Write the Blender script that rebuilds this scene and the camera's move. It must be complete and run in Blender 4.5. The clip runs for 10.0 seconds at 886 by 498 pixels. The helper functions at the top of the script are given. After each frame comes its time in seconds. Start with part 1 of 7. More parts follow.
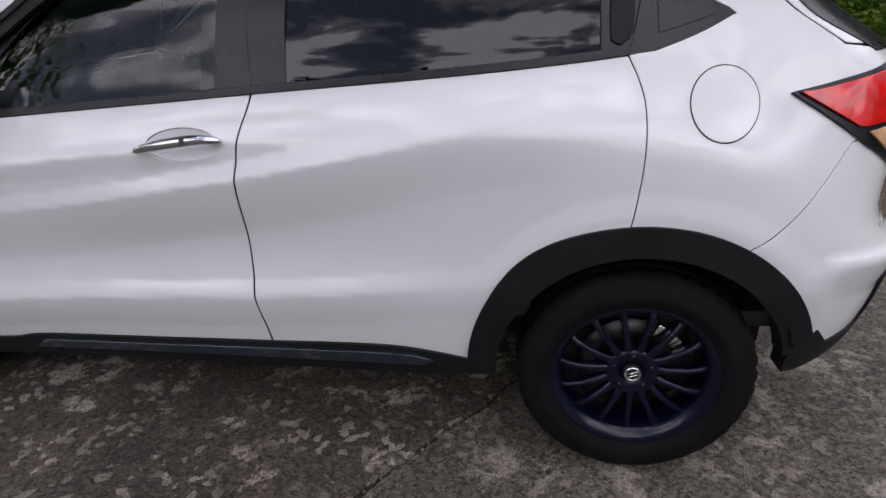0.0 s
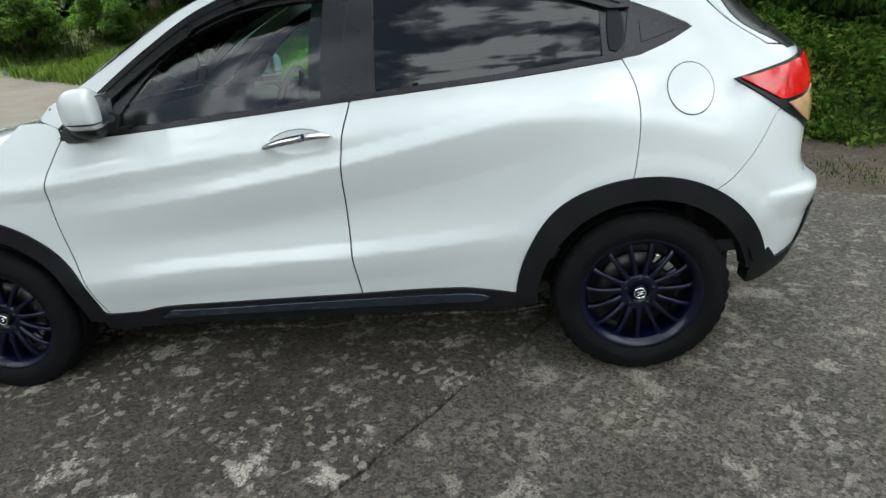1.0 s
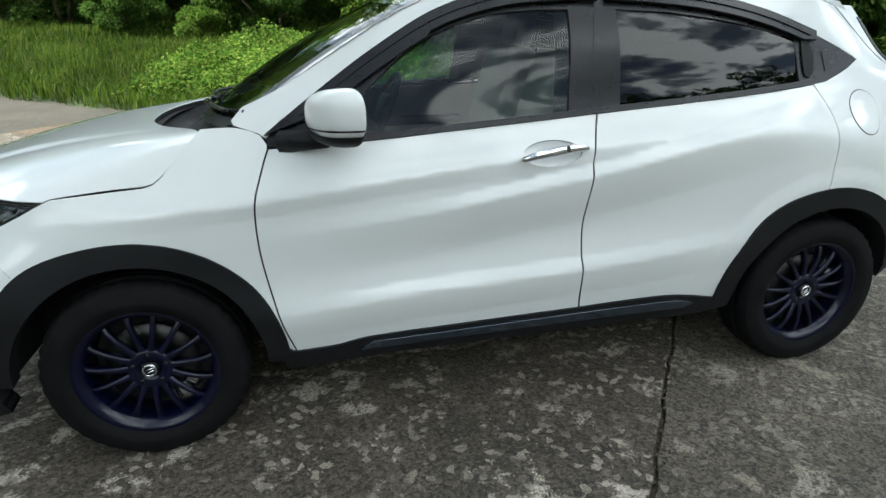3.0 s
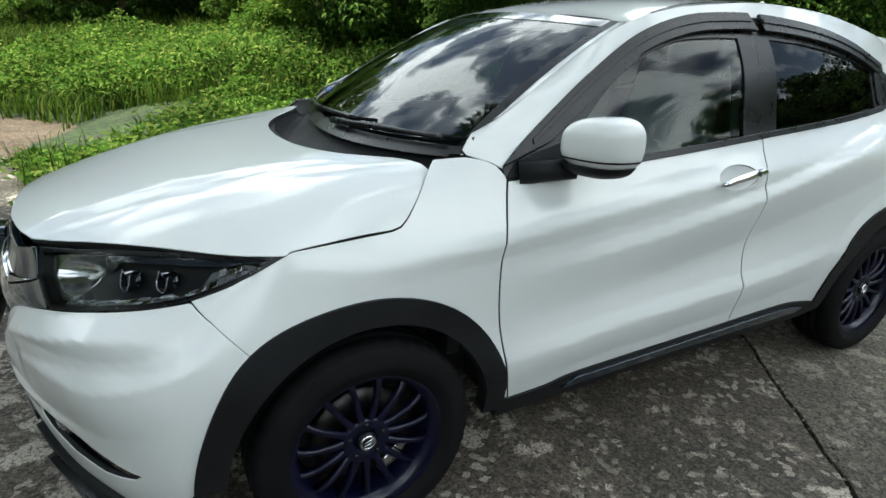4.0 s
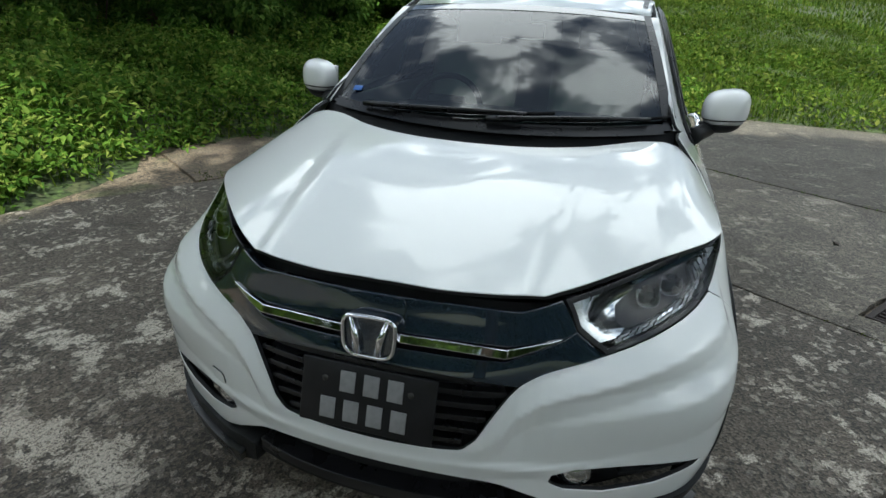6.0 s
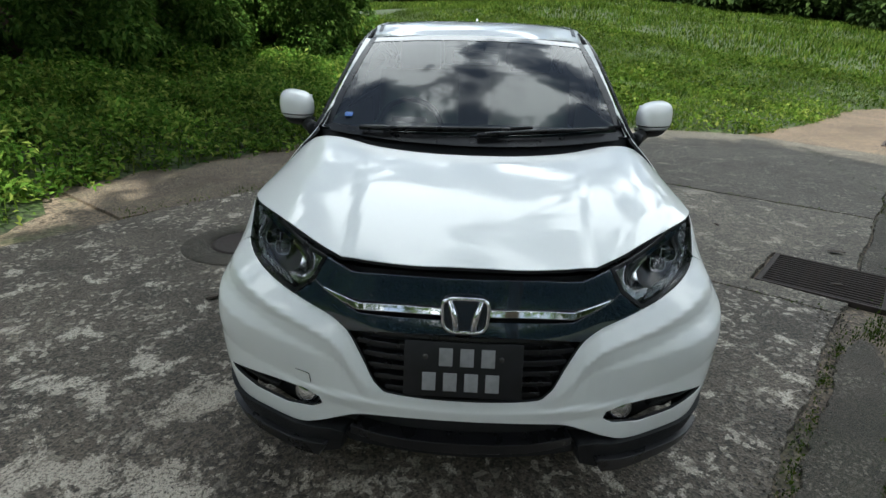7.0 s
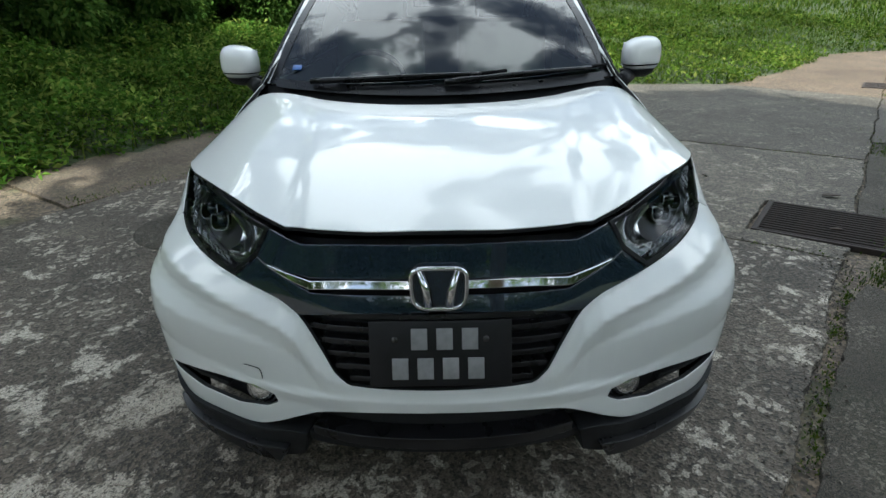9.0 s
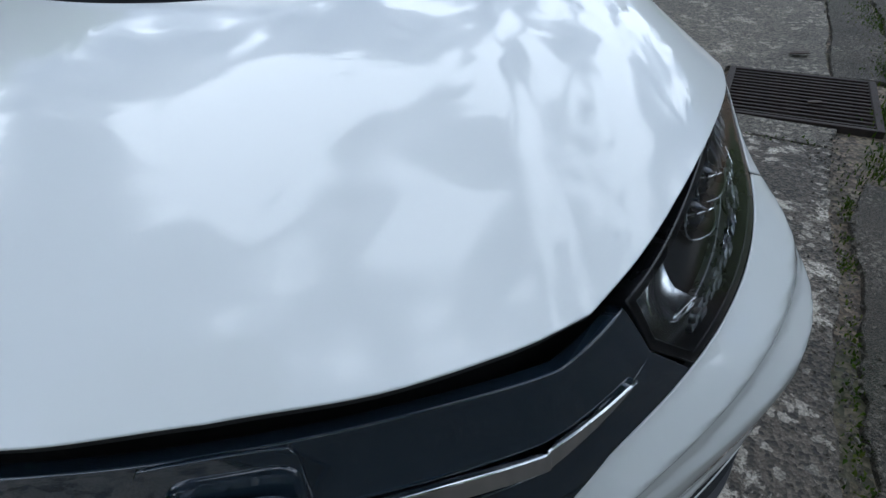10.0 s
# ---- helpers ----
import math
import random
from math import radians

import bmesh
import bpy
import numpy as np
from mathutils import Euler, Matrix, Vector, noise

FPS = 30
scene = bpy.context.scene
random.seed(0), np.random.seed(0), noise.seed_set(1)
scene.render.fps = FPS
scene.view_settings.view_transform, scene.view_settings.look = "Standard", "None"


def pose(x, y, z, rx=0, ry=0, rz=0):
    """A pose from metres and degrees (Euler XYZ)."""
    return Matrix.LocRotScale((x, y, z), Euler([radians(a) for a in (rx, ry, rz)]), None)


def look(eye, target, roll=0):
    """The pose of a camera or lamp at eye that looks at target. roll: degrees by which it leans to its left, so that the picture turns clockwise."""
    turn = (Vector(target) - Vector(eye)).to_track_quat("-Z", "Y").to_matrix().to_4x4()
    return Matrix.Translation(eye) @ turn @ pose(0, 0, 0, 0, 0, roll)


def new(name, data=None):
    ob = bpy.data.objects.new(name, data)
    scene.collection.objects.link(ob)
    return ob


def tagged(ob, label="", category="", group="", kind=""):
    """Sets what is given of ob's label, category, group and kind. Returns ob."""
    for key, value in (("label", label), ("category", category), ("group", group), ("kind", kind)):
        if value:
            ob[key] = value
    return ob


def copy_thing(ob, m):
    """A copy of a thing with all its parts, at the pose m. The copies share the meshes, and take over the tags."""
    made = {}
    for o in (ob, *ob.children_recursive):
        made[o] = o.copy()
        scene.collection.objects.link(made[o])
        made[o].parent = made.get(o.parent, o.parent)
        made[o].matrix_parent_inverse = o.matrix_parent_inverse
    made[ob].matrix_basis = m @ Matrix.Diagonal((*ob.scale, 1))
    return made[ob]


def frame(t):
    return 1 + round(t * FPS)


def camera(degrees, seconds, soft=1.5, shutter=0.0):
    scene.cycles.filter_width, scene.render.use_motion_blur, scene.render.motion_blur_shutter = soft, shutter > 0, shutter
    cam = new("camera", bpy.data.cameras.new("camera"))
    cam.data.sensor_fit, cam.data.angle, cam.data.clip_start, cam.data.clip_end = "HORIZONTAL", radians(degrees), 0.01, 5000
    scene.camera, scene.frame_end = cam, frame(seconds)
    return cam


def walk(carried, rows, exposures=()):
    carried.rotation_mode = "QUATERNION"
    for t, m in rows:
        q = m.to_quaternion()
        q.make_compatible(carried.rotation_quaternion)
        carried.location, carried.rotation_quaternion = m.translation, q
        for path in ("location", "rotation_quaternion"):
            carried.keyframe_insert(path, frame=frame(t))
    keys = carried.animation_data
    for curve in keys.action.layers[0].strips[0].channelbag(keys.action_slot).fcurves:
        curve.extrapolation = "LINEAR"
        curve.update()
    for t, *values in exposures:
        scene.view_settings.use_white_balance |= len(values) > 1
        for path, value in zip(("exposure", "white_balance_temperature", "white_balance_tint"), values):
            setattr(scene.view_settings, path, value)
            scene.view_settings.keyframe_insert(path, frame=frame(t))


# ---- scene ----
cam = camera(74.9, 10.0)
PATH = [
    (0, (1.016, -2.243, 1.346), (0.711, -0.447, 0.520), -2.5),
    (0.5, (0.835, -2.569, 1.337), (0.782, -0.739, 0.531), -3.7),
    (1, (0.761, -2.857, 1.362), (0.586, -1.009, 0.617), -4.9),
    (1.5, (0.621, -3.008, 1.395), (0.584, -1.119, 0.740), -1.1),
    (2, (0.250, -3.026, 1.405), (0.332, -1.134, 0.761), 0.7),
    (3.5, (-1.247, -2.397, 1.409), (-0.589, -0.666, 0.655), 0.9),
    (4, (-1.801, -2.106, 1.441), (-0.881, -0.479, 0.730), 2.5),
    (4.5, (-2.306, -1.725, 1.402), (-1.181, -0.289, 0.582), 0.1),
    (5, (-2.716, -1.266, 1.425), (-1.214, -0.194, 0.655), 2.5),
    (5.5, (-3.042, -0.866, 1.443), (-1.366, -0.121, 0.647), 1.9),
    (6, (-3.233, -0.451, 1.480), (-1.450, 0.031, 0.714), 2.7),
    (7.5, (-3.756, 0.062, 1.510), (-1.875, -0.001, 0.834), 0.4),
    (8, (-3.803, 0.067, 1.514), (-1.924, -0.075, 0.842), -0.3),
    (8.5, (-3.690, 0.013, 1.487), (-1.804, -0.076, 0.828), -0.7),
    (9, (-3.358, -0.024, 1.379), (-1.515, -0.004, 0.602), -1.3),
    (9.5, (-2.889, -0.124, 1.344), (-1.157, -0.342, 0.369), -4.5),
    (10, (-2.450, -0.172, 1.309), (-0.865, -0.371, 0.105), -3.2),
]
walk(cam, [(t, look(eye, target, roll)) for t, eye, target, roll in PATH], [(0.0, 0.80, 6350, 24), (0.5, 1.08, 6350, 15), (1.0, 1.22, 6200, 3), (2.0, 1.20, 6150, 1), (4.0, 1.02, 6150, 1), (5.0, 0.92, 6150, 2), (6.0, 0.78, 6100, 2), (7.5, 0.86, 6100, 3), (9.0, 0.88, 5900, 2), (9.5, 0.74, 5700, 4), (10.0, 0.56, 5550, 7)])
from mathutils import geometry

# ---- world, sun, exposure ----
SUN_DIR = Vector((-0.60, -0.06, 0.80)).normalized()
world = bpy.data.worlds.new("sky")
scene.world = world
world.use_nodes = True
wn, wl = world.node_tree.nodes, world.node_tree.links
wn.clear()
w_out = wn.new("ShaderNodeOutputWorld")
w_bg = wn.new("ShaderNodeBackground")
w_sky = wn.new("ShaderNodeTexSky")
w_sky.sky_type = "NISHITA"
w_sky.sun_disc = False
w_sky.sun_elevation = math.asin(SUN_DIR.z)
w_sky.sun_rotation = math.atan2(SUN_DIR.x, SUN_DIR.y)
w_sky.air_density, w_sky.dust_density = 1.0, 1.5
# broken cumulus all over the sky
w_co = wn.new("ShaderNodeTexCoord")
w_sep = wn.new("ShaderNodeSeparateXYZ")
w_add = wn.new("ShaderNodeMath")
w_add.operation, w_add.inputs[1].default_value = "ADD", 0.35
w_div = wn.new("ShaderNodeVectorMath")
w_div.operation = "DIVIDE"
w_cmb = wn.new("ShaderNodeCombineXYZ")
wl.new(w_co.outputs["Generated"], w_sep.inputs[0])
wl.new(w_sep.outputs[2], w_add.inputs[0])
for n in range(3):
    wl.new(w_add.outputs[0], w_cmb.inputs[n])
wl.new(w_co.outputs["Generated"], w_div.inputs[0])
wl.new(w_cmb.outputs[0], w_div.inputs[1])
w_noise = wn.new("ShaderNodeTexNoise")
w_noise.inputs["Scale"].default_value = 3.2
w_noise.inputs["Detail"].default_value = 9
w_noise.inputs["Roughness"].default_value = 0.57
w_noise.inputs["Distortion"].default_value = 0.25
w_off = wn.new("ShaderNodeVectorMath")
w_off.inputs[1].default_value = (-15.24, 12.72, -6.18)
wl.new(w_div.outputs[0], w_off.inputs[0])
wl.new(w_off.outputs[0], w_noise.inputs["Vector"])
w_ramp = wn.new("ShaderNodeValToRGB")
w_stops = w_ramp.color_ramp.elements
w_stops[0].position, w_stops[0].color = 0.45, (0.05, 0.05, 0.05, 1)
w_stops[1].position, w_stops[1].color = 0.548, (1.0, 1.0, 1.0, 1)
w_stops.new(0.515).color = (0.30, 0.30, 0.30, 1)
wl.new(w_noise.outputs["Fac"], w_ramp.inputs[0])
w_mix = wn.new("ShaderNodeMix")
w_mix.data_type = "RGBA"
wl.new(w_ramp.outputs[0], w_mix.inputs[0])
wl.new(w_sky.outputs[0], w_mix.inputs[6])
w_mix.inputs[7].default_value = (27.0, 27.2, 27.6, 1)
wl.new(w_mix.outputs[2], w_bg.inputs[0])
w_bg.inputs[1].default_value = 0.068
wl.new(w_bg.outputs[0], w_out.inputs[0])

sun = new("sun", bpy.data.lights.new("sun", "SUN"))
sun.data.energy, sun.data.angle, sun.data.color = 5.4, radians(0.6), (1.0, 0.95, 0.86)
sun.matrix_world = look(tuple(SUN_DIR * 60), (0, 0, 0))


# ---- materials ----
def mat(name, color, rough=0.5, metal=0.0, coat=0.0, var=0.0, scale=20.0, bump=0.0, bump_scale=200.0, trans=0.0, spec=0.5):
    m = bpy.data.materials.new(name)
    m.use_nodes = True
    nt = m.node_tree
    b = nt.nodes["Principled BSDF"]
    b.inputs["Base Color"].default_value = (*color, 1)
    b.inputs["Roughness"].default_value = rough
    b.inputs["Metallic"].default_value = metal
    b.inputs["Coat Weight"].default_value = coat
    b.inputs["Coat Roughness"].default_value = 0.015
    b.inputs["Coat IOR"].default_value = 1.6
    b.inputs["Transmission Weight"].default_value = trans
    b.inputs["Specular IOR Level"].default_value = spec
    co = nt.nodes.new("ShaderNodeTexCoord")
    if var:
        no = nt.nodes.new("ShaderNodeTexNoise")
        no.inputs["Scale"].default_value, no.inputs["Detail"].default_value = scale, 6
        nt.links.new(co.outputs["Object"], no.inputs["Vector"])
        mr = nt.nodes.new("ShaderNodeMapRange")
        mr.inputs[1].default_value, mr.inputs[2].default_value = 0.3, 0.7
        mr.inputs[3].default_value, mr.inputs[4].default_value = 1 - var, 1 + var
        nt.links.new(no.outputs["Fac"], mr.inputs[0])
        hs = nt.nodes.new("ShaderNodeHueSaturation")
        hs.inputs["Color"].default_value = (*color, 1)
        nt.links.new(mr.outputs[0], hs.inputs["Value"])
        nt.links.new(hs.outputs[0], b.inputs["Base Color"])
        rr = nt.nodes.new("ShaderNodeMapRange")
        rr.inputs[3].default_value, rr.inputs[4].default_value = max(0.02, rough * 0.75), min(1, rough * 1.3)
        nt.links.new(no.outputs["Fac"], rr.inputs[0])
        nt.links.new(rr.outputs[0], b.inputs["Roughness"])
    if bump:
        nb = nt.nodes.new("ShaderNodeTexNoise")
        nb.inputs["Scale"].default_value, nb.inputs["Detail"].default_value = bump_scale, 3
        nt.links.new(co.outputs["Object"], nb.inputs["Vector"])
        bp = nt.nodes.new("ShaderNodeBump")
        bp.inputs["Strength"].default_value, bp.inputs["Distance"].default_value = bump, 0.002
        nt.links.new(nb.outputs["Fac"], bp.inputs["Height"])
        nt.links.new(bp.outputs[0], b.inputs["Normal"])
    return m


def glass(name, tint, ior=1.85):
    """A thin pane: tinted see-through, with the gloss of its two faces."""
    m = bpy.data.materials.new(name)
    m.use_nodes = True
    nt = m.node_tree
    nt.nodes.clear()
    out = nt.nodes.new("ShaderNodeOutputMaterial")
    mix = nt.nodes.new("ShaderNodeMixShader")
    fr = nt.nodes.new("ShaderNodeFresnel")
    fr.inputs[0].default_value = ior
    tr = nt.nodes.new("ShaderNodeBsdfTransparent")
    tr.inputs[0].default_value = (*tint, 1)
    gl = nt.nodes.new("ShaderNodeBsdfGlossy")
    gl.inputs["Roughness"].default_value = 0.01
    nt.links.new(fr.outputs[0], mix.inputs[0])
    nt.links.new(tr.outputs[0], mix.inputs[1])
    nt.links.new(gl.outputs[0], mix.inputs[2])
    nt.links.new(mix.outputs[0], out.inputs[0])
    return m


PAINT = mat("pearl_white_paint", (0.695, 0.71, 0.695), 0.42, coat=1.0, var=0.012, scale=3.0, spec=0.2)
PAINT.node_tree.nodes["Principled BSDF"].inputs["Coat IOR"].default_value = 1.52
CLAD = mat("grained_black_plastic", (0.011, 0.0115, 0.0125), 0.5, var=0.25, scale=8, bump=0.25, bump_scale=900, spec=0.18)
BLACK = mat("satin_black_trim", (0.008, 0.008, 0.009), 0.28, var=0.2, scale=15, spec=0.35)
PIANO = mat("dark_gloss_grille_panel", (0.013, 0.022, 0.032), 0.10, coat=1.0, var=0.1, scale=5, spec=0.3)
# black of linings, also put in for shade in seams, gaps and the drain
DARK = mat("black_lining_and_shade", (0.008, 0.008, 0.009), 0.9, var=0.3, scale=20)
CHROME = mat("bright_chrome", (0.78, 0.78, 0.80), 0.06, metal=1.0)
SILVER = mat("silver_reflector", (0.70, 0.71, 0.73), 0.16, metal=1.0, var=0.1, scale=40)
STEEL = mat("bare_steel", (0.07, 0.068, 0.065), 0.45, metal=1.0, var=0.2, scale=60)
RUBBER = mat("tyre_rubber", (0.006, 0.006, 0.0064), 0.72, var=0.35, scale=14, bump=0.3, bump_scale=300, spec=0.12)
RIM = mat("midnight_blue_gloss_paint", (0.0018, 0.0024, 0.016), 0.30, coat=0.22, var=0.15, scale=10, spec=0.3)
GLASS_F = glass("green_tinted_glass", (0.50, 0.66, 0.62), 1.5)
GLASS_R = glass("dark_privacy_glass", (0.05, 0.055, 0.06), 1.5)
GLASS_W = glass("windscreen_glass", (0.42, 0.58, 0.56), 1.80)
LENS = glass("clear_lamp_lens", (0.95, 0.96, 0.97), 1.28)
RED = mat("red_lamp_lens", (0.70, 0.012, 0.010), 0.10, coat=0.35, var=0.25, scale=25)
AMBER = mat("pale_amber_lamp_lens", (0.62, 0.36, 0.20), 0.1, coat=1.0, var=0.2, scale=25)
BEIGE = mat("beige_leatherette", (0.50, 0.44, 0.36), 0.5, var=0.1, scale=10, bump=0.15, bump_scale=250)
CABIN = mat("charcoal_cabin_plastic", (0.03, 0.03, 0.032), 0.6, var=0.2, scale=12, bump=0.2, bump_scale=400)
# white enamel greyed in its colour for the shade of the woods
SIGN_WHITE = mat("shaded_sign_enamel", (0.44, 0.44, 0.43), 0.5, var=0.1, scale=12)
PLATE_BAR = mat("dull_silver_bar", (0.24, 0.24, 0.245), 0.5, metal=0.3, var=0.12, scale=60)
PLATE = mat("black_plate_enamel", (0.008, 0.008, 0.009), 0.4, var=0.3, scale=20, spec=0.3)


# ---- helpers of this scene ----
def part(name, bm, material, parent=None, label="", smooth=True):
    """Links a bmesh as one mesh object under a thing or a part."""
    me = bpy.data.meshes.new(name)
    bm.normal_update()
    bm.to_mesh(me)
    bm.free()
    me.materials.append(material)
    if smooth:
        me.polygons.foreach_set("use_smooth", [True] * len(me.polygons))
    ob = new(name, me)
    ob.parent = parent
    if label:
        ob["label"] = label
    return ob


def box(bm, size, at=(0, 0, 0), bevel=0.0, m=None):
    """Adds a box of that size, centred at a place, with its edges rounded."""
    bx = bmesh.new()
    bmesh.ops.create_cube(bx, size=1)
    bmesh.ops.scale(bx, vec=size, verts=bx.verts)
    if bevel:
        bmesh.ops.bevel(bx, geom=bx.edges[:], offset=bevel, segments=2, affect="EDGES", profile=0.6)
    bx.transform(Matrix.Translation(at) if m is None else m)
    me = bpy.data.meshes.new("tmp")
    bx.to_mesh(me)
    bx.free()
    bm.from_mesh(me)
    bpy.data.meshes.remove(me)
    return bm


def revolve(profile, steps, wobble=None):
    """A ring round the y axis from rows of (radius, y)."""
    bm = bmesh.new()
    rings = []
    for i in range(steps):
        a = 2 * math.pi * i / steps
        ring = []
        for k, (r, w) in enumerate(profile):
            rr = r + (wobble(i, k) if wobble else 0)
            ring.append(bm.verts.new((rr * math.cos(a), w, rr * math.sin(a))))
        rings.append(ring)
    for i in range(steps):
        p, q = rings[i], rings[(i + 1) % steps]
        for k in range(len(profile) - 1):
            bm.faces.new((p[k], q[k], q[k + 1], p[k + 1]))
    bmesh.ops.remove_doubles(bm, verts=bm.verts, dist=1e-5)
    bmesh.ops.recalc_face_normals(bm, faces=bm.faces)
    return bm


def tube(points, radius, sides=10, closed=False):
    """A round bar along points; radius may be a list."""
    bm = bmesh.new()
    pts = [Vector(p) for p in points]
    n = len(pts)
    rings = []
    side = None
    for i, p in enumerate(pts):
        d = (pts[(i + 1) % n] - pts[i - 1]) if closed else (pts[min(i + 1, n - 1)] - pts[max(i - 1, 0)])
        d.normalize()
        if side is None:
            side = d.orthogonal().normalized()
        side = (side - d * side.dot(d)).normalized()
        up = d.cross(side)
        r = radius[i] if isinstance(radius, (list, tuple)) else radius
        rings.append([bm.verts.new(p + r * (math.cos(a) * side + math.sin(a) * up)) for a in [2 * math.pi * k / sides for k in range(sides)]])
    for i in range(n if closed else n - 1):
        p, q = rings[i], rings[(i + 1) % n]
        for k in range(sides):
            bm.faces.new((p[k], p[(k + 1) % sides], q[(k + 1) % sides], q[k]))
    if not closed:
        bm.faces.new(rings[0][::-1])
        bm.faces.new(rings[-1])
    bmesh.ops.recalc_face_normals(bm, faces=bm.faces)
    return bm


def bend(points, step=0.02, closed=False):
    """A smooth curve (Catmull-Rom) through 2D or 3D points, as short steps."""
    p = np.array(points, float)
    n = len(p)
    out = []
    for i in range(n if closed else n - 1):
        a, b = p[i], p[(i + 1) % n]
        z = p[i - 1] if (i or closed) else 2 * a - b
        c = p[(i + 2) % n] if (closed or i + 2 < n) else 2 * b - a
        m0, m1 = (b - z) / 2, (c - a) / 2
        k = max(1, int(np.linalg.norm(b - a) / step))
        for t in np.arange(k) / k:
            out.append((2 * t**3 - 3 * t**2 + 1) * a + (t**3 - 2 * t**2 + t) * m0 + (3 * t**2 - 2 * t**3) * b + (t**3 - t**2) * m1)
    if not closed:
        out.append(p[-1])
    return [tuple(q) for q in out]


def inside(pts, poly):
    """Which of the points lie in the polygon."""
    x, y = pts[:, 0], pts[:, 1]
    res = np.zeros(len(pts), bool)
    q = np.array(poly)
    for (x0, y0), (x1, y1) in zip(q, np.roll(q, -1, 0)):
        if y0 != y1:
            res ^= ((y0 > y) != (y1 > y)) & (x < (x1 - x0) * (y - y0) / (y1 - y0) + x0)
    return res


def area(poly):
    q = np.array(poly)
    r = np.roll(q, -1, 0)
    return 0.5 * float(np.sum(q[:, 0] * r[:, 1] - r[:, 0] * q[:, 1]))


def inset(poly, d):
    """The polygon drawn in by d all round."""
    q = np.array(poly)
    if area(poly) < 0:
        q = q[::-1]
    e = np.roll(q, -1, 0) - q
    e /= np.linalg.norm(e, axis=1)[:, None] + 1e-9
    nrm = np.stack([-e[:, 1], e[:, 0]], 1)
    v = nrm + np.roll(nrm, 1, 0)
    v /= np.maximum((v * v).sum(1) / 2, 0.35)[:, None]
    return [tuple(p) for p in q + d * v]


def thin_out(poly, least=0.003):
    out = []
    for p in poly:
        if not out or math.dist(p, out[-1]) > least:
            out.append(tuple(float(v) for v in p))
    if math.dist(out[0], out[-1]) < least:
        out.pop()
    return out


def dense(poly, step):
    out = []
    for a, b in zip(poly, poly[1:] + poly[:1]):
        k = max(1, int(math.ceil(math.dist(a, b) / step)))
        out += [(a[0] + (b[0] - a[0]) * i / k, a[1] + (b[1] - a[1]) * i / k) for i in range(k)]
    return out


def sheet(name, poly, lift, material, parent=None, label="", gap=0.002, rise=0.0, depth=0.014, step=0.03, holes=(), rim_mat=None):
    """A pressed panel: a flat outline, cut to a polygon with holes, laid on a curved surface, with turned-in edges.
    lift: flat points to places and normals."""
    loops = [dense(thin_out(inset(thin_out(poly), gap)), step)]
    for h in holes:
        hp = thin_out(h)
        loops.append(dense(hp, step))
    flat, edges, ranges = [], [], []
    for lp in loops:
        n0 = len(flat)
        flat += lp
        edges += [(n0 + i, n0 + (i + 1) % len(lp)) for i in range(len(lp))]
        ranges.append((n0, len(lp)))
    q = np.array(loops[0])
    lo, hi = q.min(0), q.max(0)
    gx, gy = np.meshgrid(np.arange(lo[0] + step / 2, hi[0], step), np.arange(lo[1] + step / 2, hi[1], step))
    gx[1::2] += step / 2
    g = np.stack([gx.ravel(), gy.ravel()], 1)
    ok = inside(g, loops[0])
    for h in loops[1:]:
        ok &= ~inside(g, h)
    g = g[ok]
    border = np.array(flat)
    if len(g):
        near = np.array([np.min(np.sum((border - p) ** 2, 1)) for p in g])
        g = g[near > (0.45 * step) ** 2]
    pts = [Vector(p) for p in flat] + [Vector(p) for p in g]
    v2, e2, f2, vo, _, _ = geometry.delaunay_2d_cdt(pts, edges, [], 0, 1e-6)
    v2 = np.array([tuple(v) for v in v2])
    tri = np.array([f for f in f2 if len(f) == 3])
    mid = v2[tri].mean(1)
    ok = inside(mid, loops[0])
    for h in loops[1:]:
        ok &= ~inside(mid, h)
    tri = tri[ok]
    where, nrm = lift(v2)
    where = where + nrm * rise
    a, b, c = where[tri[:, 0]], where[tri[:, 1]], where[tri[:, 2]]
    turned = (np.cross(b - a, c - a) * nrm[tri[:, 0]]).sum(1) < 0
    tri[turned] = tri[turned][:, [0, 2, 1]]
    count = {}
    for t in tri:
        for i in range(3):
            count[(t[i], t[(i + 1) % 3])] = 1
    rim = [(i, j) for i, j in count if (j, i) not in count]
    verts, norms, faces = [tuple(p) for p in where], [tuple(p) for p in nrm], [tuple(int(i) for i in t) for t in tri]
    if depth:
        out_n = {}
        for i, j in rim:
            d = np.cross(where[j] - where[i], (nrm[i] + nrm[j]) / 2)
            d = d / (np.linalg.norm(d) + 1e-12)
            for k in (i, j):
                out_n[k] = out_n.get(k, 0) + d
        idx = {}
        for k, d in out_n.items():
            d = d / (np.linalg.norm(d) + 1e-9)
            idx[k] = len(verts)
            r = min(0.0022, depth / 5)
            for off, n in ((0 * d, nrm[k] + 0.05 * d), (0.7 * r * d - 0.4 * r * nrm[k], nrm[k] + d), (r * d - 1.2 * r * nrm[k], d), (r * d - depth * nrm[k], d)):
                verts.append(tuple(where[k] + off))
                norms.append(tuple(n / np.linalg.norm(n)))
        for i, j in rim:
            for s in range(3):
                faces.append((idx[j] + s, idx[i] + s, idx[i] + s + 1, idx[j] + s + 1))
    me = bpy.data.meshes.new(name)
    me.from_pydata(verts, [], faces)
    me.polygons.foreach_set("use_smooth", [True] * len(me.polygons))
    me.normals_split_custom_set_from_vertices(norms)
    me.materials.append(material)
    # white panels get black inner edge walls in place of seam shade
    if depth and material is PAINT:
        me.materials.append(DARK)
        slot = [0] * len(tri) + [int(s == 2) for _ in rim for s in range(3)]
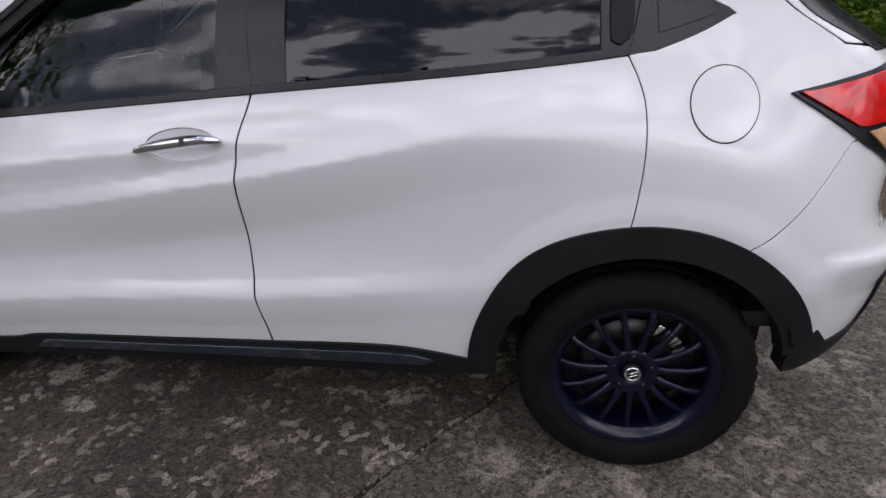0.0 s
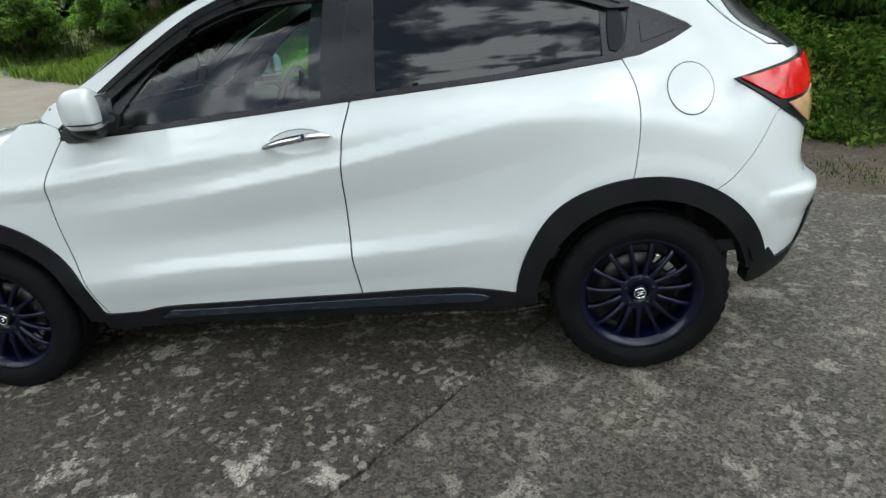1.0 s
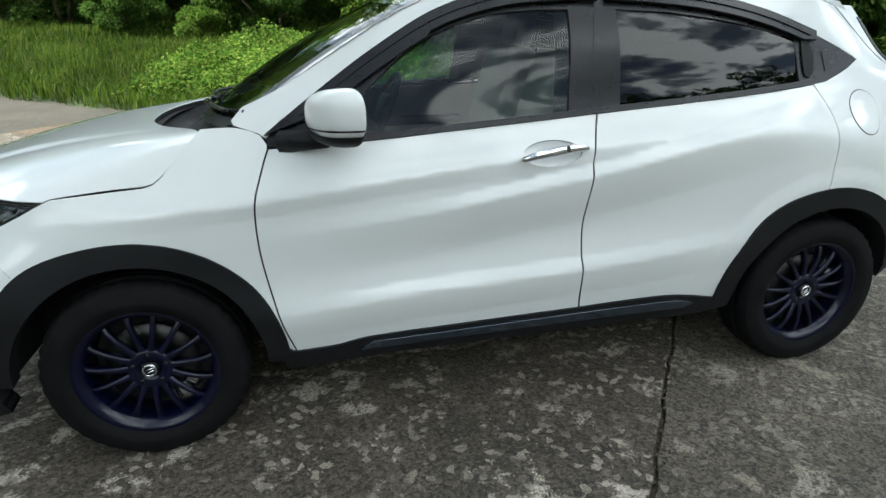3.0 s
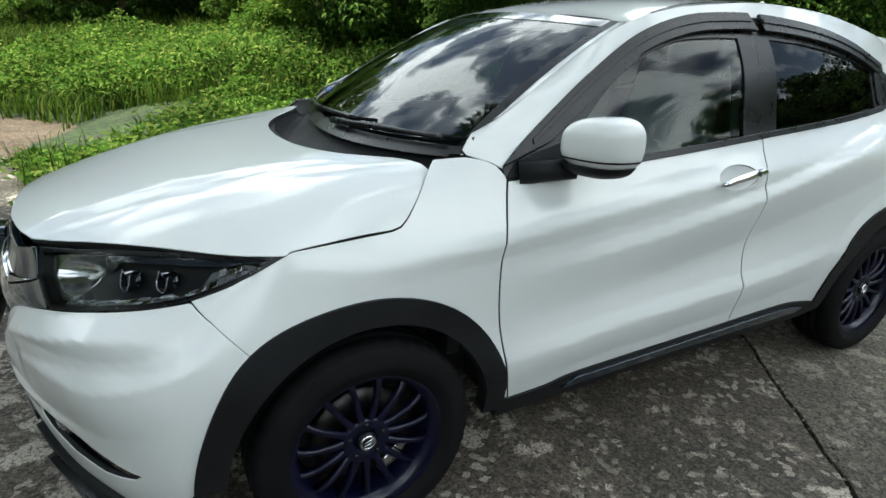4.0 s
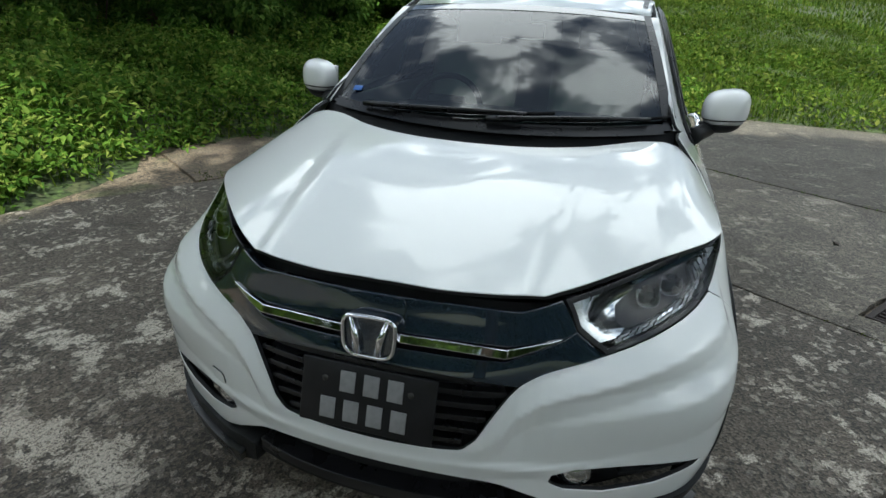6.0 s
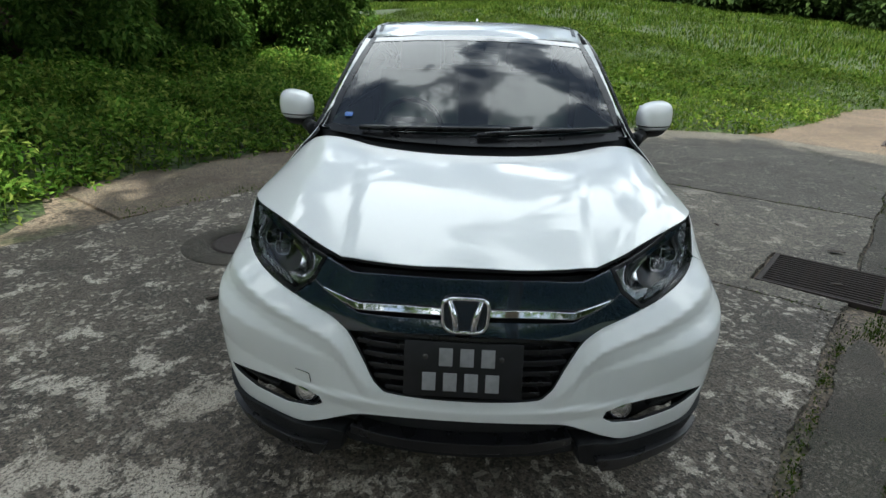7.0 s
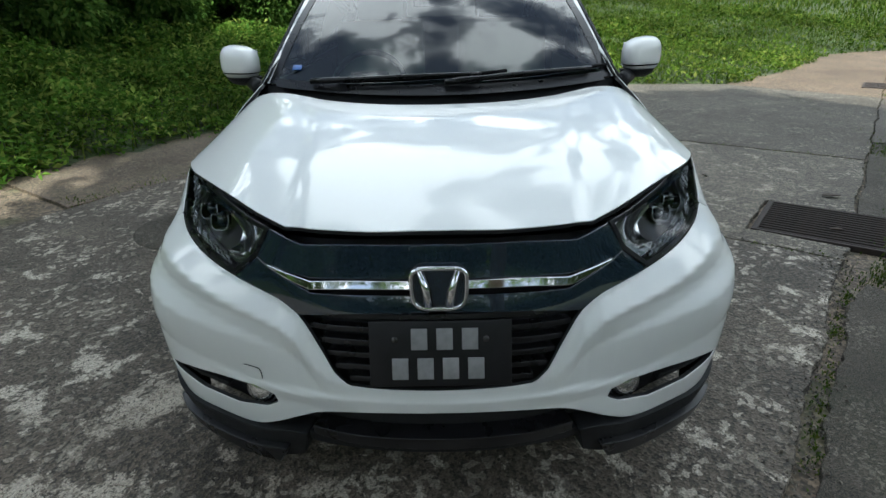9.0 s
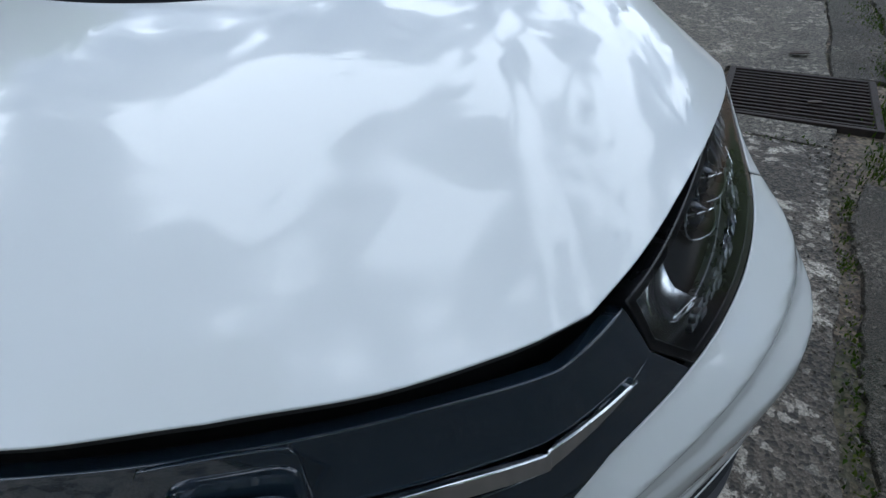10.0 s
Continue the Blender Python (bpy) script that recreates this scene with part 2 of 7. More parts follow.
        me.polygons.foreach_set("material_index", slot)
    ob = new(name, me)
    ob.parent = parent
    if label:
        ob["label"] = label
    return ob


# ---- the car's skin: level lines round the body, from the nose (station 0) along the flank to the tail ----
# the car faces -x, its left flank lies at -y; rows run from the underside up to the roof rail
LEVEL_Z = [
    [0.20, 0.20, 0.20, 0.20, 0.20, 0.21, 0.22, 0.22, 0.22, 0.22, 0.22, 0.22, 0.22, 0.24, 0.27, 0.30, 0.30, 0.30],
    [0.30, 0.30, 0.30, 0.30, 0.31, 0.33, 0.35, 0.35, 0.35, 0.35, 0.36, 0.36, 0.36, 0.38, 0.41, 0.43, 0.43, 0.43],
    [0.42, 0.42, 0.42, 0.42, 0.42, 0.43, 0.45, 0.46, 0.485, 0.52, 0.55, 0.58, 0.60, 0.60, 0.60, 0.59, 0.59, 0.59],
    [0.56, 0.56, 0.56, 0.56, 0.56, 0.57, 0.58, 0.60, 0.62, 0.66, 0.70, 0.74, 0.72, 0.70, 0.69, 0.69, 0.69, 0.69],
    [0.70, 0.70, 0.70, 0.70, 0.70, 0.71, 0.73, 0.74, 0.76, 0.825, 0.91, 1.03, 0.98, 0.90, 0.80, 0.76, 0.76, 0.76],
    [0.80, 0.80, 0.80, 0.80, 0.805, 0.81, 0.84, 0.87, 0.895, 0.955, 1.00, 1.075, 1.09, 1.05, 0.98, 0.95, 0.95, 0.95],
    [0.90, 0.895, 0.885, 0.895, 0.905, 0.915, 0.927, 0.945, 1.03, 1.075, 1.11, 1.145, 1.175, 1.19, 1.15, 1.14, 1.14, 1.14],
    [1.20, 1.20, 1.20, 1.15, 1.08, 1.04, 1.02, 1.06, 1.11, 1.28, 1.33, 1.33, 1.29, 1.29, 1.28, 1.28, 1.28, 1.28],
    [1.50, 1.50, 1.50, 1.40, 1.25, 1.12, 1.08, 1.10, 1.19, 1.483, 1.575, 1.57, 1.505, 1.47, 1.45, 1.44, 1.44, 1.44],
]
LEVEL_Y = [
    [0, 0.25, 0.43, 0.64, 0.785, 0.825, 0.82, 0.80, 0.80, 0.80, 0.80, 0.80, 0.80, 0.80, 0.76, 0.66, 0.38, 0],
    [0, 0.25, 0.43, 0.65, 0.815, 0.868, 0.870, 0.855, 0.846, 0.846, 0.848, 0.850, 0.855, 0.855, 0.81, 0.70, 0.40, 0],
    [0, 0.25, 0.43, 0.655, 0.832, 0.884, 0.882, 0.872, 0.874, 0.874, 0.875, 0.878, 0.880, 0.868, 0.825, 0.73, 0.41, 0],
    [0, 0.25, 0.43, 0.655, 0.838, 0.888, 0.884, 0.868, 0.856, 0.852, 0.853, 0.864, 0.882, 0.868, 0.825, 0.74, 0.41, 0],
    [0, 0.25, 0.43, 0.65, 0.820, 0.868, 0.874, 0.868, 0.860, 0.872, 0.879, 0.865, 0.868, 0.850, 0.80, 0.72, 0.40, 0],
    [0, 0.25, 0.43, 0.63, 0.765, 0.82, 0.85, 0.862, 0.863, 0.862, 0.857, 0.815, 0.79, 0.765, 0.74, 0.69, 0.39, 0],
    [0, 0.25, 0.44, 0.63, 0.75, 0.79, 0.82, 0.815, 0.785, 0.805, 0.795, 0.765, 0.718, 0.69, 0.685, 0.655, 0.38, 0],
    [0, 0.20, 0.30, 0.40, 0.55, 0.66, 0.74, 0.735, 0.722, 0.725, 0.735, 0.715, 0.665, 0.635, 0.615, 0.59, 0.36, 0],
    [0, 0.20, 0.30, 0.35, 0.45, 0.55, 0.64, 0.675, 0.672, 0.600, 0.585, 0.575, 0.56, 0.545, 0.535, 0.52, 0.33, 0],
]
NOSE_X = [
    [-2.13, -2.11, -2.055, -1.95, -1.84, -1.69],
    [-2.17, -2.145, -2.085, -1.97, -1.86, -1.70],
    [-2.19, -2.165, -2.10, -1.99, -1.87, -1.71],
    [-2.20, -2.172, -2.105, -1.995, -1.88, -1.71],
    [-2.185, -2.16, -2.09, -1.975, -1.83, -1.69],
    [-2.145, -2.12, -2.06, -1.92, -1.76, -1.64],
    [-2.115, -2.095, -2.02, -1.80, -1.62, -1.56],
    [-1.90, -1.90, -1.85, -1.75, -1.60, -1.50],
    [-1.70, -1.70, -1.65, -1.60, -1.50, -1.45],
]
FLANK_X = [-1.48, -1.15, -0.85, -0.30, 0.25, 0.80, 1.27]
TAIL_X = [
    [1.55, 1.72, 1.86, 1.96, 1.98],
    [1.55, 1.75, 1.91, 2.04, 2.07],
    [1.55, 1.76, 1.935, 2.07, 2.10],
    [1.55, 1.76, 1.93, 2.05, 2.08],
    [1.55, 1.75, 1.885, 2.01, 2.04],
    [1.55, 1.75, 1.895, 2.02, 2.05],
    [1.55, 1.71, 1.86, 1.98, 2.01],
    [1.49, 1.59, 1.68, 1.80, 1.83],
    [1.42, 1.50, 1.58, 1.66, 1.69],
]


def spline(v, s, mirror=None):
    """Catmull-Rom through v at 0, 1, 2...; mirror: what the first value's neighbour before the start is worth."""
    v = np.array(v, float)
    full = np.r_[v[1] * mirror if mirror else 2 * v[0] - v[1], v, v[-2] * mirror if mirror else 2 * v[-1] - v[-2]]
    i = np.clip(s.astype(int), 0, len(v) - 2)
    t = s - i
    p0, p1, p2, p3 = full[i], full[i + 1], full[i + 2], full[i + 3]
    return p1 + 0.5 * t * (p2 - p0 + t * (2 * p0 - 5 * p1 + 4 * p2 - p3 + t * (3 * (p1 - p2) + p3 - p0)))


def monotone(xk, yk, x):
    """A cubic through the knots that never overshoots (Fritsch-Carlson)."""
    h, d = np.diff(xk), np.diff(yk) / np.diff(xk)
    m = np.r_[d[0], np.where(d[:-1] * d[1:] > 0, 2 * d[:-1] * d[1:] / (d[:-1] + d[1:] + 1e-12), 0), d[-1]]
    i = np.clip(np.searchsorted(xk, x) - 1, 0, len(h) - 1)
    t = (x - xk[i]) / h[i]
    return (1 + 2 * t) * (1 - t) ** 2 * yk[i] + t * (1 - t) ** 2 * h[i] * m[i] + t * t * (3 - 2 * t) * yk[i + 1] + t * t * (t - 1) * h[i] * m[i + 1]


NS, NZ, Z_LO, Z_HI = 720, 640, 0.15, 1.66
S_ALL = np.linspace(0, 17, NS)
Z_ALL = np.linspace(Z_LO, Z_HI, NZ)
node_x = np.array([spline(NOSE_X[k] + FLANK_X + TAIL_X[k], S_ALL, 1.0) for k in range(9)])
node_y = np.array([spline(LEVEL_Y[k], S_ALL, -1.0) for k in range(9)])
node_z = np.array([spline(LEVEL_Z[k], S_ALL, 1.0) for k in range(9)])
SKIN_X, SKIN_Y = np.zeros((NS, NZ)), np.zeros((NS, NZ))
for i in range(NS):
    SKIN_X[i] = monotone(node_z[:, i], node_x[:, i], Z_ALL)
    SKIN_Y[i] = monotone(node_z[:, i], node_y[:, i], Z_ALL)


def ironed(g, reach_s, reach_z, odd):
    """The grid with its small dents ironed out; odd: it changes sign across the car's middle."""
    for axis_, reach in ((0, reach_s), (1, reach_z)):
        n = 3 * reach
        k = np.exp(-0.5 * (np.arange(-n, n + 1) / reach) ** 2)
        k /= k.sum()
        m = np.moveaxis(g, axis_, 0)
        if axis_ == 0:
            head, tail = m[n:0:-1], m[-2 : -n - 2 : -1]
            full = np.concatenate([-head, m, -tail] if odd else [head, m, tail])
        else:
            full = np.concatenate([2 * m[:1] - m[n:0:-1], m, 2 * m[-1:] - m[-2 : -n - 2 : -1]])
        m = sum(k[i] * full[i : i + len(m)] for i in range(2 * n + 1))
        g = np.moveaxis(m, 0, axis_)
    return np.array(g)


SKIN_X, SKIN_Y = ironed(SKIN_X, 14, 11, False), ironed(SKIN_Y, 14, 11, True)
# metres along the body at waist height
at_waist = int((0.6 - Z_LO) / (Z_HI - Z_LO) * NZ)
ALONG = np.r_[0, np.cumsum(np.hypot(np.diff(SKIN_X[:, at_waist]), np.diff(SKIN_Y[:, at_waist])))]


def ridge(line, amount, above, below, nose=False):
    """Presses a crease into the skin along a line of (x, z), or (distance from the middle, z) on the nose; amount fades to its ends."""
    src = SKIN_Y[: int(NS * 5.0 / 17), at_waist] if nose else SKIN_X[:, at_waist]
    l = [float(np.interp(u, src, ALONG[: len(src)])) for u, _ in line]
    zc = np.interp(ALONG, l, [z for _, z in line])[:, None]
    mid = np.linspace(0, 1, len(amount))
    amp = np.interp(ALONG, np.interp(mid, np.linspace(0, 1, len(l)), l), amount, left=0, right=0)[:, None]
    dz = Z_ALL[None] - zc
    bump_ = amp * np.clip(1 - np.where(dz > 0, dz / above, -dz / below), 0, 1)
    tx, ty = np.gradient(SKIN_X, axis=0), np.gradient(SKIN_Y, axis=0)
    n = np.hypot(tx, ty) + 1e-9
    SKIN_X[:], SKIN_Y[:] = SKIN_X - bump_ * ty / n, SKIN_Y + bump_ * tx / n


ridge([(-0.90, 0.76), (-0.55, 0.793), (-0.30, 0.822), (0.25, 0.907), (0.47, 0.948), (0.69, 0.990), (0.90, 1.033), (1.12, 1.085), (1.24, 1.11)], [0, 0.009, 0.016, 0.019, 0.020, 0.016, 0.011, 0], 0.045, 0.16)
ridge([(-1.45, 0.845), (-1.20, 0.868), (-0.90, 0.887), (-0.30, 0.950), (0.0, 0.980), (0.35, 1.008), (0.65, 1.025)], [0, 0.008, 0.011, 0.011, 0.011, 0.007, 0], 0.07, 0.050)
ridge([(-0.95, 0.485), (-0.75, 0.499), (-0.39, 0.528), (-0.06, 0.542), (0.225, 0.555), (0.48, 0.571), (0.77, 0.602), (0.93, 0.615)], [0, 0.013, 0.016, 0.016, 0.013, 0], 0.05, 0.11)
# the bumper's bevel along grille and headlamp, the fold below it, the brow over the fog lamps
ridge([(-2.175, 0.505), (-2.160, 0.530), (-2.148, 0.575), (-2.138, 0.625), (-2.12, 0.660), (-2.09, 0.680), (-2.04, 0.700), (-1.97, 0.730), (-1.92, 0.745), (-1.86, 0.757), (-1.80, 0.772), (-1.75, 0.800)], [0, 0.008, 0.014, 0.018, 0.022, 0.026, 0.027, 0.027, 0.025, 0.021, 0.012, 0], 0.052, 0.065)
ridge([(-2.135, 0.585), (-2.10, 0.594), (-2.05, 0.609), (-1.98, 0.619), (-1.93, 0.632), (-1.89, 0.648), (-1.84, 0.668), (-1.79, 0.684), (-1.73, 0.700), (-1.66, 0.715)], [0, 0.012, 0.020, 0.024, 0.025, 0.023, 0.018, 0.012, 0.006, 0], 0.062, 0.13)
ridge([(1.68, 0.66), (1.74, 0.668), (1.83, 0.675), (1.93, 0.69), (2.0, 0.69)], [0, 0.012, 0.022, 0.026, 0.02], 0.03, 0.10)
ridge([(0.0, 0.478), (0.20, 0.478), (0.30, 0.474), (0.42, 0.466), (0.55, 0.456), (0.66, 0.470)], [0.006, 0.006, 0.010, 0.010, 0.006, 0], 0.012, 0.04, nose=True)
# a low flare round the rear wheel opening
far_r = np.hypot(SKIN_X - 1.305, Z_ALL[None] - 0.328)
swell_ = 0.009 * np.clip((0.545 - far_r) / 0.05, 0, 1) * (np.abs(SKIN_Y) > 0.7) * np.clip((Z_ALL[None] - 0.5) / 0.1, 0, 1)
SKIN_Y[:] = SKIN_Y + swell_
for _ in range(1):
    for g in (SKIN_X, SKIN_Y):
        g[:, 1:-1] = 0.25 * g[:, :-2] + 0.5 * g[:, 1:-1] + 0.25 * g[:, 2:]


def skin_at(l, z):
    i = np.interp(np.abs(l), ALONG, np.arange(NS))
    j = np.clip((z - Z_LO) / (Z_HI - Z_LO) * (NZ - 1), 0, NZ - 1.001)
    a, b = np.minimum(i.astype(int), NS - 2), j.astype(int)
    u, v = i - a, j - b
    both = []
    for g in (SKIN_X, SKIN_Y):
        both.append((1 - u) * (1 - v) * g[a, b] + u * (1 - v) * g[a + 1, b] + (1 - u) * v * g[a, b + 1] + u * v * g[a + 1, b + 1])
    return np.stack([both[0], -np.where(l < 0, -1.0, 1.0) * both[1], z], -1)


def on_skin(p):
    l, z = p[:, 0], p[:, 1]
    e = 0.0035
    dl, dz = skin_at(l + e, z) - skin_at(l - e, z), skin_at(l, z + e) - skin_at(l, z - e)
    n = np.cross(dl, dz)
    return skin_at(l, z), n / np.linalg.norm(n, axis=1)[:, None]


def by_x(x, z):
    """The flat place on the skin at that x and height, on the left flank."""
    j = int(np.clip((z - Z_LO) / (Z_HI - Z_LO) * (NZ - 1), 0, NZ - 1))
    return (float(np.interp(x, SKIN_X[:, j], ALONG)), z)


def by_y(y, z):
    """The flat place on the nose at that distance from the middle and height."""
    j = int(np.clip((z - Z_LO) / (Z_HI - Z_LO) * (NZ - 1), 0, NZ - 1))
    n = int(NS * 5.2 / 17)
    return (float(np.interp(abs(y), SKIN_Y[:n, j], ALONG[:n])) * (1 if y >= 0 else -1), z)


def xs(*pts):
    return [by_x(x, z) for x, z in pts]


def ys(*pts):
    return [by_y(y, z) for y, z in pts]


def flip(poly):
    return [(-l, z) for l, z in poly][::-1]


def both_ways(half):
    """A closed outline over the nose from its left half, which runs from the middle out and back to the middle."""
    return half + [(-l, z) for l, z in half[::-1]]


def arc(cx, cz, r, a0, a1, n=80, swell=0.0, at_=130.0):
    """Part of a wheel opening; swell: how far it bulges at one angle."""
    out = []
    for d in np.linspace(a0, a1, n):
        q = r + swell * math.exp(-(((d - at_) / 20.0) ** 2))
        out.append((cx + q * math.cos(radians(d)), cz + q * math.sin(radians(d))))
    return out


AXLE_F, AXLE_R, AXLE_Z = -1.305, 1.305, 0.328

car = tagged(new("car"), "pearl white compact crossover with black wheel arches, parked on concrete", "car")

# outlines on the flank
SEAM_A = bend([(-0.822, 0.333), (-0.862, 0.48), (-0.898, 0.69), (-0.900, 0.87), (-0.868, 0.985), (-0.845, 1.042)])
SEAM_B = bend([(0.242, 0.383), (0.230, 0.57), (0.230, 0.76), (0.247, 0.98), (0.280, 1.112)])
SEAM_C = bend([(1.252, 0.780), (1.270, 0.90), (1.276, 1.05), (1.262, 1.12), (1.235, 1.178)])
BELT_F = bend([(-0.845, 1.042), (-0.60, 1.052), (-0.2, 1.08), (0.280, 1.112)])
BELT_R = bend([(0.280, 1.112), (0.55, 1.128), (0.85, 1.146), (1.10, 1.165), (1.235, 1.178)])
SILL_F = bend([(-0.822, 0.333), (-0.68, 0.340), (-0.55, 0.362), (-0.2, 0.372), (0.242, 0.383)])
SILL_R = bend([(0.242, 0.383), (0.45, 0.390), (0.62, 0.390), (0.74, 0.375), (0.86, 0.350)])
FRAME_TOP = bend([(-0.85, 1.070), (-0.70, 1.178), (-0.49, 1.318), (-0.27, 1.440), (-0.05, 1.505), (0.16, 1.525), (0.35, 1.527), (0.60, 1.512), (0.82, 1.484), (1.04, 1.436), (1.27, 1.362)])
ARCH_R = arc(AXLE_R, AXLE_Z, 0.456, 175, 17)
ARCH_F = arc(AXLE_F, AXLE_Z, 0.448, 134, 3)


def rail(x):
    """The roof's edge: half width and height."""
    i = np.interp(x, node_x[8], np.arange(NS))
    return float(np.interp(i, np.arange(NS), node_y[8])), float(np.interp(i, np.arange(NS), node_z[8]))


ROOF_EDGE = [(x, rail(x)[1]) for x in np.linspace(-0.92, 1.42, 50)]


BONNET_SEAM = [(-1.482, 0.927), (-1.40, 0.934), (-1.30, 0.941), (-1.222, 0.946), (-1.195, 0.953), (-1.172, 0.970), (-1.125, 1.020), (-1.085, 1.066), (-1.057, 1.098)]


def dish_line(cx, cz):
    """The outline of the dished paint behind a door handle."""
    return [(cx + 0.108 * (x - cx), cz + 0.044 * (z - cz)) for x, z in arc(cx, cz, 1, 0, 350, 36)]


def flat_glass(poly):
    """A lift onto the smooth bowed sheet that best follows the skin within an outline."""
    q = np.array(thin_out(poly))
    w = on_skin(np.array(dense([tuple(p) for p in q], 0.03)))[0]
    cx, cz = w[:, 0].mean(), w[:, 2].mean()
    terms = lambda x, z: np.stack([np.ones(len(x)), x - cx, z - cz, (x - cx) ** 2, (z - cz) ** 2], 1)
    k = np.linalg.lstsq(terms(w[:, 0], w[:, 2]), w[:, 1], rcond=None)[0]

    def lift(p):
        o = on_skin(p)[0]
        x, z = o[:, 0], o[:, 2]
        y = terms(x, z) @ k
        n = np.stack([-(k[1] + 2 * k[3] * (x - cx)), np.ones(len(x)), -(k[2] + 2 * k[4] * (z - cz))], 1) * np.sign(o[:, 1])[:, None]
        return np.stack([x, y, z], 1), n / np.linalg.norm(n, axis=1)[:, None]

    return lift


def flank(sign):
    turn = (lambda p: p) if sign > 0 else flip
    P = lambda pts: turn(xs(*pts))
    # doors
    cut_r = [p for p in ARCH_R if p[0] < 1.25 and p[1] > 0.36]
    front = sheet("front_door", P(SILL_F + SEAM_B[1:] + BELT_F[::-1][1:] + SEAM_A[::-1][1:]), on_skin, PAINT, car, gap=0.0045, step=0.014, holes=[P(dish_line(0.093, 0.992))])
    rear = sheet("rear_door", P(SILL_R + cut_r + SEAM_C[1:] + BELT_R[::-1][1:] + SEAM_B[::-1][1:]), on_skin, PAINT, car, gap=0.0045, step=0.014)
    # one pressing for sill rail, roof rail and rear quarter
    hatch = bend([(1.42, 1.476), (1.52, 1.37), (1.62, 1.27), (1.74, 1.185)])
    lamp = [(1.88, 1.163), (1.88, 1.12), (1.68, 1.080), (1.72, 1.035), (1.80, 0.985)]
    quarter = (
        SEAM_C
        + bend([(1.30, 1.185), (1.40, 1.220), (1.487, 1.262)])
        + bend([(1.47, 1.275), (1.38, 1.318), (1.27, 1.362)])
        + FRAME_TOP[::-1][1:]
        + [(-0.872, 1.084), (-0.948, 1.108), (-0.956, 1.122)]
        + ROOF_EDGE
        + hatch
        + lamp
        + bend([(1.768, 0.965), (1.70, 0.875), (1.61, 0.780), (1.532, 0.730)])
        + [p for p in ARCH_R[::-1] if 1.252 < p[0] < 1.528 and p[1] > 0.6]
    )
    sheet("rear_quarter_panel", P(quarter), on_skin, PAINT, car, step=0.016)
    # front wing
    wing = (
        [(-1.482, 0.927), (-1.60, 0.87), (-1.715, 0.825)]
        + bend([(-1.715, 0.823), (-1.66, 0.765), (-1.613, 0.712), (-1.590, 0.685)])
        + [p for p in ARCH_F if p[0] > -1.575 and p[1] > 0.36]
        + [(x - 0.003, z) for x, z in SEAM_A]
        + bend([(-0.848, 1.052), (-0.868, 1.080), (-0.945, 1.102), (-1.05, 1.100)])
        + bend([(x, z) for x, z in BONNET_SEAM[::-1][1:-1]])
    )
    sheet("front_wing", P(wing), on_skin, PAINT, car, step=0.016, gap=0.0015)
    # black trim of arches and sill
    for name, cx, rr, a0, a1 in (("wheel_arch_trim", AXLE_F, 0.459, 178, -4), ("wheel_arch_trim", AXLE_R, 0.466, 184, 12)):
        ring = arc(cx, AXLE_Z, rr, a0, a1, 60, 0.026 if cx < 0 else 0.016, 130.0) + arc(cx, AXLE_Z, 0.388, a1 + 1, a0 - 1, 36)
        sheet(name, P(ring), on_skin, CLAD, car, gap=0, rise=0.009, depth=0.05, step=0.02)
    sill = [(-0.86, 0.345)] + [(x, z + 0.002) for x, z in SILL_F + SILL_R[1:]] + [(0.86, 0.305), (0.80, 0.285), (0.3, 0.282), (-0.4, 0.278), (-0.80, 0.262), (-0.86, 0.262)]
    sheet("sill_trim", P(sill), on_skin, CLAD, car, gap=0, rise=0.008, depth=0.05, step=0.02)
    lip = bend([(-0.55, 0.350), (-0.2, 0.357), (0.24, 0.367), (0.62, 0.372), (0.74, 0.355)]) + bend([(0.70, 0.335), (0.62, 0.335), (0.2, 0.332), (-0.2, 0.327), (-0.60, 0.318)])
    sheet("sill_strip", P(lip), on_skin, PIANO, car, gap=0, rise=0.018, depth=0.02, step=0.02)
    # black lining behind the gaps, standing in for their shade
    back = [(-1.0, 0.80), (-0.95, 1.03), (-0.6, 1.04), (0.28, 1.10), (1.0, 1.145), (1.27, 1.16), (1.45, 1.20), (1.60, 1.06), (1.60, 0.83)]
    back += arc(AXLE_R, AXLE_Z, 0.50, 75, 176, 14) + [(0.7, 0.30), (-0.75, 0.28)] + arc(AXLE_F, AXLE_Z, 0.49, 2, 60, 10)
    sheet("inner_panel", P(back), on_skin, DARK, car, gap=0, rise=-0.030, depth=0, step=0.05)
    pillar = [(0.12, 1.09), (0.16, 1.50), (0.44, 1.50), (0.43, 1.12)]
    sheet("pillar_lining", P(pillar), on_skin, DARK, car, gap=0, rise=-0.022, depth=0, step=0.06)
    # windows and their black frame
    glass_f = [(-0.655, 1.072)] + bend([(-0.60, 1.120), (-0.49, 1.235), (-0.33, 1.355), (-0.13, 1.430), (0.05, 1.452), (0.205, 1.455)]) + bend([(0.20, 1.40), (0.175, 1.118)]) + [(-0.2, 1.095)]
    glass_r = bend([(0.372, 1.130), (0.382, 1.455)]) + bend([(0.60, 1.444), (0.81, 1.418), (1.0, 1.385), (1.165, 1.345)]) + [(1.172, 1.182)] + bend([(0.9, 1.163), (0.6, 1.146)])
    glass_q = [(1.300, 1.300), (1.440, 1.262), (1.305, 1.222)]
    frame_f = BELT_F + [(0.272, 1.3), (0.288, 1.40), (0.318, 1.524)] + [p for p in FRAME_TOP[::-1] if p[0] < 0.31]
    frame_r = [(0.272, 1.3), (0.288, 1.40), (0.318, 1.524)]
    frame_r = BELT_R[::-1] + frame_r + [p for p in FRAME_TOP if p[0] > 0.325]
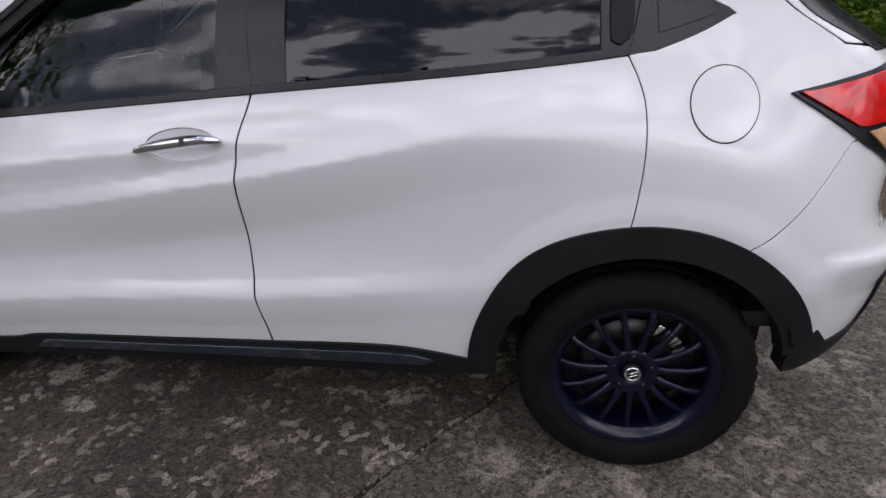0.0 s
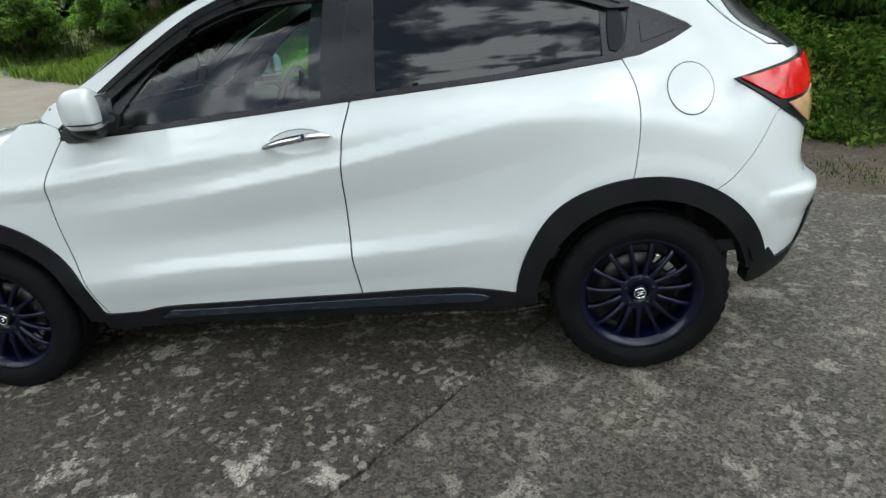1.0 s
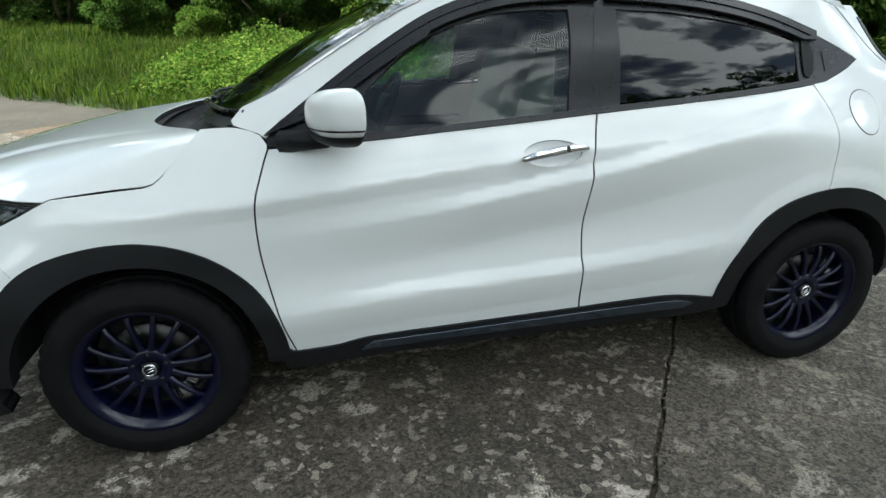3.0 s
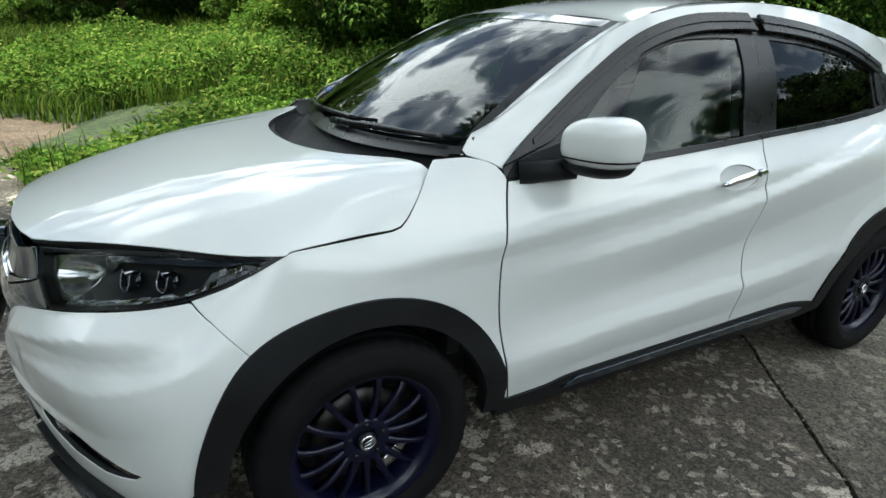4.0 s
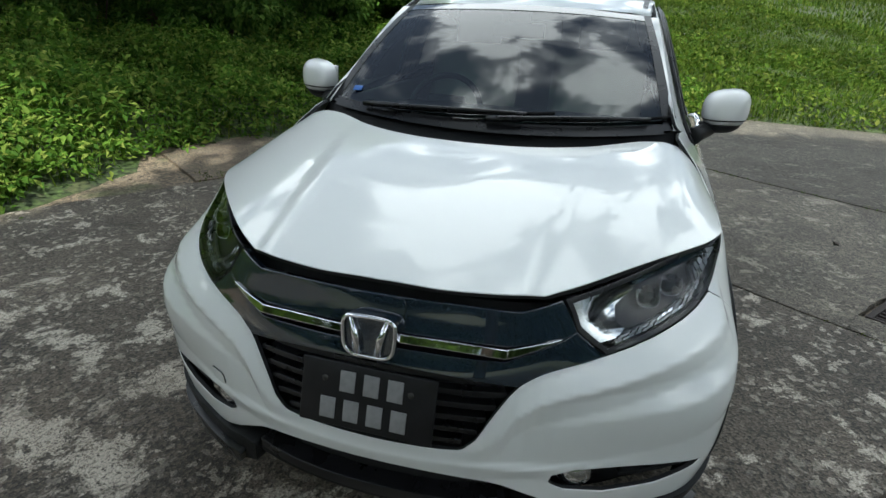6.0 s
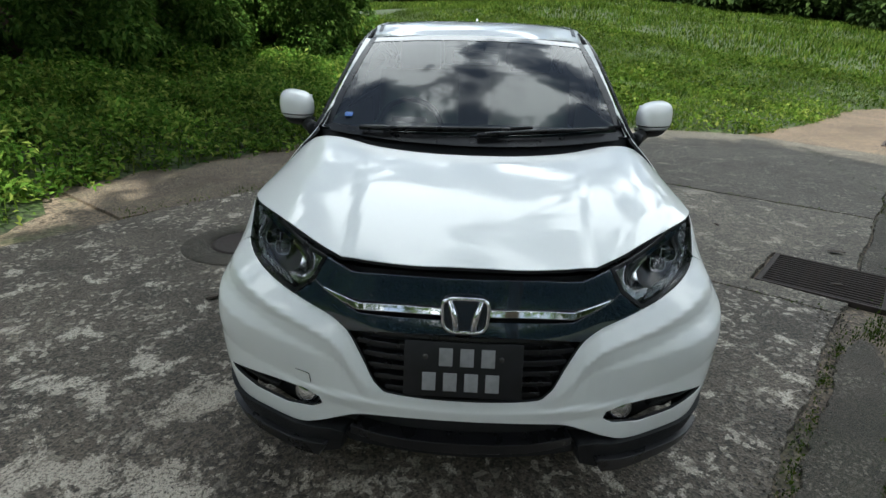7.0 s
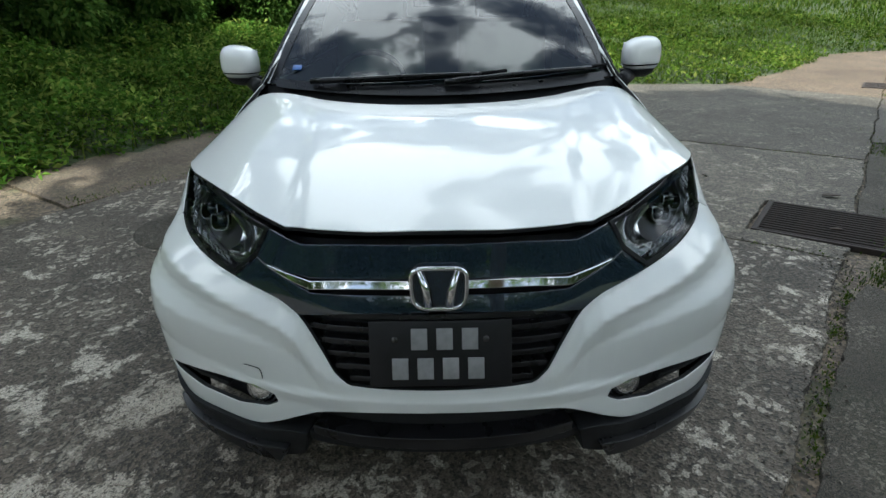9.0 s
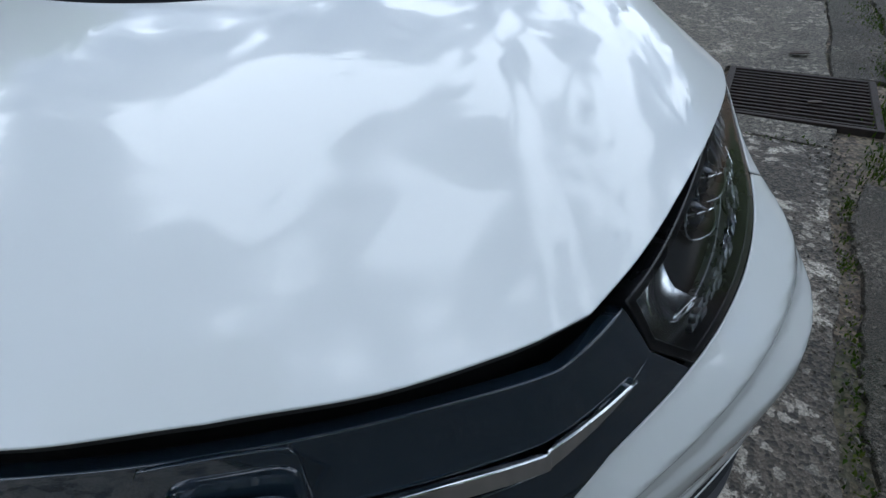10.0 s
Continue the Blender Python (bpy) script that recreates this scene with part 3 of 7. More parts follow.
    sheet("window_frame", P(frame_f), on_skin, BLACK, front, gap=0.0015, rise=-0.003, depth=0.02, holes=[P(glass_f)])
    sheet("window_frame", P(frame_r), on_skin, BLACK, rear, gap=0.0015, rise=-0.003, depth=0.02, holes=[P(glass_r)])
    sheet("window_pane", P(glass_f), on_skin, GLASS_F, front, gap=-0.004, rise=-0.009, depth=0.004, label="green tinted side glass")
    sheet("window_pane", P(glass_r), flat_glass(P(glass_r)), GLASS_R, rear, gap=-0.012, rise=-0.009, depth=0.004, label="dark privacy glass")
    tri = SEAM_C[-1:] + bend([(1.30, 1.185), (1.40, 1.220), (1.485, 1.262)]) + bend([(1.47, 1.275), (1.38, 1.318), (1.27, 1.362)]) + [(1.262, 1.30)]
    q = sheet("quarter_window", P(tri), on_skin, BLACK, car, gap=0.001, rise=-0.003, depth=0.02, label="small black triangular quarter window")
    sheet("pane", P(glass_q), on_skin, BLACK, q, gap=0.002, rise=0.0, depth=0.003)
    grip = bend([(1.195, 1.21), (1.195, 1.335), (1.235, 1.325), (1.245, 1.27), (1.235, 1.215)], closed=True)
    sheet("pull_handle", P(grip), on_skin, CLAD, rear, gap=0, rise=0.004, depth=0.012, label="hidden black door pull beside the window", step=0.02)
    # rain visors over the side windows: dark strips standing off the frame
    v1 = [(x, z + 0.004) for x, z in FRAME_TOP if x < 0.30] + [(0.31, 1.475)]
    v1 += [(x, z - (0.050 if x > -0.3 else 0.062)) for x, z in FRAME_TOP[::-1] if -0.68 < x < 0.30]
    sheet("rain_visor", P(v1), on_skin, BLACK, front, gap=0, rise=0.016, depth=0.012, step=0.02, label="smoked rain visor")
    v2 = [(x, z + 0.004) for x, z in FRAME_TOP if x > 0.335] + [(1.265, 1.335)]
    v2 += [(x, z - 0.050) for x, z in FRAME_TOP[::-1] if 0.335 < x < 1.2]
    sheet("rain_visor", P(v2), on_skin, BLACK, rear, gap=0, rise=0.016, depth=0.012, step=0.02, label="smoked rain visor")
    for v, lo, hi, host in ((1, -0.75, 0.30, front), (2, 0.335, 1.25, rear)):
        strip = [(x, z - 0.014) for x, z in FRAME_TOP if lo < x < hi] + [(x, z - 0.026) for x, z in FRAME_TOP[::-1] if lo < x < hi]
        sheet("visor_ridge", P(strip), on_skin, BLACK, host, gap=0, rise=0.021, depth=0.006, step=0.02)
    # belt mouldings
    for host, line in ((front, BELT_F), (rear, BELT_R)):
        line = [p for p in line if p[0] > -0.64]
        sheet("belt_moulding", P([(x, z - 0.001) for x, z in line] + [(x, z + 0.016) for x, z in line[::-1]]), on_skin, BLACK, host, gap=0, rise=0.004, depth=0.012, step=0.02)
    # fuel flap
    if sign > 0:
        ring = arc(1.457, 1.068, 0.083, 0, 350, 36)
        # black disc whose rim stands in for the shaded gap round the flap
        sheet("flap_gap", xs(*ring), on_skin, DARK, car, gap=0, rise=0.0006, depth=0, step=0.012)
        sheet("fuel_flap", xs(*ring), on_skin, PAINT, car, gap=0.0035, rise=0.0022, depth=0.003, step=0.02, label="round white fuel flap")
    # tail lamp
    red = bend([(1.625, 1.083), (1.70, 1.094), (1.80, 1.118), (1.89, 1.142)]) + bend([(1.925, 1.135), (1.93, 1.06), (1.92, 1.045)]) + [(1.86, 1.012), (1.80, 0.998), (1.775, 0.998), (1.70, 1.040)]
    amber = [(1.795, 0.990), (1.86, 1.004), (1.918, 1.036), (1.918, 0.95), (1.895, 0.905), (1.85, 0.938)]
    lampo = bend([(1.612, 1.083), (1.70, 1.100), (1.80, 1.125), (1.90, 1.154)]) + bend([(1.932, 1.14), (1.937, 1.06), (1.925, 0.94), (1.895, 0.890)]) + [(1.80, 0.958), (1.70, 1.028)]
    t = sheet("tail_lamp", P(lampo), on_skin, BLACK, car, gap=0.001, rise=0.008, depth=0.04, step=0.02, label="red and amber tail lamp")
    sheet("red_lens", P(red), on_skin, RED, t, gap=0.004, rise=0.016, depth=0.006, step=0.02)
    sheet("amber_lens", P(amber), on_skin, AMBER, t, gap=0.004, rise=0.015, depth=0.006, step=0.02)
    # door handles
    for cx, cz, host in ((0.093, 0.992, front),):
        sheet("handle_recess", P(dish_line(cx, cz)), recess(sign, cx, cz), PAINT, host, gap=-0.0005, rise=0, depth=0, step=0.008)
        mid = bend(P([(cx - 0.128, cz - 0.016), (cx - 0.07, cz - 0.008), (cx, cz - 0.001), (cx + 0.07, cz + 0.006), (cx + 0.128, cz + 0.007)]), 0.012)
        w_, n_ = on_skin(np.array(mid))
        swell = np.sin(np.linspace(0.0, math.pi, len(mid)))
        line = w_ + n_ * (0.012 + 0.024 * swell ** 0.5)[:, None]
        h = part("door_handle", tube([tuple(q) for q in line], [0.005 + 0.0105 * float(k) ** 0.4 for k in np.clip(swell, 0, 1)], 12), CHROME, host, "chrome door handle")
        lk = arc(cx + 0.035, cz + 0.003, 0.006, 0, 330, 12)
        sheet("lock_button", P(lk), on_skin, BLACK, h, gap=0, rise=0.052, depth=0.002, step=0.006)


def recess(sign, cx, cz):
    """The dished paint behind a door handle."""

    def lift(p):
        c = np.array(by_x(cx, cz)) * (sign, 1)
        r = ((p[:, 0] - c[0]) / 0.115) ** 2 + ((p[:, 1] - c[1]) / 0.046) ** 2
        where, n = on_skin(p)
        e = 0.003
        dip = lambda q: -0.025 * np.clip(1.01 - (((q[:, 0] - c[0]) / 0.115) ** 2 + ((q[:, 1] - c[1]) / 0.046) ** 2), 0, 1) ** 0.8
        a = on_skin(p + (e, 0))[0] + n * dip(p + (e, 0))[:, None] - on_skin(p - (e, 0))[0] - n * dip(p - (e, 0))[:, None]
        b = on_skin(p + (0, e))[0] + n * dip(p + (0, e))[:, None] - on_skin(p - (0, e))[0] - n * dip(p - (0, e))[:, None]
        m = np.cross(a, b)
        return where + n * dip(p)[:, None], m / np.linalg.norm(m, axis=1)[:, None]

    return lift


for side in (1, -1):
    flank(side)

# ---- bonnet, windscreen, roof ----
BX = np.linspace(-2.2, -1.0, 60)
CREASE_Y = monotone(np.array([-2.20, -2.07, -1.90, -1.70, -1.48, -1.20, -1.00]), np.array([0.325, 0.330, 0.342, 0.364, 0.396, 0.445, 0.485]), BX)


def seam_y(x):
    """The wing's edge against the bonnet: distance from the middle and height."""
    z = float(np.interp(x, [a for a, _ in BONNET_SEAM], [b for _, b in BONNET_SEAM]))
    q = skin_at(np.array([by_x(x, z)[0]]), np.array([z]))[0]
    return abs(float(q[1])), z


# the bonnet's crown: z = sum of c[i][j] * u^i * w^p(j), with u along the car and w across it
CROWN = [
    [1.0299, -0.0183, -0.1789, 0.0760],
    [0.0721, 0.0683, 0.1272, -0.1310],
    [-0.0350, -0.0698, 0.1568, -0.1444],
    [0.0152, 0.0000, 0.0000, 0.0000],
]


def soft_ramp(d, e=0.005):
    return 0.5 * (d + np.sqrt(d * d + e * e))


def bonnet_z(x, y):
    """The bonnet's height: a smooth crown with a raised crease on each side that fades towards the windscreen."""
    u, y = (x + 1.6) / 0.5, np.abs(y)
    w = np.minimum(y / 0.8, 1.1)
    z = sum(c * u**i * w**p for i, row in enumerate(CROWN) for c, p in zip(row, (0, 2, 6, 10)))
    yc = np.interp(x, BX, CREASE_Y)
    h = 0.0085 * np.clip((-1.22 - x) / 0.45, 0, 1)
    d = y - yc
    facet = (soft_ramp(d) - soft_ramp(d - 0.040)) / 0.040
    return z + h * (0.3 * np.exp(-np.maximum(-d, 0) / 0.16) - facet) * np.exp(-np.maximum(d - 0.04, 0) / 0.13)


def on_bonnet(p):
    x, y = p[:, 0], p[:, 1]
    e = 0.003
    n = np.stack([-(bonnet_z(x + e, y) - bonnet_z(x - e, y)) / (2 * e), -(bonnet_z(x, y + e) - bonnet_z(x, y - e)) / (2 * e), np.ones(len(x))], 1)
    return np.stack([x, y, bonnet_z(x, y)], 1), n / np.linalg.norm(n, axis=1)[:, None]


edge = bend([(-2.118, 0.0), (-2.112, 0.15), (-2.085, 0.28), (-2.066, 0.335)]) + bend([(-2.045, 0.375), (-1.98, 0.455), (-1.90, 0.535), (-1.78, 0.64), (-1.63, 0.755), (-1.54, 0.805), (-1.482, 0.825)])
edge[-1] = (-1.484, seam_y(-1.48)[0])
edge += bend([(x, seam_y(x)[0]) for x, _ in BONNET_SEAM[1:]])
edge += bend([(-1.060, 0.650), (-1.092, 0.565), (-1.150, 0.485), (-1.212, 0.405), (-1.268, 0.29), (-1.302, 0.16), (-1.314, 0.0)])
sheet("bonnet", edge + [(x, -y) for x, y in edge[::-1]], on_bonnet, PAINT, car, step=0.018, gap=0.005, label="white bonnet with two raised creases")
under = [(x + 0.02, y) for x, y in edge[::4] if x < -1.2 and y > 0.6 or x < -1.5] + [(-1.13, 0.70), (-1.08, 0.62), (-1.24, 0.39), (-1.29, 0.2), (-1.30, 0.0)]
# black sheet below the bonnet, so its shut lines look shaded
sheet("bonnet_lining", [(x, y) for x, y in under] + [(x, -y) for x, y in under[::-1]], on_bonnet, DARK, car, gap=-0.012, rise=-0.022, depth=0, step=0.05)


def screen(u, v):
    """The windscreen: u from its foot to its head, v from side to side."""
    y = v * (0.690 + (0.568 - 0.690) * u)
    xb, zb = -1.125 + 0.37 * y * y, 1.078 + 0.055 * y * y
    xt, zt = -0.375 + 0.26 * y * y, 1.512 - 0.08 * y * y
    b = 0.030 * 4 * u * (1 - u)
    return np.array((xb + (xt - xb) * u - 0.5 * b, y, zb + (zt - zb) * u + 0.85 * b))


def grid(name, f, nu, nv, material, parent, label="", u0=0.0, u1=1.0, v0=-1.0, v1=1.0, off=0.0, thick=0.0):
    bm = bmesh.new()
    rows = []
    for i in range(nu + 1):
        u = u0 + (u1 - u0) * i / nu
        row = []
        for j in range(nv + 1):
            v = v0 + (v1 - v0) * j / nv
            p = f(u, v)
            n = np.cross(f(u + 1e-3, v) - f(u - 1e-3, v), f(u, v + 1e-3) - f(u, v - 1e-3))
            n = n / np.linalg.norm(n)
            if n[2] < 0:
                n = -n
            row.append(bm.verts.new(p + n * off))
        rows.append(row)
    for i in range(nu):
        for j in range(nv):
            bm.faces.new((rows[i][j], rows[i + 1][j], rows[i + 1][j + 1], rows[i][j + 1]))
    bmesh.ops.recalc_face_normals(bm, faces=bm.faces)
    if sum(f_.normal.z for f_ in bm.faces) < 0:
        bmesh.ops.reverse_faces(bm, faces=bm.faces)
    if thick:
        bmesh.ops.solidify(bm, geom=bm.faces[:], thickness=thick)
    return part(name, bm, material, parent, label)


ws = grid("windscreen", screen, 20, 24, GLASS_W, car, "tinted windscreen")
grid("black_border", screen, 20, 2, BLACK, ws, v0=-1.0, v1=-0.945, off=0.002)
grid("black_border", screen, 20, 2, BLACK, ws, v0=0.945, v1=1.0, off=0.002)
grid("black_border", screen, 2, 24, BLACK, ws, u0=-0.02, u1=0.04, v0=-0.945, v1=0.945, off=0.002)


def pillar_strip(u, v):
    """The windscreen pillar's inner face: u up the glass edge, v from the glass (0) to the body side (1)."""
    s = math.copysign(1.0, v)
    a = screen(u, 0.992 * s)
    foot = np.array((-0.950, 0.7005 * s, 1.106))
    k = min(1.0, max(0.0, (a[2] - 1.106) / 0.054))
    x = float(np.interp(a[2], [rail(q)[1] for q in np.linspace(-0.92, -0.2, 40)], np.linspace(-0.92, -0.2, 40)))
    ye, ze = rail(x)
    b = foot + (np.array((x, ye * s, ze)) - foot) * k
    return a + (b - a) * abs(v)


for lo, hi in ((-1.0, -0.001), (0.001, 1.0)):
    grid("pillar_strip", pillar_strip, 30, 3, PAINT, car, u0=-0.005, u1=0.99, v0=lo, v1=hi, off=0.001)
grid("sun_band", screen, 3, 24, PIANO, ws, u0=0.93, u1=1.0, v0=-0.945, v1=0.945, off=0.002)


def roof(u, v):
    """The roof: u from the windscreen to the spoiler's foot."""
    v = max(-1.0, min(1.0, v))
    head = screen(1.0, v)
    x_mid = -0.375 + u * (1.45 + 0.375)
    x = head[0] + u * (1.45 - head[0])
    ye, ze = rail(x)
    y = v * (ye * min(1.0, u * 6 + 0.0) + 0.568 * max(0.0, 1 - u * 6))
    zc = float(monotone(np.array([-0.5, -0.375, -0.2, 0.14, 0.5, 0.9, 1.3, 1.6, 1.8]), np.array([1.46, 1.508, 1.553, 1.594, 1.604, 1.596, 1.555, 1.505, 1.47]), np.array([x_mid]))[0])
    ze = ze + (head[2] - ze) * max(0.0, 1 - u * 6)
    return np.array((x, y, zc + (ze - zc) * abs(v) ** 2.6))


rf = grid("roof_panel", roof, 40, 30, PAINT, car, "white roof")
for v0 in (-0.955, 0.915):
    grid("roof_moulding", roof, 36, 1, BLACK, rf, u0=0.10, u1=0.97, v0=v0, v1=v0 + 0.04, off=0.002)


def spoiler(u, v):
    x = 1.45 + u * (0.26 - 0.12 * v * v)
    ye, ze = rail(min(x, 1.5))
    zc = 1.533 - 0.055 * u - 0.02 * u * u
    return np.array((x, v * (0.545 - 0.02 * u), zc + (ze - 1.533 + 0.03 - 0.01) * abs(v) ** 2.6))


grid("roof_spoiler", spoiler, 8, 24, PAINT, car, "white roof spoiler", thick=0.03)
fin = bmesh.new()
for k, (x, w, h) in enumerate([(1.08, 0.002, 0.0), (1.14, 0.018, 0.022), (1.21, 0.024, 0.055), (1.255, 0.020, 0.075), (1.275, 0.012, 0.070), (1.285, 0.010, 0.0)]):
    zr = 1.585 - (x - 1.08) * 0.09
    ring = [fin.verts.new((x, a * w, zr - 0.012 + b * (h + 0.012))) for a, b in ((-1, 0), (-0.8, 0.6), (-0.25, 1), (0.25, 1), (0.8, 0.6), (1, 0))]
    if k:
        for i in range(5):
            fin.faces.new((last[i], last[i + 1], ring[i + 1], ring[i]))
    last = ring
bmesh.ops.recalc_face_normals(fin, faces=fin.faces)
part("aerial_fin", fin, PAINT, car, "white shark fin aerial")

# rear
half = [by_x(1.745, 1.188), by_x(1.63, 1.27), by_x(1.53, 1.37), by_x(1.435, 1.47)]
end = float(ALONG[-1])
for s in (1, -1):
    t = (lambda p: p) if s > 0 else flip
    sheet("hatch_panel", t(bend(half, 0.03) + [(end, 1.46), (end, 0.74)] + [by_x(1.90, 0.74), by_x(1.90, 0.90), by_x(1.905, 1.168)]), on_skin, PAINT, car, gap=0.0015)
    rear_glass = bend([by_x(1.82, 1.165), by_x(1.675, 1.25), by_x(1.60, 1.34), by_x(1.55, 1.42)], 0.03)
    sheet("rear_window", t(rear_glass + [(end, 1.42), (end, 1.165)]), on_skin, BLACK, car, gap=0, rise=0.003, depth=0.006, label="dark rear window")
    bump = bend([by_x(1.770, 0.965), by_x(1.702, 0.873), by_x(1.613, 0.778), by_x(1.535, 0.728)], 0.02) + xs(*[p for p in ARCH_R if p[0] > 1.538 and p[1] > 0.462]) + [by_x(1.80, 0.43), by_x(1.90, 0.46), (end, 0.47), (end, 0.735), by_x(1.905, 0.735), by_x(1.895, 0.92), by_x(1.82, 0.98)]
    sheet("rear_bumper", t(bump), on_skin, PAINT, car, gap=0.0015, step=0.025)
    skirt = [by_x(1.765, 0.48), by_x(1.80, 0.432), by_x(1.90, 0.462), by_x(1.925, 0.60), by_x(1.94, 0.62), (end, 0.52), (end, 0.33), by_x(1.85, 0.385), by_x(1.74, 0.345), by_x(1.70, 0.345), by_x(1.692, 0.40)]
    sheet("rear_skirt", t(skirt), on_skin, CLAD, car, gap=0, rise=0.008, depth=0.05, step=0.025)

# ---- the front end ----
fog_hole = [by_x(-1.868, 0.412)] + bend(ys((0.745, 0.430), (0.61, 0.446), (0.50, 0.456)), 0.02) + bend(ys((0.445, 0.440), (0.437, 0.412), (0.475, 0.383)), 0.015) + bend(ys((0.575, 0.358), (0.70, 0.362)), 0.02) + [by_x(-1.885, 0.392)]
bumper_half = (
    bend(ys((0.0, 0.512), (0.19, 0.513), (0.235, 0.522), (0.262, 0.55), (0.305, 0.63), (0.345, 0.69), (0.40, 0.722), (0.526, 0.752)), 0.02)
    + bend(ys((0.64, 0.778), (0.73, 0.802)) + [by_x(-1.722, 0.821)], 0.02)
    + xs(*bend([(-1.7165, 0.821), (-1.6618, 0.764), (-1.6148, 0.711), (-1.592, 0.685)]))
    + xs(*[p for p in arc(AXLE_F, AXLE_Z, 0.448, 130, 176) if p[0] < -1.585])
    + bend([by_x(-1.772, 0.335), by_x(-1.80, 0.315)] + ys((0.763, 0.290), (0.63, 0.288), (0.53, 0.298), (0.455, 0.335), (0.38, 0.382), (0.30, 0.420), (0.15, 0.437), (0.0, 0.442)), 0.02)
)
bumper = sheet("front_bumper", both_ways(bumper_half[:-1] + [bumper_half[-1]]), on_skin, PAINT, car, gap=0.0015, step=0.011, holes=[fog_hole, flip(fog_hole)], label="white front bumper")
# backing behind all the openings of the nose
sheet("nose_lining", both_ways(ys((0, 0.88), (0.34, 0.87), (0.60, 0.87)) + [by_x(-1.60, 0.86), by_x(-1.75, 0.80), by_x(-1.80, 0.34)] + ys((0.6, 0.28), (0, 0.29))), on_skin, DARK, car, gap=0, rise=-0.075, depth=0, step=0.04)
# dark panel over the grille, in two planes, and the shadow gap under the bonnet's lip
top = bend(ys((0, 0.868), (0.20, 0.866), (0.33, 0.858)), 0.02) + ys((0.412, 0.880), (0.452, 0.812), (0.425, 0.800)) + bend(ys((0.31, 0.786), (0.15, 0.792), (0, 0.794)), 0.02)
panel = sheet("grille_panel", both_ways(top), on_skin, PIANO, car, gap=0.0, rise=0.002, depth=0.02, step=0.02, label="glossy dark grey panel above the grille")
mount = bend(ys((0, 0.868), (0.04, 0.867), (0.064, 0.865)), 0.02) + ys((0.070, 0.855), (0.076, 0.800)) + bend(ys((0.04, 0.797), (0, 0.797)), 0.02)
sheet("badge_mount", both_ways(mount), on_skin, PIANO, panel, gap=0, rise=0.006, depth=0.008, step=0.012)
low = bend(ys((0, 0.757), (0.15, 0.755), (0.31, 0.750)), 0.02) + ys((0.43, 0.795), (0.456, 0.810), (0.522, 0.755), (0.40, 0.726)) + bend(ys((0.345, 0.694), (0.20, 0.712), (0, 0.722)), 0.02)
sheet("grille_surround", both_ways(low), on_skin, PIANO, car, gap=0.001, rise=-0.001, depth=0.03, step=0.02)
for t in (lambda p: p, flip):
    bar = bend(ys((0.062, 0.787), (0.2, 0.785), (0.308, 0.777)), 0.02) + bend(ys((0.308, 0.761), (0.2, 0.769), (0.062, 0.772)), 0.02)
    cb = sheet("chrome_bar", t(bar), on_skin, CHROME, car, gap=0, rise=0.012, depth=0.02, step=0.01, label="chrome bar beside the badge")
    wing_ = ys((0.310, 0.778), (0.422, 0.799), (0.37, 0.780), (0.312, 0.761))
    sheet("chrome_wing", t(wing_), on_skin, CHROME, cb, gap=0, rise=0.009, depth=0.015, step=0.015)
# grille
grille = sheet("grille", both_ways(bend(ys((0, 0.722), (0.20, 0.712), (0.345, 0.694)), 0.02) + bend(ys((0.305, 0.63), (0.262, 0.55), (0.235, 0.522), (0.19, 0.513), (0, 0.513)), 0.02)), on_skin, DARK, car, gap=0, rise=-0.045, depth=0.0, label="black grille with flat slats")
for k in range(6):
    z = 0.700 - 0.034 * k
    w = float(np.interp(z, [0.51, 0.55, 0.63, 0.69, 0.72], [0.20, 0.255, 0.30, 0.338, 0.35]))
    line = bend(ys((-w, z), (0, z + 0.006), (w, z)), 0.03)
    slat = [(l, zz + 0.005) for l, zz in line] + [(l, zz - 0.005) for l, zz in line[::-1]]
    sheet("slat", slat, on_skin, BLACK, grille, gap=0, rise=-0.014, depth=0.035, step=0.02)
# sensors, tow-eye cover
for t in (1, -1):
    l, z = by_y(0.595, 0.515)
    dot = [(t * (l + 0.011 * math.cos(a)), z + 0.011 * math.sin(a)) for a in np.linspace(0, 6.0, 14)]
    sheet("parking_sensor", dot, on_skin, PAINT, bumper, gap=0, rise=0.004, depth=0, step=0.008)
l, z = by_y(0.50, 0.497)
sq = [(-(l + 0.030 * math.copysign(abs(math.cos(a)) ** 0.4, math.cos(a))), z + 0.020 * math.copysign(abs(math.sin(a)) ** 0.4, math.sin(a))) for a in np.linspace(0, 6.1, 24)]
sheet("tow_eye_cover", sq, on_skin, PAINT, bumper, gap=0.0, rise=0.0045, depth=0.0045, step=0.008)
# lower intake and lip
sheet("lower_intake", both_ways(ys((0, 0.445), (0.30, 0.425), (0.40, 0.385), (0.47, 0.33), (0.47, 0.29), (0, 0.29))), on_skin, DARK, car, gap=0, rise=-0.05, depth=0, step=0.04)
lip_ = bend(ys((0, 0.352), (0.20, 0.352), (0.34, 0.362)), 0.02) + bend(ys((0.34, 0.335), (0.2, 0.318), (0, 0.315)), 0.02)
sheet("lip_bar", both_ways(lip_), on_skin, BLACK, car, gap=0, rise=0.004, depth=0.05, step=0.02)
under = bend(ys((0, 0.315), (0.2, 0.318), (0.36, 0.33)), 0.02) + bend(ys((0.36, 0.295), (0.2, 0.292), (0, 0.290)), 0.02)
sheet("lower_lip", both_ways(under), on_skin, CLAD, car, gap=0, rise=-0.004, depth=0.06, step=0.02)
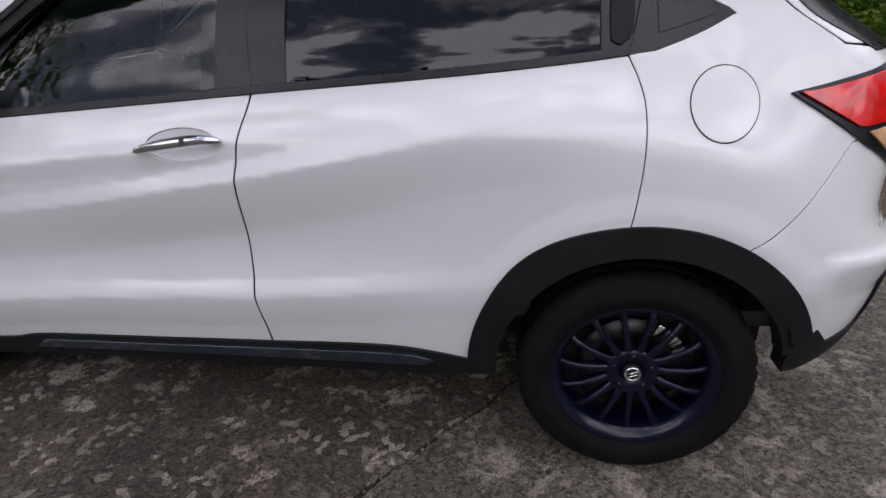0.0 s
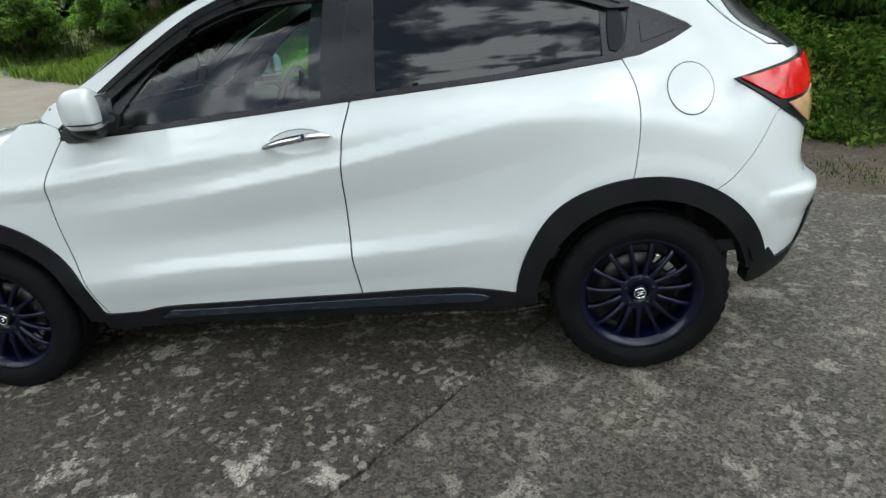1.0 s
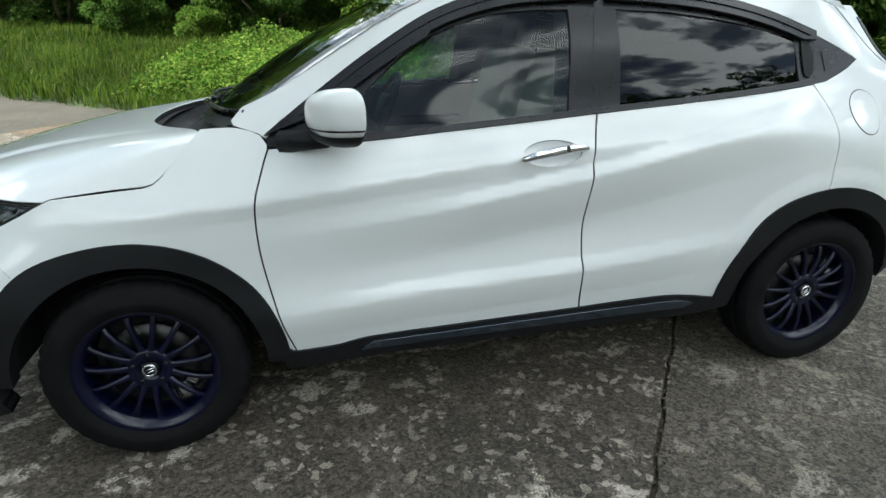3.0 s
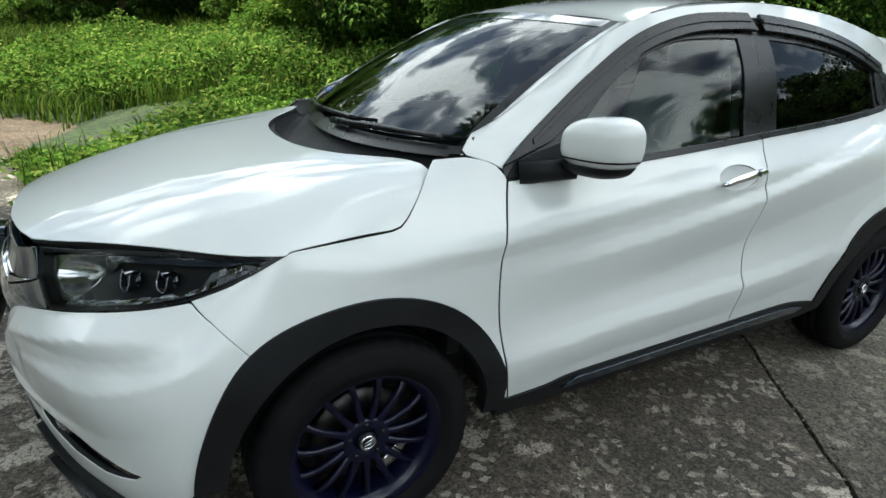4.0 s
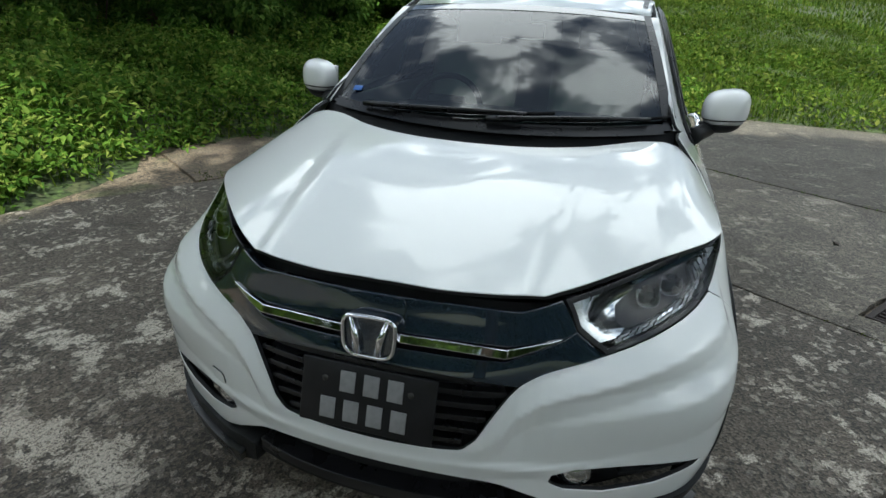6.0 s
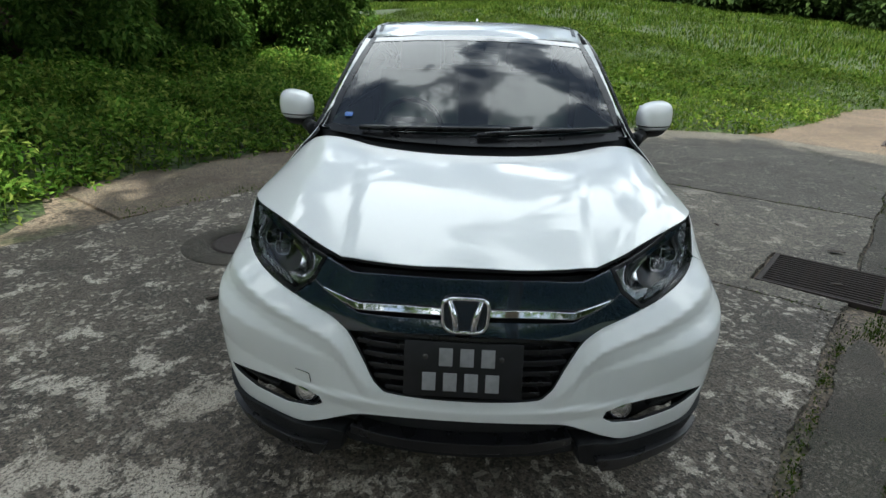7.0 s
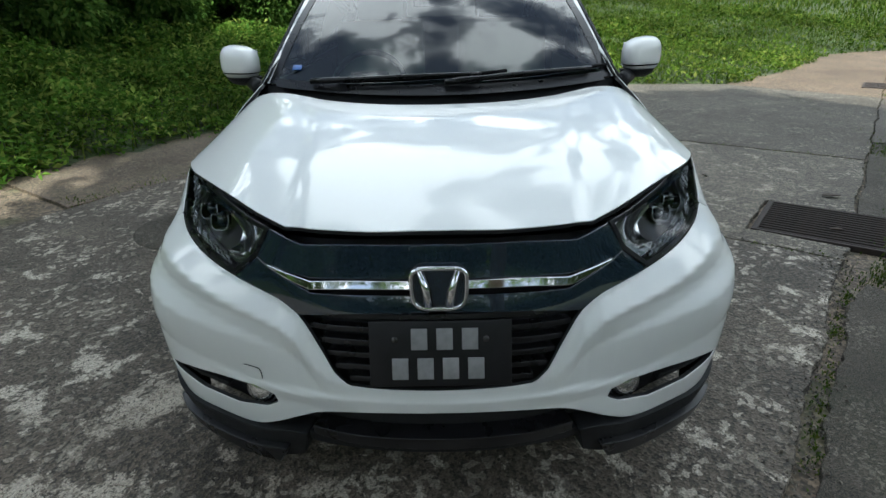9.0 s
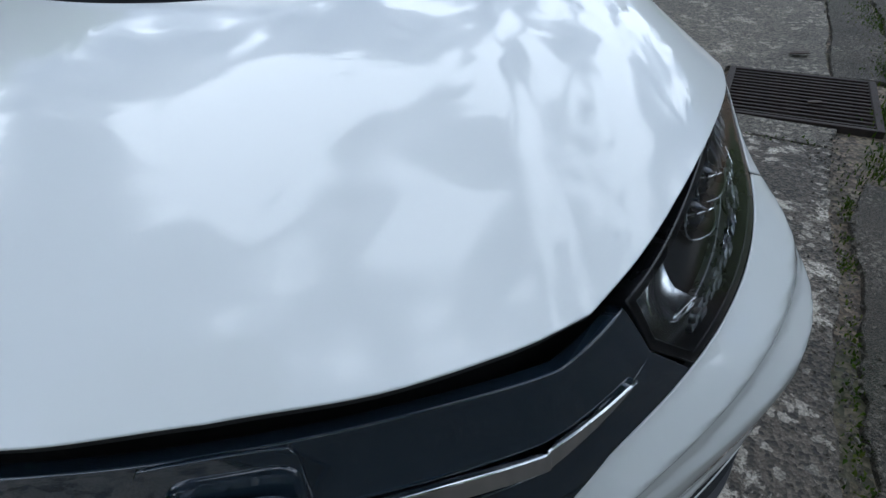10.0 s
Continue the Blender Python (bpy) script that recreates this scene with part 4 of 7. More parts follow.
for t in (lambda p: p, flip):
    sk = bend(ys((0.36, 0.335), (0.42, 0.325), (0.48, 0.303), (0.56, 0.291), (0.66, 0.290), (0.763, 0.292)) + [by_x(-1.80, 0.318), by_x(-1.755, 0.335)], 0.02)
    sk += bend([by_x(-1.735, 0.24), by_x(-1.80, 0.215)] + ys((0.74, 0.200), (0.62, 0.190), (0.52, 0.188), (0.45, 0.205), (0.38, 0.25)), 0.02)
    s_ = sheet("corner_skirt", t(sk), on_skin, CLAD, car, gap=0, rise=0.014, depth=0.06, step=0.02, label="black corner skirt under the bumper")
    sk2 = bend(ys((0.42, 0.272), (0.52, 0.240), (0.62, 0.234), (0.74, 0.236)) + [by_x(-1.80, 0.252)], 0.02) + bend([by_x(-1.80, 0.215)] + ys((0.74, 0.200), (0.62, 0.190), (0.52, 0.188), (0.45, 0.205)), 0.02)
    sheet("skirt_lip", t(sk2), on_skin, BLACK, s_, gap=0, rise=0.034, depth=0.04, step=0.02)
    # fog lamp recess
    pocket = sheet("fog_lamp_pocket", t(fog_hole), on_skin, BLACK, car, gap=-0.006, rise=-0.038, depth=0.0, step=0.02, label="black pocket with a round fog lamp")
    fin_ = bend([by_x(-1.88, 0.402)] + ys((0.72, 0.400), (0.62, 0.402)), 0.02) + bend(ys((0.62, 0.392), (0.72, 0.390)) + [by_x(-1.885, 0.396)], 0.02)
    sheet("pocket_fin", t(fin_), on_skin, CLAD, pocket, gap=0, rise=-0.018, depth=0.02, step=0.02)
    c = skin_at(np.array([t([by_y(0.505, 0.414)])[0][0]]), np.array([0.414]))[0]
    n = on_skin(np.array([[t([by_y(0.505, 0.414)])[0][0], 0.414]]))[1][0]
    fl = revolve([(0.0, 0.022), (0.020, 0.018), (0.036, 0.006), (0.041, 0.0), (0.046, 0.002), (0.048, -0.02)], 32)
    ax = (Vector((-1, 0, 0)) * 0.7 + Vector(n) * 0.3).normalized()
    fl.transform(Matrix.Translation(Vector(c) - 0.026 * Vector(n)) @ ax.to_track_quat("Y", "Z").to_matrix().to_4x4())
    part("fog_lamp", fl, SILVER, pocket, "round silver fog lamp")

# ---- headlamps ----
LAMP_BACK = mat("dark_grey_lamp_housing", (0.013, 0.014, 0.015), 0.35, var=0.2, scale=30, spec=0.3)
SMOKE = mat("grey_satin_lamp_trim", (0.20, 0.21, 0.215), 0.28, metal=0.5, var=0.15, scale=30)
BOWL = mat("dimmed_reflector_bowl", (0.54, 0.55, 0.55), 0.17, metal=1.0, var=0.12, scale=40)
MILK = mat("frosted_silver_plastic", (0.46, 0.48, 0.50), 0.25, metal=0.5, coat=0.5, var=0.2, scale=60)
def bowl_lift(s):
    """The headlamp's reflector: the skin, hollowed towards its middle."""
    c = np.array(by_y(0.548, 0.848)) * (s, 1)

    def deep(p):
        r = ((p[:, 0] - c[0]) / 0.075) ** 2 + ((p[:, 1] - c[1]) / 0.038) ** 2
        return -0.030 * np.clip(1 - r, 0, 1)

    def lift(p):
        w, n = on_skin(p)
        e = 0.003
        f = lambda q: on_skin(q)[0] + on_skin(q)[1] * deep(q)[:, None]
        m = np.cross(f(p + (e, 0)) - f(p - (e, 0)), f(p + (0, e)) - f(p - (0, e)))
        return w + n * deep(p)[:, None], m / np.linalg.norm(m, axis=1)[:, None]

    return lift


for s in (1, -1):
    t = (lambda p: p) if s > 0 else flip
    outline = bend(ys((0.528, 0.757), (0.64, 0.782), (0.73, 0.806)) + [by_x(-1.72, 0.826), by_x(-1.60, 0.872), by_x(-1.486, 0.926)], 0.02)
    outline += bend([by_x(-1.50, 0.928), by_x(-1.56, 0.925)] + ys((0.75, 0.922), (0.66, 0.914), (0.56, 0.903), (0.42, 0.884)), 0.02) + ys((0.456, 0.812))
    lamp = sheet("headlamp", t(outline), on_skin, LAMP_BACK, car, gap=0.001, rise=-0.050, depth=0.0, step=0.02, label="swept-back clear headlamp with twin projectors")
    sheet("lamp_rim", t(outline), on_skin, BLACK, lamp, gap=0.0015, rise=-0.001, depth=0.05, step=0.02, holes=[t(inset(thin_out(outline), 0.010))])
    ln = sheet("clear_lens", t(outline), on_skin, LENS, lamp, gap=0.004, rise=0.0005, depth=0.0, step=0.025, label="clear lens")
    ln.visible_shadow = False
    # inner reflector bowl, projectors and the light-guide strip
    strip = bend(ys((0.55, 0.775), (0.64, 0.797), (0.72, 0.818)) + [by_x(-1.735, 0.834), by_x(-1.62, 0.876), by_x(-1.56, 0.90)], 0.02)
    strip += bend([by_x(-1.60, 0.904), by_x(-1.67, 0.880)] + ys((0.752, 0.852), (0.66, 0.815), (0.558, 0.790)), 0.02)
    g = sheet("light_guide", t(strip), on_skin, SMOKE, lamp, gap=0, rise=-0.032, depth=0.012, step=0.02, label="faceted light guide along the lower edge")
    n_ = int(len(strip) * 0.48)
    for k in range(24):
        i0, i1 = k * n_ // 24, max(k * n_ // 24 + 1, (k + 1) * n_ // 24)
        a_, b_, c_, d_ = np.array(strip[i0]), np.array(strip[i1]), np.array(strip[::-1][i0]), np.array(strip[::-1][i1])
        a_ = a_ + (b_ - a_) * 0.12
        c_ = c_ + (d_ - c_) * 0.12
        bl = [tuple(a_), tuple(b_), tuple(b_ + 0.46 * (d_ - b_)), tuple(a_ + 0.46 * (c_ - a_))]
        bl2 = [tuple(a_ + 0.54 * (c_ - a_)), tuple(b_ + 0.54 * (d_ - b_)), tuple(d_), tuple(c_)]
        for m_, q_ in enumerate((bl, bl2)):
            sheet("facet", t(q_), on_skin, (CHROME, MILK, SMOKE, SMOKE)[(k * 3 + m_ * 2 + k // 3) % 4] if k > 6 else SMOKE, g, gap=0.0008, rise=-0.020 + 0.003 * ((k + m_) % 3), depth=0.006, step=0.03)
    bowl = ys((0.472, 0.812), (0.520, 0.780), (0.560, 0.788), (0.572, 0.806), (0.556, 0.830), (0.560, 0.852), (0.585, 0.868), (0.575, 0.889), (0.500, 0.882), (0.446, 0.868))
    rb = sheet("reflector", t(bowl), bowl_lift(s), BOWL, lamp, gap=0, rise=-0.020, depth=0.012, step=0.010, label="hollow silver reflector")
    brow = bend([by_x(-1.50, 0.925), by_x(-1.56, 0.920)] + ys((0.75, 0.915), (0.66, 0.907), (0.56, 0.896)), 0.02) + bend(ys((0.58, 0.882), (0.68, 0.890), (0.755, 0.897)) + [by_x(-1.60, 0.906), by_x(-1.53, 0.918)], 0.02)
    sheet("brow_trim", t(brow), on_skin, PIANO, lamp, gap=0, rise=-0.010, depth=0.01, step=0.02, label="grey satin trim along the upper edge")
    for yy, zz in ((0.632, 0.857), (0.690, 0.864)):
        l, z = by_y(yy, zz)
        p, n = on_skin(np.array([[l * s, z]]))
        pr = revolve([(0.0, 0.018), (0.014, 0.014), (0.022, 0.004), (0.025, -0.004)], 24)
        pr.transform(Matrix.Scale(0.95, 4))
        aim = (Vector((-1, 0, 0)) * 0.6 + Vector(n[0]) * 0.4).normalized()
        turn_ = aim.to_track_quat("Y", "Z").to_matrix().to_4x4()
        pr.transform(Matrix.Translation(Vector(p[0]) - 0.034 * Vector(n[0])) @ turn_)
        pj = part("projector", pr, PIANO, lamp, "square-rimmed projector lens")
        hexa = [(-0.026, 0.020), (-0.028, -0.006), (-0.016, -0.023), (0.016, -0.023), (0.028, -0.006), (0.026, 0.020)]
        fr = tube([(a, 0.030, b) for a, b in bend(hexa, 0.006)], 0.0016, 6)
        place_ = Matrix.Translation(Vector(p[0]) - 0.046 * Vector(n[0])) @ turn_
        fr.transform(place_)
        part("bezel", fr, MILK, pj, "thin bright rim of a clear cup")
        cup = bmesh.new()
        rows = [[cup.verts.new((a * f, y_, b * f)) for a, b in hexa] for f, y_ in ((1.0, 0.030), (0.92, 0.012), (0.80, 0.0))]
        for r0, r1 in zip(rows, rows[1:]):
            for k in range(5):
                cup.faces.new((r0[k], r0[k + 1], r1[k + 1], r1[k]))
        cup.transform(place_)
        part("cup", cup, BLACK, pj, smooth=False)
        cap_ = bmesh.new()
        for k, (a, w) in enumerate(((-0.017, 0.013), (0.0, 0.017), (0.017, 0.013))):
            box(cap_, (w, 0.030, 0.004), bevel=0.001, m=Matrix.Translation((a, 0.017, 0.0195 - 0.002 * (k % 2))) @ Euler((radians(-28 + 9 * k), 0, radians(8 - 8 * k))).to_matrix().to_4x4())
        cap_.transform(place_)
        part("chrome_brow", cap_, CHROME, pj, "faceted chrome top of the cup", smooth=False)

# ---- badge and plate ----
badge = bmesh.new()
out_ = [(0.063 * math.copysign(abs(math.cos(a)) ** 0.45, math.cos(a)) * (1 + 0.10 * math.sin(a)), 0.049 * math.copysign(abs(math.sin(a)) ** 0.5, math.sin(a))) for a in np.linspace(0, 2 * math.pi, 41)[:-1]]
ring = tube([(-2.178 + 0.10 * zz, yy, 0.783 + zz) for yy, zz in out_], 0.0055, 8, closed=True)
emblem = part("badge", ring, CHROME, car, "chrome maker's badge on a dark ground")
bk = bmesh.new()
bk.faces.new([bk.verts.new((-2.174 + 0.10 * zz, yy, 0.783 + zz)) for yy, zz in out_])
ext = bmesh.ops.extrude_face_region(bk, geom=bk.faces[:])
bmesh.ops.translate(bk, vec=(0.022, 0, 0), verts=[v for v in ext["geom"] if isinstance(v, bmesh.types.BMVert)])
bmesh.ops.recalc_face_normals(bk, faces=bk.faces)
part("badge_ground", bk, PIANO, emblem, smooth=False)
for s in (-1, 1):
    up = tube([(-2.184, s * 0.024, 0.744), (-2.181, s * 0.030, 0.783), (-2.174, s * 0.044, 0.826)], [0.011, 0.010, 0.006], 8)
    part("badge_upright", up, CHROME, emblem)
pm = Matrix.Translation((-2.190, 0, 0.619)) @ Euler((0, radians(15), 0)).to_matrix().to_4x4()
pb = bmesh.new()
box(pb, (0.010, 0.338, 0.160), bevel=0.003)
pb.transform(pm)
plate = part("number_plate", pb, PLATE, car, "black number plate with plain silver bars")
for row, (zz, n, w, y0) in enumerate(((0.036, 3, 0.052, -0.010), (-0.036, 4, 0.052, 0.006))):
    for k in range(n):
        cb_ = bmesh.new()
        box(cb_, (0.004, w * 0.74, 0.052), bevel=0.0012)
        cb_.transform(pm @ Matrix.Translation((-0.0065, y0 + (k - (n - 1) / 2) * (w + 0.008), zz)))
        part("plate_bar", cb_, PLATE_BAR, plate)
for s in (-1, 1):
    sc = revolve([(0.0, 0.003), (0.006, 0.002), (0.008, 0.0)], 12)
    sc.transform(pm @ Matrix.Translation((-0.006, s * 0.108, 0.035)) @ Euler((0, 0, radians(90))).to_matrix().to_4x4())
    part("plate_screw", sc, STEEL, plate)

# ---- cowl and wipers ----
cowl = bmesh.new()
rows = []
for i in range(7):
    row = []
    for j in range(33):
        y = -0.70 + 1.40 * j / 32
        xa = float(np.interp(abs(y), [0, 0.16, 0.29, 0.405, 0.485, 0.565, 0.650, 0.70], [-1.314, -1.302, -1.268, -1.212, -1.150, -1.092, -1.060, -1.050])) - 0.012
        xb = -1.105 + 0.37 * y * y
        f = i / 6
        za = float(bonnet_z(np.array([xa]), np.array([min(0.66, abs(y))]))[0]) - 0.014
        sag = 0.30 * min(0.2, xb - xa)
        row.append(cowl.verts.new((xa + (xb - xa) * f, y, za + (1.070 + 0.055 * y * y - za) * f - sag * (math.sin(math.pi * f) + 0.35 * (i in (1, 2))))))
    rows.append(row)
for i in range(6):
    for j in range(32):
        cowl.faces.new((rows[i][j], rows[i][j + 1], rows[i + 1][j + 1], rows[i + 1][j]))
bmesh.ops.recalc_face_normals(cowl, faces=cowl.faces)
part("cowl", cowl, CLAD, car, "black plastic cowl under the windscreen")
for name, y0, y1, u0, u1 in (("wiper", 0.50, -0.16, 0.015, 0.075), ("wiper", -0.02, -0.60, 0.03, 0.05)):
    pts = []
    for k in range(13):
        f = k / 12
        y = y0 + (y1 - y0) * f
        u = u0 + (u1 - u0) * f
        q = screen(u, y / 0.69)
        pts.append((q[0] - 0.010, y, q[2] + 0.018 + 0.012 * math.sin(math.pi * f)))
    wp = part(name, tube(pts, [0.012] * 3 + [0.008] * 10, 8), BLACK, car, "black windscreen wiper")
    blade = []
    for k in range(13):
        f = k / 12
        y = y0 - 0.10 * (y0 - y1) / 0.66 + (y1 - 0.10 * (1 if y1 < y0 else -1) - y0 + 0.10) * f
        q = screen(u0 + 0.022 + (u1 + 0.02 - u0 - 0.02) * f, y / 0.69)
        blade.append((q[0] - 0.004, y, q[2] + 0.010))
    part("wiper_blade", tube(blade, 0.007, 6), RUBBER, wp)

# ---- door mirrors ----
for s in (1, -1):
    def shell(cx, cy, cz, a, b, c, n=2.6):
        bm = bmesh.new()
        bmesh.ops.create_uvsphere(bm, u_segments=40, v_segments=24, radius=1.0)
        for v in bm.verts:
            p = v.co
            q = [math.copysign(abs(p[i]) ** (2 / n), p[i]) for i in range(3)]
            norm = (abs(q[0]) ** n + abs(q[1]) ** n + abs(q[2]) ** n) ** (1 / n)
            q = [w / norm for w in q]
            x = cx + a * (q[0] if q[0] < 0 else q[0] * 0.30)
            x += 0.035 * q[1]
            v.co = (x, -s * (cy + b * q[1]), cz + c * q[2] * (1.0 + 0.07 * q[1]) + 0.004 * q[1])
        return bm

    cap = shell(-0.600, 0.905, 1.157, 0.110, 0.093, 0.076, 2.8)
    for v in cap.verts:
        v.co.z = max(v.co.z, 1.096)
    bmesh.ops.recalc_face_normals(cap, faces=cap.faces)
    m_ob = part("door_mirror", cap, PAINT, car, "white door mirror on a black foot")
    foot = shell(-0.602, 0.895, 1.114, 0.104, 0.088, 0.056, 2.4)
    for v in foot.verts:
        v.co.z = min(v.co.z, 1.099)
    bmesh.ops.recalc_face_normals(foot, faces=foot.faces)
    part("mirror_foot", foot, CLAD, m_ob, "black lower housing")
    line = shell(-0.600, 0.905, 1.157, 0.1113, 0.0943, 0.0773, 2.8)
    bmesh.ops.bisect_plane(line, geom=line.verts[:] + line.edges[:] + line.faces[:], plane_co=(0, 0, 1.121), plane_no=(0, 0, 1), clear_outer=True)
    bmesh.ops.bisect_plane(line, geom=line.verts[:] + line.edges[:] + line.faces[:], plane_co=(0, 0, 1.115), plane_no=(0, 0, -1), clear_outer=True)
    part("turn_signal_strip", line, BLACK, m_ob)
    arm = tube([(-0.80, -s * 0.765, 1.058), (-0.74, -s * 0.80, 1.066), (-0.66, -s * 0.85, 1.078)], [0.038, 0.032, 0.030], 12)
    part("mirror_arm", arm, CLAD, m_ob)
    sail = xs((-0.846, 1.046), (-0.60, 1.056), (-0.60, 1.115), (-0.64, 1.13), (-0.80, 1.085))
    sheet("mirror_sail", sail if s > 0 else flip(sail), on_skin, CLAD, m_ob, gap=0, rise=0.006, depth=0.02, step=0.02)
    gl = bmesh.new()
    box(gl, (0.004, 0.140, 0.100), at=(-0.568, -s * 0.905, 1.157), bevel=0.0015)
    part("mirror_glass", gl, CHROME, m_ob, "mirror glass")


# ---- wheels ----
def wheel(x, s):
    root = new("wheel")
    root.parent = car
    root["label"] = "black tyre on a dark blue multi-spoke alloy rim"
    out = -s  # the outer face looks along out * y
    place = Matrix.Translation((x, -s * 0.772, AXLE_Z)) @ Matrix.Diagonal((1, out, 1, 1))
    prof = [(0.222, -0.085), (0.235, -0.100), (0.27, -0.107), (0.300, -0.102), (0.316, -0.092), (0.325, -0.078), (0.328, -0.045), (0.321, -0.043), (0.321, -0.034), (0.329, -0.032), (0.3295, -0.005), (0.322, -0.004), (0.322, 0.004), (0.3295, 0.005), (0.329, 0.032), (0.321, 0.034), (0.321, 0.043), (0.328, 0.045), (0.325, 0.078), (0.316, 0.092), (0.306, 0.1005), (0.303, 0.1005), (0.30, 0.103), (0.27, 0.107), (0.262, 0.1085), (0.256, 0.107), (0.235, 0.100), (0.222, 0.088)]
    tread = {4: 1, 5: 1, 6: 1, 17: 1, 18: 1, 19: 1}
    ty = revolve(prof, 120, lambda i, k: -0.006 if k in tread and i % 3 == 0 else 0.0)
    ty.transform(place)
    part("tyre", ty, RUBBER, root)
    rim = revolve([(0.218, 0.088), (0.229, 0.094), (0.231, 0.086), (0.224, 0.083), (0.214, 0.078), (0.203, 0.066), (0.198, 0.055), (0.192, 0.02), (0.19, -0.08), (0.2, -0.085)], 72)
    rim.transform(place)
    rm = part("rim", rim, RIM, root)
    spoke = bmesh.new()
    secs = [(0.060, 0.0135, 0.060, 0.045), (0.095, 0.0095, 0.068, 0.045), (0.150, 0.0075, 0.071, 0.048), (0.185, 0.0085, 0.066, 0.045), (0.203, 0.013, 0.058, 0.035)]
    rings = []
    for r, w, f, b in secs:
        rings.append([spoke.verts.new((a * w, y, r)) for a, y in ((-1.25, b), (-1, f - 0.004), (-0.55, f), (0.55, f), (1, f - 0.004), (1.25, b))])
    for p, q in zip(rings, rings[1:]):
        for k in range(6):
            spoke.faces.new((p[k], p[(k + 1) % 6], q[(k + 1) % 6], q[k]))
    bmesh.ops.recalc_face_normals(spoke, faces=spoke.faces)
    first = None
    for k in range(15):
        a = 2 * math.pi * (k + 0.5) / 15
        m = place @ Euler((0, a, 0)).to_matrix().to_4x4()
        if first is None:
            ob = part("spoke", spoke, RIM, rm)
            first = ob.data
        else:
            ob = new("spoke", first)
            ob.parent = rm
        ob.matrix_local = m
    hub = revolve([(0.0, 0.052), (0.030, 0.052), (0.034, 0.060), (0.066, 0.064), (0.074, 0.058), (0.076, 0.03)], 40)
    hub.transform(place)
    hb = part("hub", hub, RIM, rm)
    for k in range(5):
        a = 2 * math.pi * (k + 0.25) / 5
        nut = revolve([(0.0, 0.066), (0.006, 0.066), (0.009, 0.062), (0.0095, 0.05)], 6)
        nut.transform(place @ Matrix.Translation((0.054 * math.cos(a), 0, 0.054 * math.sin(a))))
        part("wheel_nut", nut, BLACK, hb)
    cap_ = revolve([(0.0, 0.072), (0.022, 0.072), (0.027, 0.069), (0.029, 0.058)], 32)
    cap_.transform(place)
    cp = part("centre_cap", cap_, BLACK, hb)
    mark = revolve([(0.017, 0.0725), (0.018, 0.0745), (0.0225, 0.0745), (0.024, 0.072)], 32)
    for a in (-0.35,):
        box(mark, (0.030, 0.003, 0.005), m=Matrix.Translation((0, 0.0735, 0.005)) @ Euler((0, a, 0)).to_matrix().to_4x4())
        box(mark, (0.030, 0.003, 0.005), m=Matrix.Translation((0, 0.0735, -0.005)) @ Euler((0, a, 0)).to_matrix().to_4x4())
    mark.transform(place)
    part("cap_mark", mark, SILVER, cp)
    disc = revolve([(0.065, 0.012), (0.07, 0.018), (0.148, 0.018), (0.15, 0.008), (0.148, -0.004), (0.07, -0.004)], 48)
    disc.transform(place)
    part("brake_disc", disc, STEEL, root)
    cal = bmesh.new()
    for k in range(5):
        a = radians(25 + 9 * k)
        box(cal, (0.040, 0.055, 0.034), bevel=0.006, m=Matrix.Translation((0.140 * math.cos(a), 0.012, 0.140 * math.sin(a))) @ Euler((0, -a, 0)).to_matrix().to_4x4())
    cal.transform(place @ (Matrix.Identity(4) if x > 0 else Euler((0, radians(90), 0)).to_matrix().to_4x4()))
    part("brake_caliper", cal, SILVER, root)
    back = revolve([(0.0, -0.03), (0.186, -0.03)], 40)
    back.transform(place)
    part("backing_plate", back, DARK, root)
    # wheel house
    wh = bmesh.new()
    a0, rows = None, []
    for a in np.radians(np.linspace(16, 178, 28)):
        rows.append([wh.verts.new((x + 0.412 * math.cos(a), -s * y, AXLE_Z + 0.412 * math.sin(a))) for y in (0.855, 0.75, 0.56)])
    for p, q in zip(rows, rows[1:]):
        for k in range(2):
            wh.faces.new((p[k], p[k + 1], q[k + 1], q[k]))
    wh.faces.new([r[2] for r in rows])
    part("wheel_house", wh, DARK, root, smooth=False)


for x in (AXLE_F, AXLE_R):
    for s in (1, -1):
        wheel(x, s)

# ---- underbody and cabin ----
ub = bmesh.new()
box(ub, (1.60, 1.50, 0.12), at=(0, 0, 0.29), bevel=0.02)
box(ub, (3.5, 1.05, 0.16), at=(0.0, 0, 0.32), bevel=0.02)
part("underbody", ub, DARK, car, smooth=False)
fl = bmesh.new()
box(fl, (2.6, 1.50, 0.05), at=(0.45, 0, 0.47), bevel=0.01)
box(fl, (0.05, 1.4, 0.5), at=(-0.95, 0, 0.70), bevel=0.01)
box(fl, (0.05, 1.2, 0.55), at=(1.55, 0, 0.72), bevel=0.01)
part("cabin_floor", fl, CABIN, car, smooth=False)
dash = bmesh.new()
prof = [(-0.98, 1.045), (-0.75, 1.085), (-0.52, 1.075), (-0.44, 1.02), (-0.48, 0.88), (-0.55, 0.66), (-0.95, 0.62)]
rws = [[dash.verts.new((x, y, z - (0.02 if abs(y) > 0.5 else 0))) for x, z in prof] for y in np.linspace(-0.70, 0.70, 13)]
for p, q in zip(rws, rws[1:]):
    for k in range(len(prof) - 1):
        dash.faces.new((p[k], p[k + 1], q[k + 1], q[k]))
bmesh.ops.recalc_face_normals(dash, faces=dash.faces)
part("dashboard", dash, CABIN, car, "charcoal dashboard")
ang = Matrix.Translation((-0.33, 0.36, 1.0)) @ Euler((0, radians(-64), 0)).to_matrix().to_4x4()
